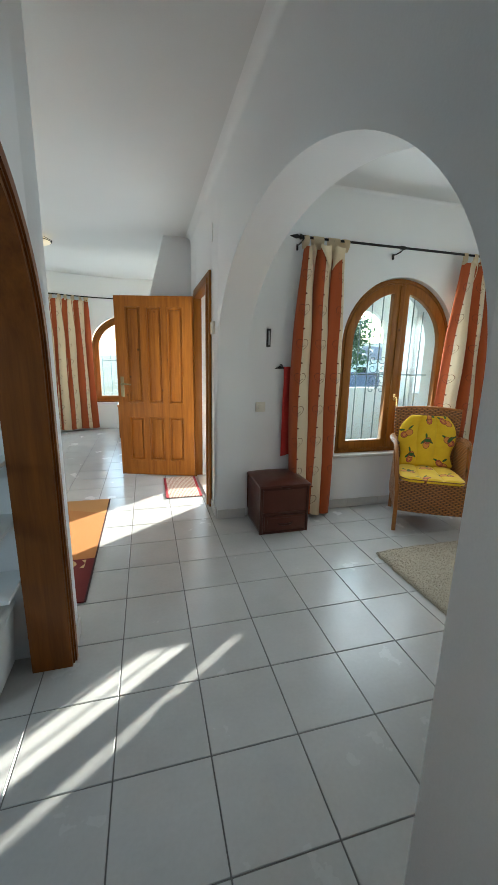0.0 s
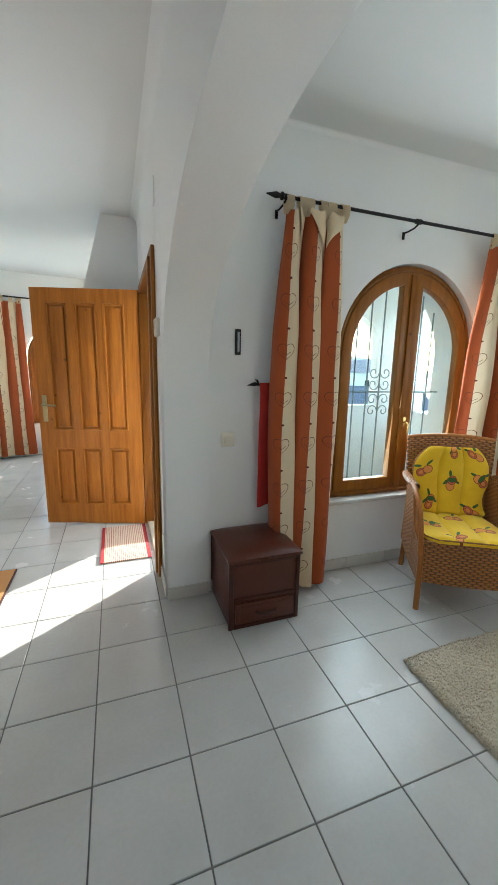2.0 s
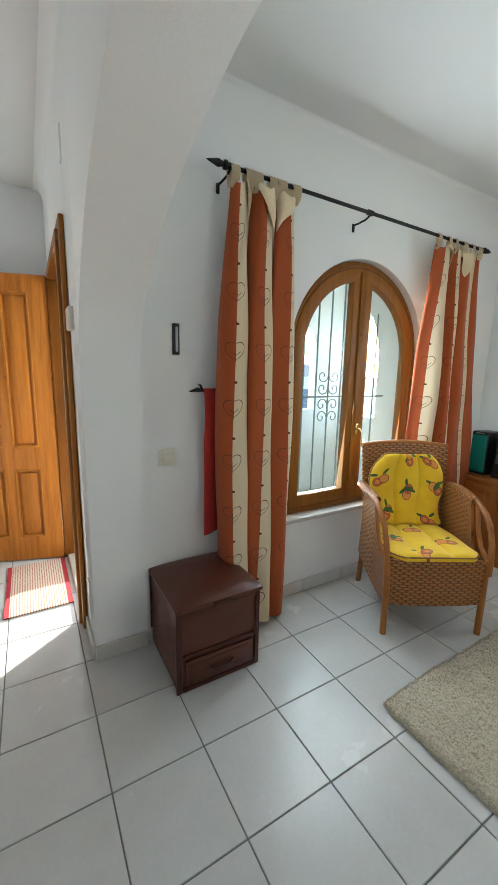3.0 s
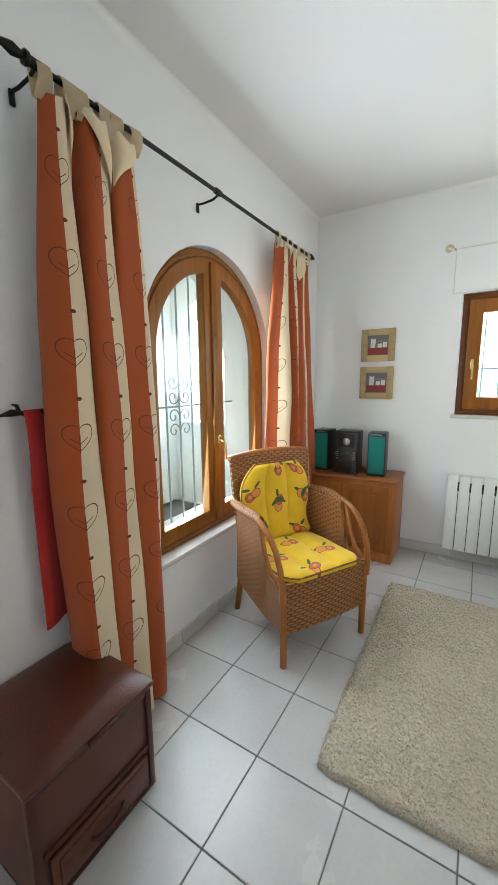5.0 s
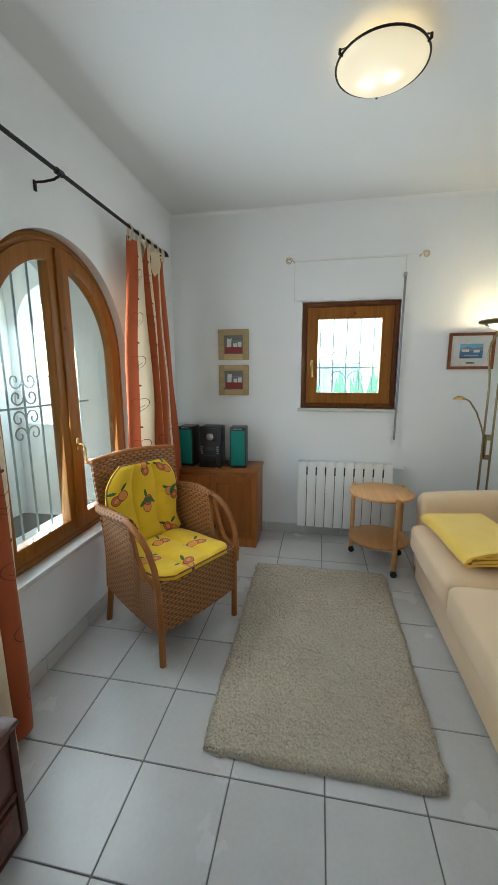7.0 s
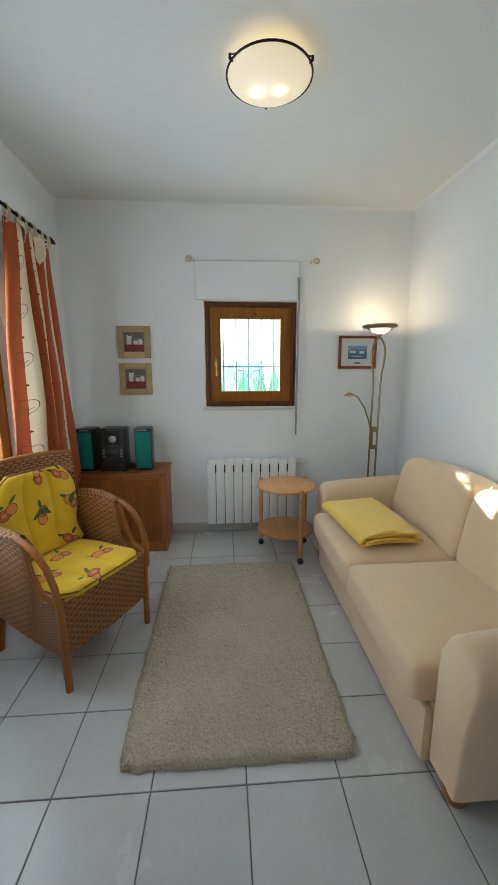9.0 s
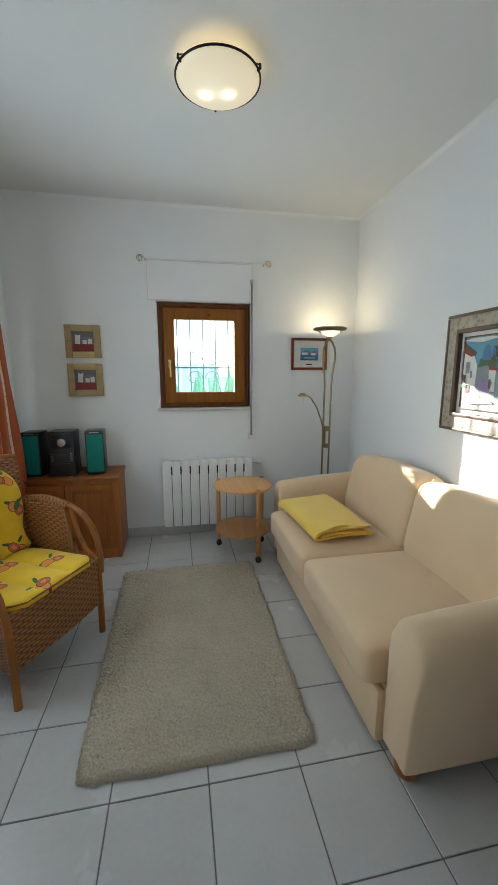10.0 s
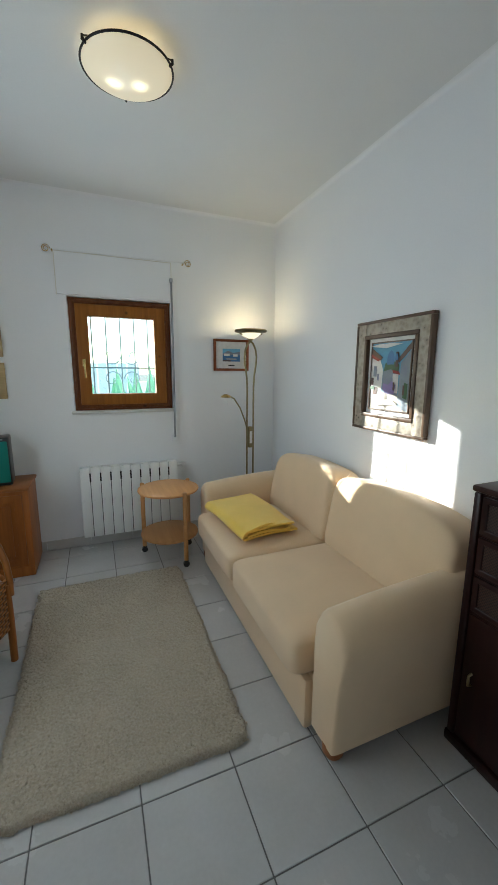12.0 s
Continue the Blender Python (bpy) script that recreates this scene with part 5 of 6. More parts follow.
lathe(bm, [(0.022, 1.748), (0.04, 1.757), (0.076, 1.781), (0.087, 1.792), (0.085, 1.81), (0.0, 1.80)], seg=40)
part("glass_bowl", bm, TORCH, fl, "lit frosted glass bowl", smooth=50)
bm = bmesh.new()
tube(bm, [(0, 0.03, 0.97), (-0.02, 0.06, 1.05), (-0.04, 0.11, 1.16), (-0.05, 0.17, 1.245), (-0.05, 0.215, 1.27)], 0.006, 8)
part("reading_arm", bm, ANTIQUE, fl, smooth=60)
bm = bmesh.new()
lathe(bm, [(0.0, 0.028), (0.02, 0.024), (0.045, 0.004), (0.047, 0.0), (0.04, 0.004), (0.0, 0.02)], seg=24)
bmesh.ops.transform(bm, matrix=Matrix.Translation((-0.05, 0.245, 1.258)), verts=bm.verts)
part("reading_shade", bm, BRASS, fl, "small brass reading shade", smooth=50)
bm = bmesh.new()
tube(bm, [(-0.05, 0.235, 1.26), (-0.055, 0.23, 1.19)], 0.003, 6)
part("tilt_rod", bm, WHITEPL, fl, smooth=40)
torch = new("torchiere_bulb", bpy.data.lights.new("torchiere_bulb", "POINT"))
torch.data.energy, torch.data.color, torch.data.shadow_soft_size = 0.65, (1.0, 0.80, 0.50), 0.03
torch.location = (4.03, 1.17, 1.845)

# ---- soft shapes ----
def pillow(bm, a, b, c, e1=0.45, e2=0.3, nu=40, nv=20, m=None, crown=0.0):
    """A superellipsoid: half sizes a, b, c; small exponents make it boxy."""
    def sg(v, e):
        return math.copysign(abs(v) ** e, v)
    rows = []
    for j in range(nv + 1):
        ph = -math.pi / 2 + math.pi * j / nv
        ring = []
        for i in range(nu):
            th = 2 * math.pi * i / nu
            x, y, z = a * sg(math.cos(ph), e1) * sg(math.cos(th), e2), b * sg(math.cos(ph), e1) * sg(math.sin(th), e2), c * sg(math.sin(ph), e1)
            if z > 0 and crown:
                z += crown * max(0, 1 - (x / a) ** 2) * max(0, 1 - (y / b) ** 2)
            p = Vector((x, y, z))
            ring.append(bm.verts.new(m @ p if m is not None else p))
        rows.append(ring)
    for r, s in zip(rows, rows[1:]):
        for i in range(nu):
            bm.faces.new((r[i], r[(i + 1) % nu], s[(i + 1) % nu], s[i]))
    bmesh.ops.remove_doubles(bm, verts=bm.verts, dist=1e-5)
    return bm


# ---- sofa ----
sofa = thing("sofa", "beige two-seat sofa bed with rolled arms against the wall", "sofa")
part("base", boxes((2.04, 3.58, 0.90, 1.70, 0.045, 0.27), bevel=0.02), SOFA, sofa, smooth=40)
part("front_panel", boxes((2.055, 3.565, 1.69, 1.735, 0.02, 0.25), bevel=0.014), SOFA, sofa, smooth=40)
for x0, x1 in ((2.06, 2.80), (2.80, 3.565)):
    bm = bmesh.new()
    pillow(bm, (x1 - x0) / 2 - 0.001, 0.345, 0.095, 0.30, 0.13, 72, 26, Matrix.Translation(((x0 + x1) / 2, 1.45, 0.345)), 0.02)
    part("seat_cushion", bm, SOFA, sofa, smooth=70)


def back_cushion(x0, x1, round_right):
    bm = bmesh.new()
    cx, a = (x0 + x1) / 2, (x1 - x0) / 2
    pillow(bm, a, 0.13, 0.252, 0.34, 0.20, 72, 36, Matrix.Translation((cx, 1.035, 0.60)) @ Matrix.Rotation(radians(11), 4, "X"), 0.0)
    for v in bm.verts:
        q = (v.co.x - cx) / a
        top = max(0, (v.co.z - 0.60) / 0.27)
        v.co.z += 0.015 * (1 - q * q) * top
        v.co.z -= 0.05 * top * max(0, q * round_right) ** 3
    return bm


part("back_cushion", back_cushion(1.93, 2.802, -1), SOFA, sofa, smooth=70)
part("back_cushion", back_cushion(2.798, 3.60, 1), SOFA, sofa, smooth=70)
part("back_frame", boxes((2.0, 3.64, 0.845, 0.96, 0.06, 0.74), bevel=0.05), SOFA, sofa, smooth=50)


def sofa_arm(x_in, s):
    """s: +1 for an arm whose outside looks to +x."""
    prof = [(0.0, 0.058), (0.0, 0.30), (0.0, 0.46), (0.008, 0.545), (0.035, 0.60), (0.08, 0.632), (0.13, 0.63), (0.175, 0.60), (0.20, 0.545), (0.198, 0.48), (0.182, 0.40), (0.168, 0.28), (0.16, 0.14), (0.158, 0.058)]
    loops = []
    for y, dz, shrink in ((0.86, 0.035, 0.10), (0.865, 0.036, 0.03), (0.885, 0.036, 0.0), (1.1, 0.03, 0), (1.3, 0.02, 0), (1.5, 0.006, 0), (1.62, -0.008, 0), (1.672, -0.014, 0.0), (1.695, -0.02, 0.025), (1.706, -0.028, 0.07), (1.710, -0.036, 0.14)):
        loop = []
        for dx, z in prof:
            zz = z + dz * max(0, (z - 0.2) / 0.43)
            cx, cz = 0.09, 0.33
            loop.append((x_in + s * (cx + (dx - cx) * (1 - shrink)), y, cz + (zz - cz) * (1 - shrink * 0.6) if zz > 0.1 else zz))
        loops.append(loop)
    bm = bmesh.new()
    loft(bm, loops)
    return bm


part("arm", sofa_arm(2.05, -1), SOFA, sofa, smooth=60)
part("arm", sofa_arm(3.57, 1), SOFA, sofa, smooth=60)
for x, y in ((1.945, 1.668), (3.665, 1.668), (1.95, 0.92), (3.66, 0.92)):
    bm = bmesh.new()
    lathe(bm, [(0, 0), (0.03, 0), (0.042, 0.02), (0.045, 0.062), (0, 0.062)], (x, y, 0), 20)
    part("foot", bm, CABINETWOOD, sofa, "turned brown wooden foot", smooth=50)
for x in (2.80,):
    bm = bmesh.new()
    tube(bm, [(x, 1.15, 0.46), (x, 1.12, 0.6), (x, 1.05, 0.78), (x, 1.00, 0.84)], 0.006, 6)
    part("seam", bm, SOFA, sofa, smooth=60)

# folded blanket on the far seat
bl = thing("blanket", "folded soft yellow blanket lying on the sofa seat", "blanket", pose(3.22, 1.53, 0.462, 0, 0, 7))


def blanket_section(q):
    """One point of the folded cloth, q from the inner end to the outer end, as (across, up)."""
    path = []
    for a, b, z in ((0.150, -0.160, 0.028), (-0.160, 0.146, 0.043), (0.146, -0.166, 0.058)):
        path += [(a + (b - a) * k / 14, z) for k in range(15)]
    path += [(-0.182, 0.060), (-0.188, 0.068), (-0.182, 0.075)]
    path += [(-0.17 + 0.33 * k / 16, 0.0765 + 0.004 * math.sin(k / 16 * 3.1)) for k in range(17)]
    path += [(0.178, 0.070), (0.190, 0.055), (0.194, 0.038), (0.188, 0.022), (0.174, 0.013)]
    path += [(0.16 - 0.365 * k / 16, 0.0125) for k in range(17)]
    p = q * (len(path) - 1)
    k = min(int(p), len(path) - 2)
    w = p - k
    return (lerp(path[k][0], path[k + 1][0], w), lerp(path[k][1], path[k + 1][1], w))


def blanket_f(u, v):
    y, z = blanket_section(v)
    x = -0.32 + 0.58 * u
    end = (1 - u) ** 3
    z = z * (1 - 0.16 * end * max(0, y / 0.19)) + z * 0.10 * math.sin(3.2 * u + 7 * y)
    return (x + 0.012 * math.sin(23 * v) * (1 - 2 * u), y + 0.010 * math.sin(5 * u + 1), z * 1.06 + 0.003 + 0.008 * math.sin(9 * u + 30 * v) * (1 - u) ** 2 * (z > 0.03))


part("cloth", sheet(26, 150, blanket_f, 0.013), BLANKETM, bl, smooth=70)

# ---- storage stool ----
ot = thing("storage_stool", "brown leatherette storage stool with one drawer", "storage stool", pose(1.35, 3.325, 0))
part("body", boxes((0.004, 0.416, 0.008, 0.42, 0.012, 0.395), bevel=0.006), LEATHER, ot, smooth=40)
for s in ((0.0, 0.024, 0.0, 0.012, 0.0, 0.40), (0.396, 0.42, 0.0, 0.012, 0.0, 0.40)):
    part("edge_rail", boxes(s, bevel=0.005), LEATHER_DARK, ot, smooth=40)
for s in ((0.024, 0.396, 0.0, 0.012, 0.375, 0.40), (0.024, 0.396, 0.0, 0.012, 0.165, 0.185), (0.024, 0.396, 0.0, 0.012, 0.0, 0.022)):
    part("cross_rail", boxes(s, bevel=0.005), LEATHER_DARK, ot, smooth=40)
for y0, y1 in ((0.0, 0.02), (0.405, 0.425)):
    part("side_edge", boxes((-0.004, 0.006, y0, y1, 0.0, 0.40), bevel=0.003), LEATHER_DARK, ot, smooth=40)
dr = part("drawer", boxes((0.036, 0.384, -0.006, 0.01, 0.032, 0.156), bevel=0.005), LEATHER, ot, smooth=40)
part("drawer_field", boxes((0.058, 0.362, -0.010, -0.004, 0.05, 0.138), bevel=0.004), LEATHER, dr, smooth=40)
bm = bmesh.new()
pts = [(0.15, -0.012, 0.095), (0.165, -0.026, 0.092), (0.21, -0.031, 0.087), (0.255, -0.026, 0.092), (0.27, -0.012, 0.095)]
tube(bm, pts, [0.007, 0.009, 0.010, 0.009, 0.007], 8)
part("pull", bm, LEATHER_DARK, dr, smooth=60)


def lid_f(u, v):
    x, y = -0.008 + 0.436 * u, -0.008 + 0.436 * v
    q = max(0, 1 - (2 * u - 1) ** 4) * max(0, 1 - (2 * v - 1) ** 4)
    return (x, y, 0.418 + 0.034 * q)


bm = sheet(24, 24, lid_f)
bmesh.ops.recalc_face_normals(bm, faces=bm.faces)
r = bmesh.ops.extrude_face_region(bm, geom=list(bm.faces))
for v in r["geom"]:
    if isinstance(v, bmesh.types.BMVert):
        v.co.z = 0.400
rim = [e for e in bm.edges if len(e.link_faces) == 2 and e.calc_face_angle(0) > radians(50)]
bmesh.ops.bevel(bm, geom=rim, offset=0.006, segments=2, profile=0.5, affect="EDGES")
lid = part("lid", bm, LEATHER, ot, "padded leatherette lid", smooth=60)
part("lid_tab", boxes((0.17, 0.27, -0.018, -0.004, 0.392, 0.412), bevel=0.005), LEATHER_DARK, lid, smooth=40)

# ---- wicker armchair ----
def wicker_material():
    """Woven cane: over-and-under strands in metres of the surface."""
    m, nt, b = node_mat("woven_cane")
    uv = nt.nodes.new("ShaderNodeTexCoord").outputs["UV"]
    sep = nt.nodes.new("ShaderNodeSeparateXYZ")
    link(nt, uv, sep.inputs[0])
    u = math_node(nt, "DIVIDE", sep.outputs[0], 0.023)
    v = math_node(nt, "DIVIDE", sep.outputs[1], 0.0150)
    row = math_node(nt, "FLOOR", v)
    odd = math_node(nt, "MODULO", row, 2.0)
    fu = math_node(nt, "FRACT", math_node(nt, "ADD", math_node(nt, "MULTIPLY", u, 0.5), math_node(nt, "MULTIPLY", odd, 0.5)))
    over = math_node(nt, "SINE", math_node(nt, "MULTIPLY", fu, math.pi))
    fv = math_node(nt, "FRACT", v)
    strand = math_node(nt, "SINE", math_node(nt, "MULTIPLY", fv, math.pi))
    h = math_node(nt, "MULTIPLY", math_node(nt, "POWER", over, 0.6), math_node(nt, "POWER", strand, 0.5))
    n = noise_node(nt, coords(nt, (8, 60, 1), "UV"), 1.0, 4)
    # Colour follows the weave height: crevice shade between strands is painted in, plus noise.
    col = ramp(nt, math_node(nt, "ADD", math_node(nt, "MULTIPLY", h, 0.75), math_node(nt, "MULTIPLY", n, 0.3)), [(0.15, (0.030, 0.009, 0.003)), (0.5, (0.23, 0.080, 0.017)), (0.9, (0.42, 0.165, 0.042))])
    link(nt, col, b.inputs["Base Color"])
    b.inputs["Roughness"].default_value, b.inputs["Coat Weight"].default_value = 0.42, 0.1
    bump_node(nt, h, 1.0, 0.006, b)
    return m


WICKER = wicker_material()
RATTAN = wood("bent_rattan", (0.21, 0.070, 0.016), (0.38, 0.140, 0.034), "z", rough=0.34, knots=False)
chair = thing("wicker_armchair", "brown woven cane armchair with bent rattan arms", "armchair", pose(2.867, 3.28, 0, 0, 0, -29.4))


def smoothstep(q):
    q = max(0, min(1, q))
    return q * q * (3 - 2 * q)


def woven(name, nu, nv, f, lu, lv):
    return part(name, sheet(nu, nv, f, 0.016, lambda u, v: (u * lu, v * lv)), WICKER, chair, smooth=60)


woven("front_panel", 16, 8, lambda u, v: (lerp(-0.278, 0.278, u), -0.278 - 0.02 * math.sin(math.pi * u), lerp(0.185, 0.447, v)), 0.56, 0.26)


def side_f(s):
    def f(u, v):
        y = lerp(-0.278, 0.215, u)
        low = 0.175 + 0.085 * u
        top = lerp(0.43, 0.72, smoothstep((u - 0.26) / 0.16)) if u > 0.26 else 0.43
        z = lerp(low, top, v)
        x = s * (0.278 + 0.012 * math.sin(math.pi * u) - 0.02 * u * v + 0.012 * max(0, z - 0.45))
        return (x, y + 0.10 * max(0, z - 0.43) * u, z)
    return f


woven("side_panel", 30, 16, side_f(-1), 0.50, 0.5)
woven("side_panel", 30, 16, side_f(1), 0.50, 0.5)


def back_f(u, v):
    z = lerp(0.20, 0.975, v)
    w = lerp(0.245, 0.285, smoothstep(v))
    q = 2 * u - 1
    return (w * q, 0.20 + 0.075 * v + 0.035 * (1 - q * q) * (0.4 + 0.6 * v), z + 0.018 * (1 - q * q) * v)


woven("back_panel", 24, 24, back_f, 0.56, 0.8)
woven("seat_panel", 10, 10, lambda u, v: (lerp(-0.27, 0.27, u), lerp(-0.27, 0.2, v), 0.405), 0.55, 0.5)
bm = bmesh.new()
tube(bm, [back_f(k / 20, 1.0) for k in range(21)], 0.017, 10)
part("top_rail", bm, RATTAN, chair, smooth=60)
for s in (-1, 1):
    def arm_f(u, v, s=s):
        y = lerp(0.22, -0.08, u)
        r = 0.027 * (0.75 + 0.25 * math.sin(math.pi * (0.15 + 0.8 * u)))
        a = 2 * math.pi * v
        return (s * (0.286 + 0.014 * math.sin(math.pi * u)) + r * math.cos(a), y, 0.728 + 0.01 * math.sin(math.pi * u) - 0.01 * u + r * math.sin(a))
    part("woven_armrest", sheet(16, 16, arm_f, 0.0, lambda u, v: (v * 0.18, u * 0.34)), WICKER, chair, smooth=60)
    bm = bmesh.new()
    loop = [(0.298, -0.05, 0.728), (0.298, -0.11, 0.71), (0.296, -0.18, 0.672), (0.292, -0.235, 0.61), (0.288, -0.268, 0.53), (0.284, -0.282, 0.44), (0.281, -0.282, 0.36)]
    tube(bm, [(s * x, y, z) for x, y, z in loop], 0.0155, 10)
    part("arm_bow", bm, RATTAN, chair, smooth=60)
    bm = bmesh.new()
    loop = [(0.295, -0.09, 0.70), (0.294, -0.115, 0.63), (0.292, -0.135, 0.56), (0.288, -0.18, 0.48), (0.284, -0.25, 0.44), (0.282, -0.28, 0.41)]
    tube(bm, [(s * x, y, z) for x, y, z in loop], 0.012, 10)
    part("arm_stay", bm, RATTAN, chair, smooth=60)
    bm = bmesh.new()
    tube(bm, [(s * 0.268, -0.272, 0.0), (s * 0.270, -0.274, 0.22), (s * 0.272, -0.272, 0.42)], 0.0175, 12)
    part("leg", bm, RATTAN, chair, smooth=60)
    bm = bmesh.new()
    tube(bm, [(s * 0.24, 0.285, 0.0), (s * 0.245, 0.235, 0.18), (s * 0.25, 0.205, 0.42)], 0.0175, 12)
    part("leg", bm, RATTAN, chair, smooth=60)


def cushion_material():
    """Yellow cotton printed with fruit and leaves, in metres of the cloth."""
    m, nt, b = node_mat("fruit_print_cotton")
    uv = nt.nodes.new("ShaderNodeTexCoord").outputs["UV"]
    grain = noise_node(nt, coords(nt, (1, 1, 1), "UV"), 300, 3)
    soft = noise_node(nt, coords(nt, (1, 1, 1), "UV"), 9, 3)
    col = ramp(nt, soft, [(0.3, (0.74, 0.46, 0.008)), (0.7, (0.84, 0.56, 0.02))])
    rnd = random.Random(5)

    def spot(col, cu, cv, ru, rv, ang, fill, rim):
        mp = nt.nodes.new("ShaderNodeMapping")
        mp.vector_type = "TEXTURE"
        mp.inputs["Location"].default_value = (cu, cv, 0)
        mp.inputs["Rotation"].default_value = (0, 0, ang)
        mp.inputs["Scale"].default_value = (ru, rv, 1)
        link(nt, uv, mp.inputs[0])
        ln = nt.nodes.new("ShaderNodeVectorMath")
        ln.operation = "LENGTH"
        link(nt, mp.outputs[0], ln.inputs[0])
        d = ln.outputs["Value"]
        if rim:
            col = mix_colour(nt, math_node(nt, "LESS_THAN", d, 1.0), col, rim)
        if fill:
            col = mix_colour(nt, math_node(nt, "LESS_THAN", d, 0.86), col, fill)
        return col

    brown, orange, pink, green = (0.22, 0.05, 0.02), (0.72, 0.27, 0.06), (0.55, 0.13, 0.07), (0.035, 0.13, 0.03)
    clusters = ((0.07, 0.78), (0.25, 0.70), (0.25, 0.93), (0.42, 0.90), (0.10, 0.56), (0.40, 0.50), (0.25, 0.36), (0.08, 0.24), (0.38, 0.20), (0.18, 0.06), (0.44, 0.72))
    for k, (cu, cv) in enumerate(clusters):
        a0 = rnd.uniform(0, 6.28)
        for j in range(3):
            a = a0 + j * 2.3 + 1.0
            col = spot(col, cu + 0.045 * math.cos(a), cv + 0.035 * math.sin(a) + 0.02, 0.026, 0.009, a, green, (0.02, 0.06, 0.015))
        for j in range(2):
            a = a0 + j * 2.8
            col = spot(col, cu + 0.026 * math.cos(a), cv + 0.022 * math.sin(a) - 0.012, 0.034, 0.030, a, orange if (j + k) % 2 else pink, brown)
            if (j + k) % 2 == 0:
                col = spot(col, cu + 0.026 * math.cos(a), cv + 0.022 * math.sin(a) - 0.012, 0.020, 0.016, a, orange, brown)
        if k % 3 == 1:
            col = spot(col, cu + 0.01, cv + 0.01, 0.018, 0.034, a0, green, brown)
    col = mix_colour(nt, math_node(nt, "MULTIPLY", grain, 0.12), col, (0.5, 0.35, 0.1), "MULTIPLY")
    link(nt, col, b.inputs["Base Color"])
    b.inputs["Roughness"].default_value = 0.85
    b.inputs["Sheen Weight"].default_value = 0.2
    bump_node(nt, grain, 0.25, 0.001, b)
    return m


FRUIT = cushion_material()
cush = thing("chair_cushion", "yellow padded cushion printed with fruit on the wicker armchair", "cushion", pose(2.867, 3.28, 0, 0, 0, -29.4))


def cushion_path(s):
    """Side view of the cushion's upper face: s in metres from the front edge up to the head."""
    if s < 0.46:
        return (-0.295 + s, 0.468 - 0.01 * math.sin(s / 0.46 * math.pi))
    q = (s - 0.46) / 0.49
    return (0.165 + 0.055 * q + 0.02 * math.sin(math.pi * q), 0.468 + 0.47 * q)


def cushion_f(u, v):
    s = 0.95 * v
    y, z = cushion_path(s)
    q = 2 * u - 1
    if s > 0.46:
        k = (s - 0.46) / 0.49
        half = 0.245 - 0.03 * math.sin(math.pi * min(1, k * 2.2)) * (k < 0.45) - 0.10 * max(0, (k - 0.62) / 0.38) ** 2.2
    else:
        k = s / 0.46
        half = 0.25 - 0.06 * max(0, 1 - k * 5) ** 2 - 0.035 * smoothstep((k - 0.6) / 0.4)
    puff = 0.018 * abs(math.sin(1.5 * math.pi * (q + 1))) ** 0.5 * (1 if 0 < v < 1 else 0)
    tuck = -0.012 * math.exp(-((s - 0.46) / 0.02) ** 2)
    e = puff + tuck
    if s > 0.46:
        return (half * q, y - e - 0.012, z)
    return (half * q, y, z + e)


def cushion_back(u, v):
    """Under side of the pad."""
    s = 0.95 * v
    x, y, z = cushion_f(u, v)
    y0, z0 = cushion_path(s)
    k = smoothstep((s - 0.40) / 0.12)
    return (x * 0.985, lerp(y0, y0 + 0.012, k), lerp(z0 - 0.022, z0 - 0.004, k))


part("pad", slab(36, 60, cushion_f, cushion_back, lambda u, v: (u * 0.5, v * 0.95)), FRUIT, cush, smooth=60)
PIPING = surface("brown_piping", (0.22, 0.09, 0.03), 0.8, 0.1, 20, 200, 0.1, 0.001)
bm = bmesh.new()
edge = [cushion_f(0, k / 30) for k in range(31)] + [cushion_f(k / 12, 1) for k in range(1, 13)] + [cushion_f(1, 1 - k / 30) for k in range(1, 31)] + [cushion_f(1 - k / 12, 0) for k in range(1, 12)]
tube(bm, edge, 0.0045, 6, closed=True)
part("piping", bm, PIPING, cush, smooth=60)

# ---- rugs ----
def shag_material():
    m, nt, b = node_mat("beige_shag")
    v = coords(nt)
    big, mid, fine = noise_node(nt, v, 4, 3), noise_node(nt, v, 105, 4), noise_node(nt, v, 420, 3)
    f = math_node(nt, "ADD", math_node(nt, "MULTIPLY", mid, 0.5), math_node(nt, "ADD", math_node(nt, "MULTIPLY", fine, 0.35), math_node(nt, "MULTIPLY", big, 0.25)))
    link(nt, ramp(nt, f, [(0.36, (0.36, 0.30, 0.215)), (0.55, (0.52, 0.445, 0.33)), (0.74, (0.64, 0.56, 0.43))]), b.inputs["Base Color"])
    b.inputs["Roughness"].default_value, b.inputs["Sheen Weight"].default_value = 1.0, 0.3
    bump_node(nt, f, 0.7, 0.006, b)
    return m


rug = thing("shag_rug", "beige shaggy wool rug on the tiles", "rug")
RX0, RX1, RYA, RYB = 2.105, 3.60, 1.935, 2.865


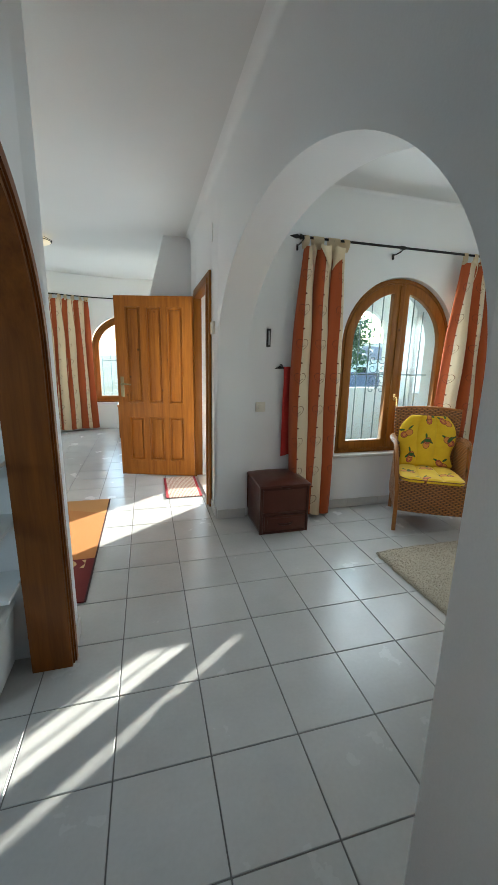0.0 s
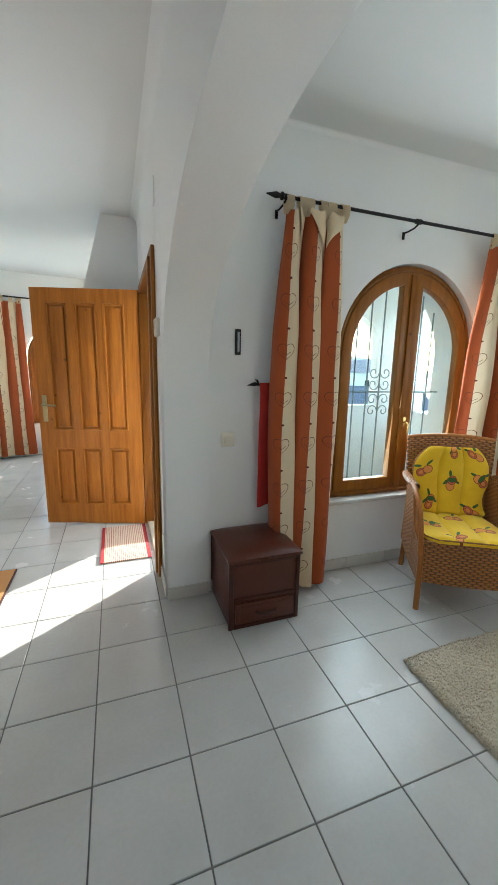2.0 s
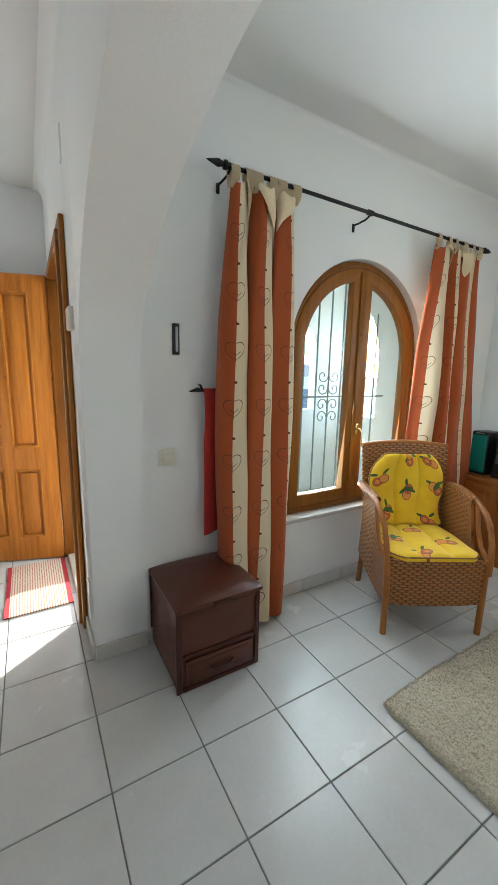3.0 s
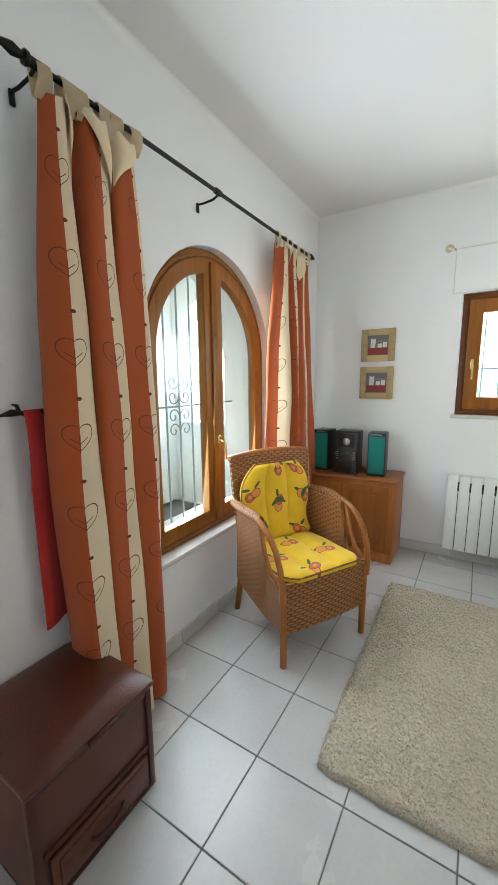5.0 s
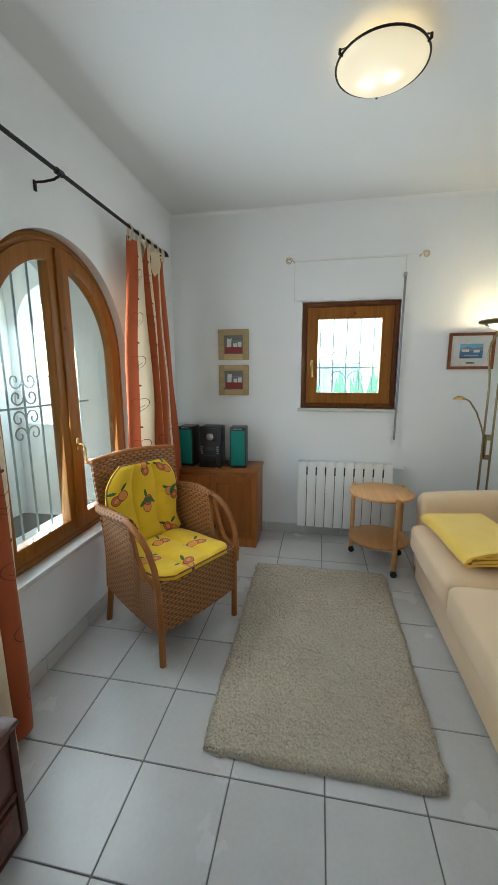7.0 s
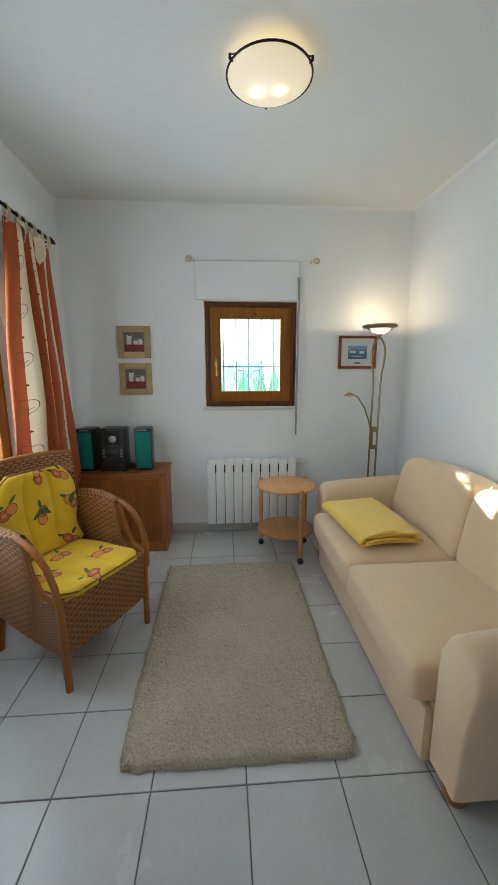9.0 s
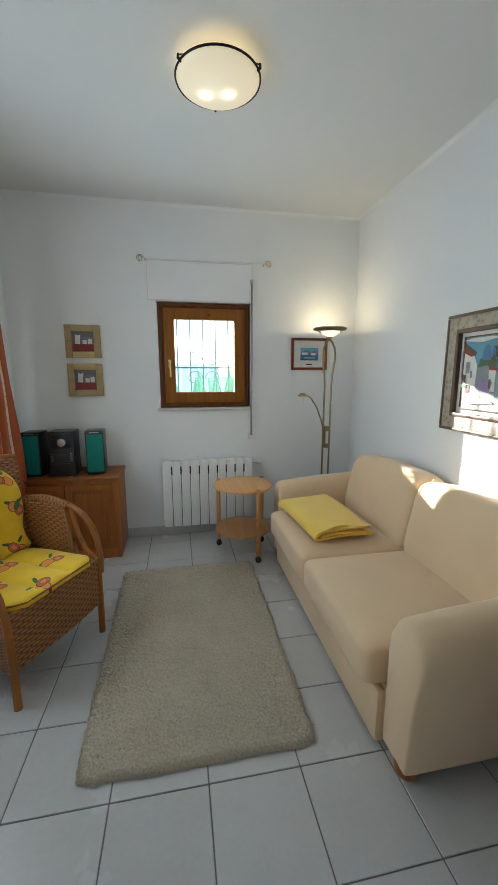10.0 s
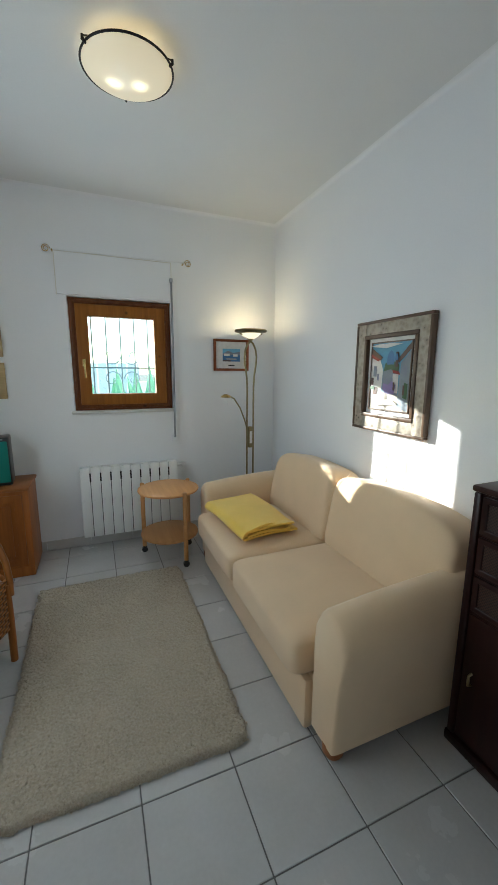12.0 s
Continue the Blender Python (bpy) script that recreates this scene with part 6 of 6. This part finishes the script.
def shag(u, v):
    x, y = lerp(RX0, RX1, u), lerp(RYA, RYB, v)
    n = noise.noise(Vector((x * 95, y * 95, 0)))
    n1 = noise.noise(Vector((x * 42, y * 46, 5)))
    n2 = noise.noise(Vector((x * 16, y * 20, 7)))
    n3 = noise.noise(Vector((x * 4.5, y * 4.5, 3)))
    edge = min(u, 1 - u, v * 0.62, (1 - v) * 0.62)
    h = 0.018 * min(1, edge * 45) ** 0.5
    wob = 0.009 * noise.noise(Vector((x * 24, y * 24, 11))) + 0.005 * noise.noise(Vector((x * 70, y * 70, 2)))
    corner = 0.012 * max(0, abs(2 * u - 1) - 0.9) * 10 * max(0, abs(2 * v - 1) - 0.85) * 6
    x += wob - math.copysign(corner, u - 0.5)
    y += wob + 0.006 * n3 - math.copysign(corner, v - 0.5) + 0.03 * (u - 0.5) * (v - 0.5)
    return (x, y, 0.003 + h + (0.0042 * n + 0.0030 * n1 + 0.0030 * n2 + 0.003 * n3) * (1 if edge > 0.004 else 0))


SHAG = shag_material()
part("wool_surface", sheet(440, 270, shag), SHAG, rug, smooth=80)
rnd = random.Random(41)
verts, faces = [], []
for k in range(26000):
    u, v = rnd.random(), rnd.random()
    if k < 5000:
        e = rnd.random() * 0.012
        u, v = ((e, v), (1 - e, v), (u, e * 1.6), (u, 1 - e * 1.6))[k % 4]
    p = Vector(shag(u, v))
    a = rnd.uniform(0, 6.283)
    lean = Vector((math.cos(a), math.sin(a), 0)) * rnd.uniform(0.003, 0.009) + Vector((-0.003, 0.001, 0))
    side = Vector((-math.sin(a), math.cos(a), 0)) * rnd.uniform(0.0012, 0.0024)
    base = p - Vector((0, 0, 0.004))
    mid = p + lean * 0.5 + Vector((0, 0, rnd.uniform(0.002, 0.005)))
    tip = p + lean + Vector((0, 0, rnd.uniform(0.0, 0.006)))
    n = len(verts)
    verts += [base - side, base + side, mid + side, mid - side, tip]
    faces += [(n, n + 1, n + 2, n + 3), (n + 3, n + 2, n + 4)]
pile = bpy.data.meshes.new("wool_nap")
pile.from_pydata([tuple(p) for p in verts], [], faces)
pile.materials.append(SHAG)
pile_ob = tagged(new("wool_nap", pile), kind="stuff")
pile_ob.parent = rug


def rug_blocks_material():
    """Orange, cream and red areas with a few wavy marks."""
    m, nt, b = node_mat("orange_block_rug")
    uv = nt.nodes.new("ShaderNodeTexCoord").outputs["UV"]
    sep = nt.nodes.new("ShaderNodeSeparateXYZ")
    link(nt, uv, sep.inputs[0])
    u, v = sep.outputs[0], sep.outputs[1]
    n = noise_node(nt, coords(nt, (1, 1, 1), "UV"), 160, 3)
    orange, cream, red, deep = (0.50, 0.20, 0.05), (0.62, 0.44, 0.22), (0.24, 0.022, 0.014), (0.17, 0.012, 0.010)
    col = ramp(nt, v, [(0.0, deep), (0.30, orange), (0.52, orange)], "CONSTANT")
    left = math_node(nt, "LESS_THAN", math_node(nt, "ADD", u, math_node(nt, "MULTIPLY", v, -0.35)), 0.18)
    col = mix_colour(nt, left, col, red)
    top = math_node(nt, "GREATER_THAN", math_node(nt, "ADD", v, math_node(nt, "MULTIPLY", u, 0.30)), 1.08)
    col = mix_colour(nt, top, col, (0.52, 0.25, 0.08))
    far_red = math_node(nt, "MULTIPLY", math_node(nt, "LESS_THAN", u, 0.67), math_node(nt, "GREATER_THAN", v, 0.60))
    col = mix_colour(nt, far_red, col, red)
    wu = math_node(nt, "FRACT", math_node(nt, "MULTIPLY", math_node(nt, "ADD", u, math_node(nt, "MULTIPLY", math_node(nt, "SINE", math_node(nt, "MULTIPLY", v, 90.0)), 0.010)), 16.0))
    band = math_node(nt, "MULTIPLY", math_node(nt, "LESS_THAN", math_node(nt, "ABSOLUTE", math_node(nt, "SUBTRACT", v, 0.26)), 0.032), math_node(nt, "LESS_THAN", math_node(nt, "ABSOLUTE", math_node(nt, "SUBTRACT", u, 0.86)), 0.09))
    band_far = math_node(nt, "MULTIPLY", math_node(nt, "LESS_THAN", math_node(nt, "ABSOLUTE", math_node(nt, "SUBTRACT", v, 0.80)), 0.03), math_node(nt, "LESS_THAN", math_node(nt, "ABSOLUTE", math_node(nt, "SUBTRACT", u, 0.52)), 0.07))
    band = math_node(nt, "MAXIMUM", band, band_far)
    mark = math_node(nt, "MULTIPLY", band, math_node(nt, "LESS_THAN", wu, 0.35))
    col = mix_colour(nt, mark, col, cream)
    edge = math_node(nt, "GREATER_THAN", math_node(nt, "ABSOLUTE", math_node(nt, "SUBTRACT", u, 0.5)), 0.492)
    col = mix_colour(nt, edge, col, (0.05, 0.012, 0.01))
    col = mix_colour(nt, math_node(nt, "MULTIPLY", n, 0.3), col, (0.5, 0.4, 0.3), "MULTIPLY")
    link(nt, col, b.inputs["Base Color"])
    b.inputs["Roughness"].default_value = 0.95
    bump_node(nt, n, 0.5, 0.004, b)
    return m


hall_rug = thing("hall_rug", "orange and dark red block-pattern rug in the hall", "rug")
part("woven_surface", sheet(40, 50, lambda u, v: (lerp(-1.15, 0.115, u), lerp(2.72, 4.37, v), 0.012 + 0.001 * noise.noise(Vector((u * 20, v * 26, 0)))), 0.009), rug_blocks_material(), hall_rug, smooth=60)


def mat_material():
    m, nt, b = node_mat("striped_doormat")
    uv = nt.nodes.new("ShaderNodeTexCoord").outputs["UV"]
    sep = nt.nodes.new("ShaderNodeSeparateXYZ")
    link(nt, uv, sep.inputs[0])
    u, v = sep.outputs[0], sep.outputs[1]
    s = math_node(nt, "FRACT", math_node(nt, "MULTIPLY", u, 25.0))
    k = math_node(nt, "FRACT", math_node(nt, "MULTIPLY", v, 34.0))
    weave = math_node(nt, "MULTIPLY", math_node(nt, "LESS_THAN", s, 0.45), math_node(nt, "LESS_THAN", k, 0.75))
    col = mix_colour(nt, weave, (0.54, 0.42, 0.33), (0.30, 0.11, 0.075))
    ends = math_node(nt, "GREATER_THAN", math_node(nt, "ABSOLUTE", math_node(nt, "SUBTRACT", u, 0.5)), 0.43)
    col = mix_colour(nt, ends, col, (0.30, 0.012, 0.02))
    link(nt, col, b.inputs["Base Color"])
    b.inputs["Roughness"].default_value = 0.95
    bump_node(nt, noise_node(nt, coords(nt, (1, 1, 1), "UV"), 200, 2), 0.5, 0.003, b)
    return m


dmat = thing("doormat", "striped red and beige cotton doormat inside the front door", "doormat")
part("weave", sheet(12, 16, lambda u, v: (lerp(0.655, 1.02, u) , lerp(4.30, 4.955, v), 0.010 + 0.001 * math.sin(9 * v)), 0.008), mat_material(), dmat, smooth=60)

# ---- round side table on castors ----
cart = thing("side_table", "round two-tier beech side table on castors", "side table", pose(3.80, 1.955, 0))
for z, r, nm in ((0.555, 0.235, "tabletop"), (0.195, 0.225, "shelf")):
    bm = bmesh.new()
    lathe(bm, [(0, z), (r - 0.012, z), (r - 0.002, z + 0.006), (r, z + 0.012), (r - 0.003, z + 0.02), (r - 0.012, z + 0.024), (0, z + 0.024)], seg=56)
    part(nm, bm, BEECH, cart, smooth=40)
for k, a in enumerate((52, 200, 308)):
    x, y = 0.235 * math.cos(radians(a)), 0.235 * math.sin(radians(a))
    bm = bmesh.new()
    tube(bm, [(x, y, 0.055), (x, y, 0.585), (x, y, 0.59)], [0.017, 0.017, 0.013], 14)
    leg = part("leg", bm, BEECH, cart, smooth=50)
    bm = bmesh.new()
    tube(bm, [(x - 0.012, y, 0.024), (x + 0.012, y, 0.024)], 0.0235, 16)
    box(bm, x - 0.014, x + 0.014, y - 0.014, y + 0.014, 0.03, 0.058, 0.004, 1)
    part("castor", bm, BLACKPL, leg, "black plastic castor", smooth=50)

# ---- low cabinet with the music system ----
cab = thing("low_cabinet", "low brown wooden cabinet with two panelled doors in the corner", "cabinet", pose(3.86, 2.92, 0))
CW, CD, CH = 0.80, 0.39, 0.665
part("body", boxes((0.014, CD, 0.006, CW - 0.006, 0.0, CH - 0.022), bevel=0.003), CABINETWOOD, cab, smooth=40)
part("top", boxes((-0.008, CD, -0.006, CW, CH - 0.022, CH), bevel=0.006), wood("cabinet_top_wood", (0.26, 0.085, 0.02), (0.40, 0.145, 0.04), "y", knots=False), cab, smooth=40)
part("plinth", boxes((0.008, 0.02, 0.006, CW - 0.006, 0.0, 0.075), bevel=0.003), CABINETWOOD, cab, smooth=40)
for y0, y1 in ((0.045, 0.395), (0.40, 0.75)):
    bm = ring_bar([(y0, 0.09), (y0, 0.615), (y1, 0.615), (y1, 0.09)], [(y0 + 0.05, 0.14), (y0 + 0.05, 0.565), (y1 - 0.05, 0.565), (y1 - 0.05, 0.14)], 0.0, 0.014, lambda u, w, z: (w, u, z), 0.003)
    d = part("door", bm, CABINETWOOD, cab, smooth=40)
    part("door_panel", boxes((0.004, 0.015, y0 + 0.049, y1 - 0.049, 0.139, 0.566), (0.001, 0.006, y0 + 0.075, y1 - 0.075, 0.165, 0.54, 0.004)), CABINETWOOD, d, smooth=40)
for y0, y1, yaw in ((3.035, 3.165, 4), (3.485, 3.615, -6)):
    sp = thing("speaker", "small speaker with teal front cloth and black cabinet", "speaker", pose(4.03, (y0 + y1) / 2, CH, 0, 0, yaw), group="music system speakers")
    part("cabinet", boxes((-0.06, 0.10, -0.068, 0.068, 0.0, 0.345), bevel=0.008), BLACKPL, sp, smooth=40)
    part("grille", boxes((-0.072, -0.058, -0.060, 0.060, 0.022, 0.318), bevel=0.006), TEAL, sp, "teal cloth grille", smooth=40)
    bm = bmesh.new()
    tube(bm, [(-0.063, -0.035, 0.331), (-0.066, 0.0, 0.333), (-0.063, 0.035, 0.331)], 0.004, 8)
    part("badge", bm, CHROME, sp, smooth=40)
hf = thing("stereo", "black upright compact music system with disc window", "stereo", pose(4.03, 3.335, CH))
bm = bmesh.new()
loft(bm, [[(-0.085, -0.098, 0), (-0.085, 0.098, 0), (0.12, 0.09, 0), (0.12, -0.09, 0)], [(-0.075, -0.086, 0.15), (-0.075, 0.086, 0.15), (0.12, 0.085, 0.15), (0.12, -0.085, 0.15)], [(-0.05, -0.100, 0.345), (-0.05, 0.100, 0.345), (0.11, 0.09, 0.345), (0.11, -0.09, 0.345)]])
bmesh.ops.bevel(bm, geom=list(bm.edges), offset=0.006, segments=2, profile=0.5, affect="EDGES")
STEREOBLACK = surface("stereo_black_plastic", (0.02, 0.021, 0.023), 0.35, 0.1, 20, 200, 0.05, 0.001)
part("housing", bm, STEREOBLACK, hf, smooth=40)
bm = bmesh.new()
lathe(bm, [(0, 0.006), (0.024, 0.006), (0.027, 0.004), (0.030, 0.003), (0.031, 0.0)], seg=28)
bmesh.ops.transform(bm, matrix=Matrix.Translation((-0.066, 0.0, 0.262)) @ Matrix.Rotation(radians(-83), 4, "Y"), verts=bm.verts)
part("disc", bm, CHROME, hf, "silver disc behind the window", smooth=40)
part("disc_window", boxes((-0.0665, -0.055, -0.066, 0.066, 0.19, 0.33), bevel=0.004), BLACKPL, hf, smooth=40)
LCD = surface("grey_display", (0.07, 0.085, 0.085), 0.2, 0.1, 40, 200, 0.0)
part("display", boxes((-0.081, -0.07, -0.042, 0.042, 0.145, 0.178), bevel=0.002), LCD, hf, smooth=40)
part("tape_door", boxes((-0.088, -0.075, -0.06, 0.06, 0.02, 0.10), bevel=0.003), BLACKPL, hf, smooth=40)
for s in (-1, 1):
    for k in range(4):
        part("button", boxes((-0.084, -0.07, s * 0.068 - 0.008, s * 0.068 + 0.008, 0.118 + 0.018 * k, 0.126 + 0.018 * k), bevel=0.002), CHROME, hf, smooth=40)
cable = thing("speaker_cable", "thin dark cable behind the music system", "cable")
bm = bmesh.new()
tube(bm, [(4.10, 3.24, CH + 0.006), (4.06, 3.21, CH + 0.03), (4.02, 3.19, CH + 0.006), (4.06, 3.17, CH + 0.006), (4.12, 3.15, CH + 0.006)], 0.0035, 6)
part("wire", bm, BLACKPL, cable, smooth=60)
keys = thing("keys", "small bunch of keys lying on the cabinet", "keys", pose(3.92, 3.27, CH))
bm = bmesh.new()
tube(bm, [(0.014 * math.cos(a / 8 * 6.283), 0.014 * math.sin(a / 8 * 6.283), 0.003) for a in range(8)], 0.0022, 6, closed=True)
part("ring", bm, CHROME, keys, smooth=50)
part("key", boxes((-0.006, 0.006, -0.055, -0.012, 0.001, 0.004)), BRASS, keys)

# ---- dark chest with rattan drawers ----
def cane_material():
    m, nt, b = node_mat("dark_woven_rattan")
    v = coords(nt, (170, 170, 170))
    w = nt.nodes.new("ShaderNodeTexChecker")
    w.inputs["Scale"].default_value = 1.0
    link(nt, v, w.inputs["Vector"])
    n = noise_node(nt, v, 0.6, 3)
    f = math_node(nt, "ADD", math_node(nt, "MULTIPLY", w.outputs["Fac"], 0.6), math_node(nt, "MULTIPLY", n, 0.5))
    link(nt, ramp(nt, f, [(0.2, (0.010, 0.004, 0.003)), (0.9, (0.055, 0.022, 0.014))]), b.inputs["Base Color"])
    b.inputs["Roughness"].default_value = 0.4
    bump_node(nt, f, 0.8, 0.004, b)
    return m


CANE = cane_material()
chest = thing("tall_chest", "dark mahogany chest with rattan-fronted drawers and a door", "chest of drawers", pose(1.345, 0.845, 0))
part("carcass", boxes((0.0, 0.485, 0.0, 0.345, 0.03, 1.05), bevel=0.006), MAHOGANY, chest, smooth=40)
part("top", boxes((-0.004, 0.492, -0.002, 0.362, 1.05, 1.075), bevel=0.008), MAHOGANY, chest, smooth=40)
part("plinth", boxes((-0.004, 0.492, 0.0, 0.362, 0.0, 0.045), bevel=0.008), MAHOGANY, chest, smooth=40)
for x0 in (0.0, 0.455):
    part("post", boxes((x0, x0 + 0.03, 0.335, 0.358, 0.045, 1.05), bevel=0.008), MAHOGANY, chest, smooth=40)
for k in range(3):
    z0 = 0.60 + 0.15 * k
    fr = part("drawer", ring_bar([(0.034, z0), (0.034, z0 + 0.138), (0.451, z0 + 0.138), (0.451, z0)], [(0.056, z0 + 0.022), (0.056, z0 + 0.116), (0.429, z0 + 0.116), (0.429, z0 + 0.022)], 0.34, 0.356, lambda u, w, z: (u, w, z), 0.004), MAHOGANY, chest, smooth=40)
    part("rattan_front", boxes((0.055, 0.43, 0.338, 0.349, z0 + 0.021, z0 + 0.117)), CANE, fr, "woven rattan drawer front")
dd = part("door", boxes((0.034, 0.451, 0.338, 0.354, 0.06, 0.585), bevel=0.005), MAHOGANY, chest, smooth=40)
bm = bmesh.new()
tube(bm, [(0.41, 0.356, 0.36), (0.41, 0.372, 0.355), (0.41, 0.372, 0.315), (0.41, 0.356, 0.31)], 0.005, 8)
part("handle", bm, ANTIQUE, dd, smooth=50)

# ---- fireplace hood behind the front door ----
hood = thing("chimney_hood", "white plastered tapering fireplace hood in the hall corner", "chimney hood")
bm = bmesh.new()
loft(bm, [[(1.07, 5.50, 1.20), (0.40, 5.50, 1.20), (0.40, 6.30, 1.20), (1.07, 6.30, 1.20)], [(1.07, 5.50, 1.45), (0.40, 5.50, 1.45), (0.40, 6.30, 1.45), (1.07, 6.30, 1.45)], [(1.07, 5.50, H), (0.755, 5.50, H), (0.755, 6.2, H), (1.07, 6.2, H)]])
part("hood", bm, WALL, hood)
part("hearth", boxes((0.42, 1.07, 5.55, 6.25, 0.0, 1.20), bevel=0.01), WALL, hood)

# ---- living-room pieces seen past the hall ----
dc = thing("dining_chair", "cherry wood dining chair with curved back posts", "chair", pose(-0.66, 4.44, 0, 0, 0, -90))
part("seat", boxes((-0.21, 0.21, -0.21, 0.2, 0.425, 0.46), bevel=0.012), surface("dark_red_seat_cloth", (0.14, 0.014, 0.012), 0.8, 0.1, 8, 200, 0.2, 0.001), dc, "dark red upholstered seat", smooth=40)
part("seat_frame", boxes((-0.215, 0.215, -0.215, 0.205, 0.375, 0.43), bevel=0.008), CHAIRWOOD, dc, smooth=40)
for s in (-1, 1):
    bm = bmesh.new()
    tube(bm, [(s * 0.19, 0.30, 0.0), (s * 0.19, 0.235, 0.2), (s * 0.19, 0.205, 0.42), (s * 0.19, 0.225, 0.68), (s * 0.19, 0.285, 0.90), (s * 0.19, 0.31, 0.955)], [0.017, 0.019, 0.021, 0.019, 0.017, 0.016], 10)
    part("back_post", bm, CHAIRWOOD, dc, smooth=60)
    bm = bmesh.new()
    tube(bm, [(s * 0.185, -0.185, 0.0), (s * 0.185, -0.185, 0.40)], [0.014, 0.02], 10)
    part("leg", bm, CHAIRWOOD, dc, smooth=60)
    bm = bmesh.new()
    tube(bm, [(s * 0.187, -0.185, 0.20), (s * 0.19, 0.23, 0.22)], 0.01, 8)
    part("stretcher", bm, CHAIRWOOD, dc, smooth=60)
for z, y in ((0.93, 0.30), (0.66, 0.225)):
    bm = sheet(14, 4, lambda u, v: (lerp(-0.20, 0.20, u), y + 0.025 * math.sin(math.pi * u), z - 0.035 + 0.07 * v + 0.02 * math.sin(math.pi * u) * v), 0.02)
    part("back_rail", bm, CHAIRWOOD, dc, smooth=60)
stool = thing("footstool", "low teal upholstered footstool on wooden feet", "footstool", pose(-1.43, 7.10, 0, 0, 0, 20))
bm = bmesh.new()
pillow(bm, 0.30, 0.25, 0.11, 0.35, 0.25, 40, 16, Matrix.Translation((0, 0, 0.27)), 0.02)
part("pad", bm, TEALCLOTH, stool, smooth=70)
for sx in (-1, 1):
    for sy in (-1, 1):
        bm = bmesh.new()
        tube(bm, [(sx * 0.24, sy * 0.19, 0.0), (sx * 0.23, sy * 0.18, 0.18)], [0.018, 0.03], 8)
        part("leg", bm, CHAIRWOOD, stool, smooth=50)
box_cab = thing("wooden_chest", "honey wood chest by the round wall", "cabinet", pose(0.02, 7.35, 0))
part("body", boxes((0.0, 0.5, 0.0, 0.4, 0.0, 0.55), bevel=0.006), PINE, box_cab, smooth=40)
part("top", boxes((-0.015, 0.515, -0.015, 0.415, 0.55, 0.575), bevel=0.006), PINE_X, box_cab, smooth=40)
part("door", boxes((0.03, 0.47, -0.012, 0.002, 0.05, 0.50), bevel=0.006), PINE, box_cab, smooth=40)

# ---- kitchen glimpsed through the arched doorway ----
bin_ = thing("waste_bin", "white plastic bin with a swing lid in the kitchen", "bin", pose(-0.24, 2.19, 0))
bm = bmesh.new()
loft(bm, [[(-0.115, -0.12, 0.03), (0.115, -0.12, 0.03), (0.115, 0.12, 0.03), (-0.115, 0.12, 0.03)], [(-0.135, -0.14, 0.32), (0.135, -0.14, 0.32), (0.135, 0.14, 0.32), (-0.135, 0.14, 0.32)]])
bmesh.ops.bevel(bm, geom=list(bm.edges), offset=0.02, segments=3, profile=0.5, affect="EDGES")
part("body", bm, SHELFWHITE, bin_, smooth=50)
part("lid", boxes((-0.142, 0.142, -0.148, 0.148, 0.315, 0.36), bevel=0.018), SHELFWHITE, bin_, smooth=50)
part("pedal", boxes((-0.05, 0.05, -0.16, -0.10, 0.0, 0.032), bevel=0.008), BLACKPL, bin_, "black foot pedal", smooth=50)
shelf = thing("kitchen_shelf", "white kitchen shelves against the wall", "shelf")
part("side", boxes((-0.54, -0.52, 2.05, 2.355, 0.42, 1.55), bevel=0.003), SHELFWHITE, shelf)
for z in (0.45, 0.72, 0.98):
    part("board", boxes((-0.52, -0.05, 2.12, 2.355, z, z + 0.02), bevel=0.003), SHELFWHITE, shelf)
sp_ = thing("sponge", "yellow sponge on a kitchen shelf", "sponge", pose(-0.16, 2.17, 0.74))
part("block", boxes((-0.04, 0.04, -0.03, 0.03, 0, 0.06), bevel=0.008), surface("yellow_sponge", (0.55, 0.42, 0.03), 0.95, 0.15, 30, 300, 0.5, 0.002), sp_, smooth=40)

# ---- floor tiles ----
S = 0.34
bm = bmesh.new()
box(bm, -S / 2 + 0.0024, S / 2 - 0.0024, -S / 2 + 0.0024, S / 2 - 0.0024, -0.009, 0.0, 0.0018, 1)
tile_me = finish("tile", bm, TILE)
floor_ob = bpy.data.objects["floor"]
rest = []
count = 0
for i in range(-10, 13):
    for j in range(-4, 26):
        cx, cy = (i + 0.5) * S, (j + 0.5) * S
        if cx > 1.22 and (cy > 3.9 or cy < 0.7):
            continue
        if (Vector((cx, cy)) - TC).length > TR + 0.2 and cy > TC.y:
            continue
        if -0.2 < cx and -0.1 < cy < 5.6 and count < 300:
            ob = new("tile", tile_me)
            ob.location = (cx, cy, 0.0)
            ob.parent = floor_ob
            count += 1
        else:
            rest.append((cx, cy))
bm = bmesh.new()
h = S / 2 - 0.0024
for cx, cy in rest:
    a = [bm.verts.new((cx + sx * h, cy + sy * h, 0.0)) for sx, sy in ((-1, -1), (1, -1), (1, 1), (-1, 1))]
    b = [bm.verts.new((cx + sx * h, cy + sy * h, -0.009)) for sx, sy in ((-1, -1), (1, -1), (1, 1), (-1, 1))]
    bm.faces.new(a)
    for k in range(4):
        bm.faces.new((a[k], a[(k + 1) % 4], b[(k + 1) % 4], b[k]))
far = part("tiles_beyond", bm, TILE, floor_ob)
tagged(far, kind="stuff")
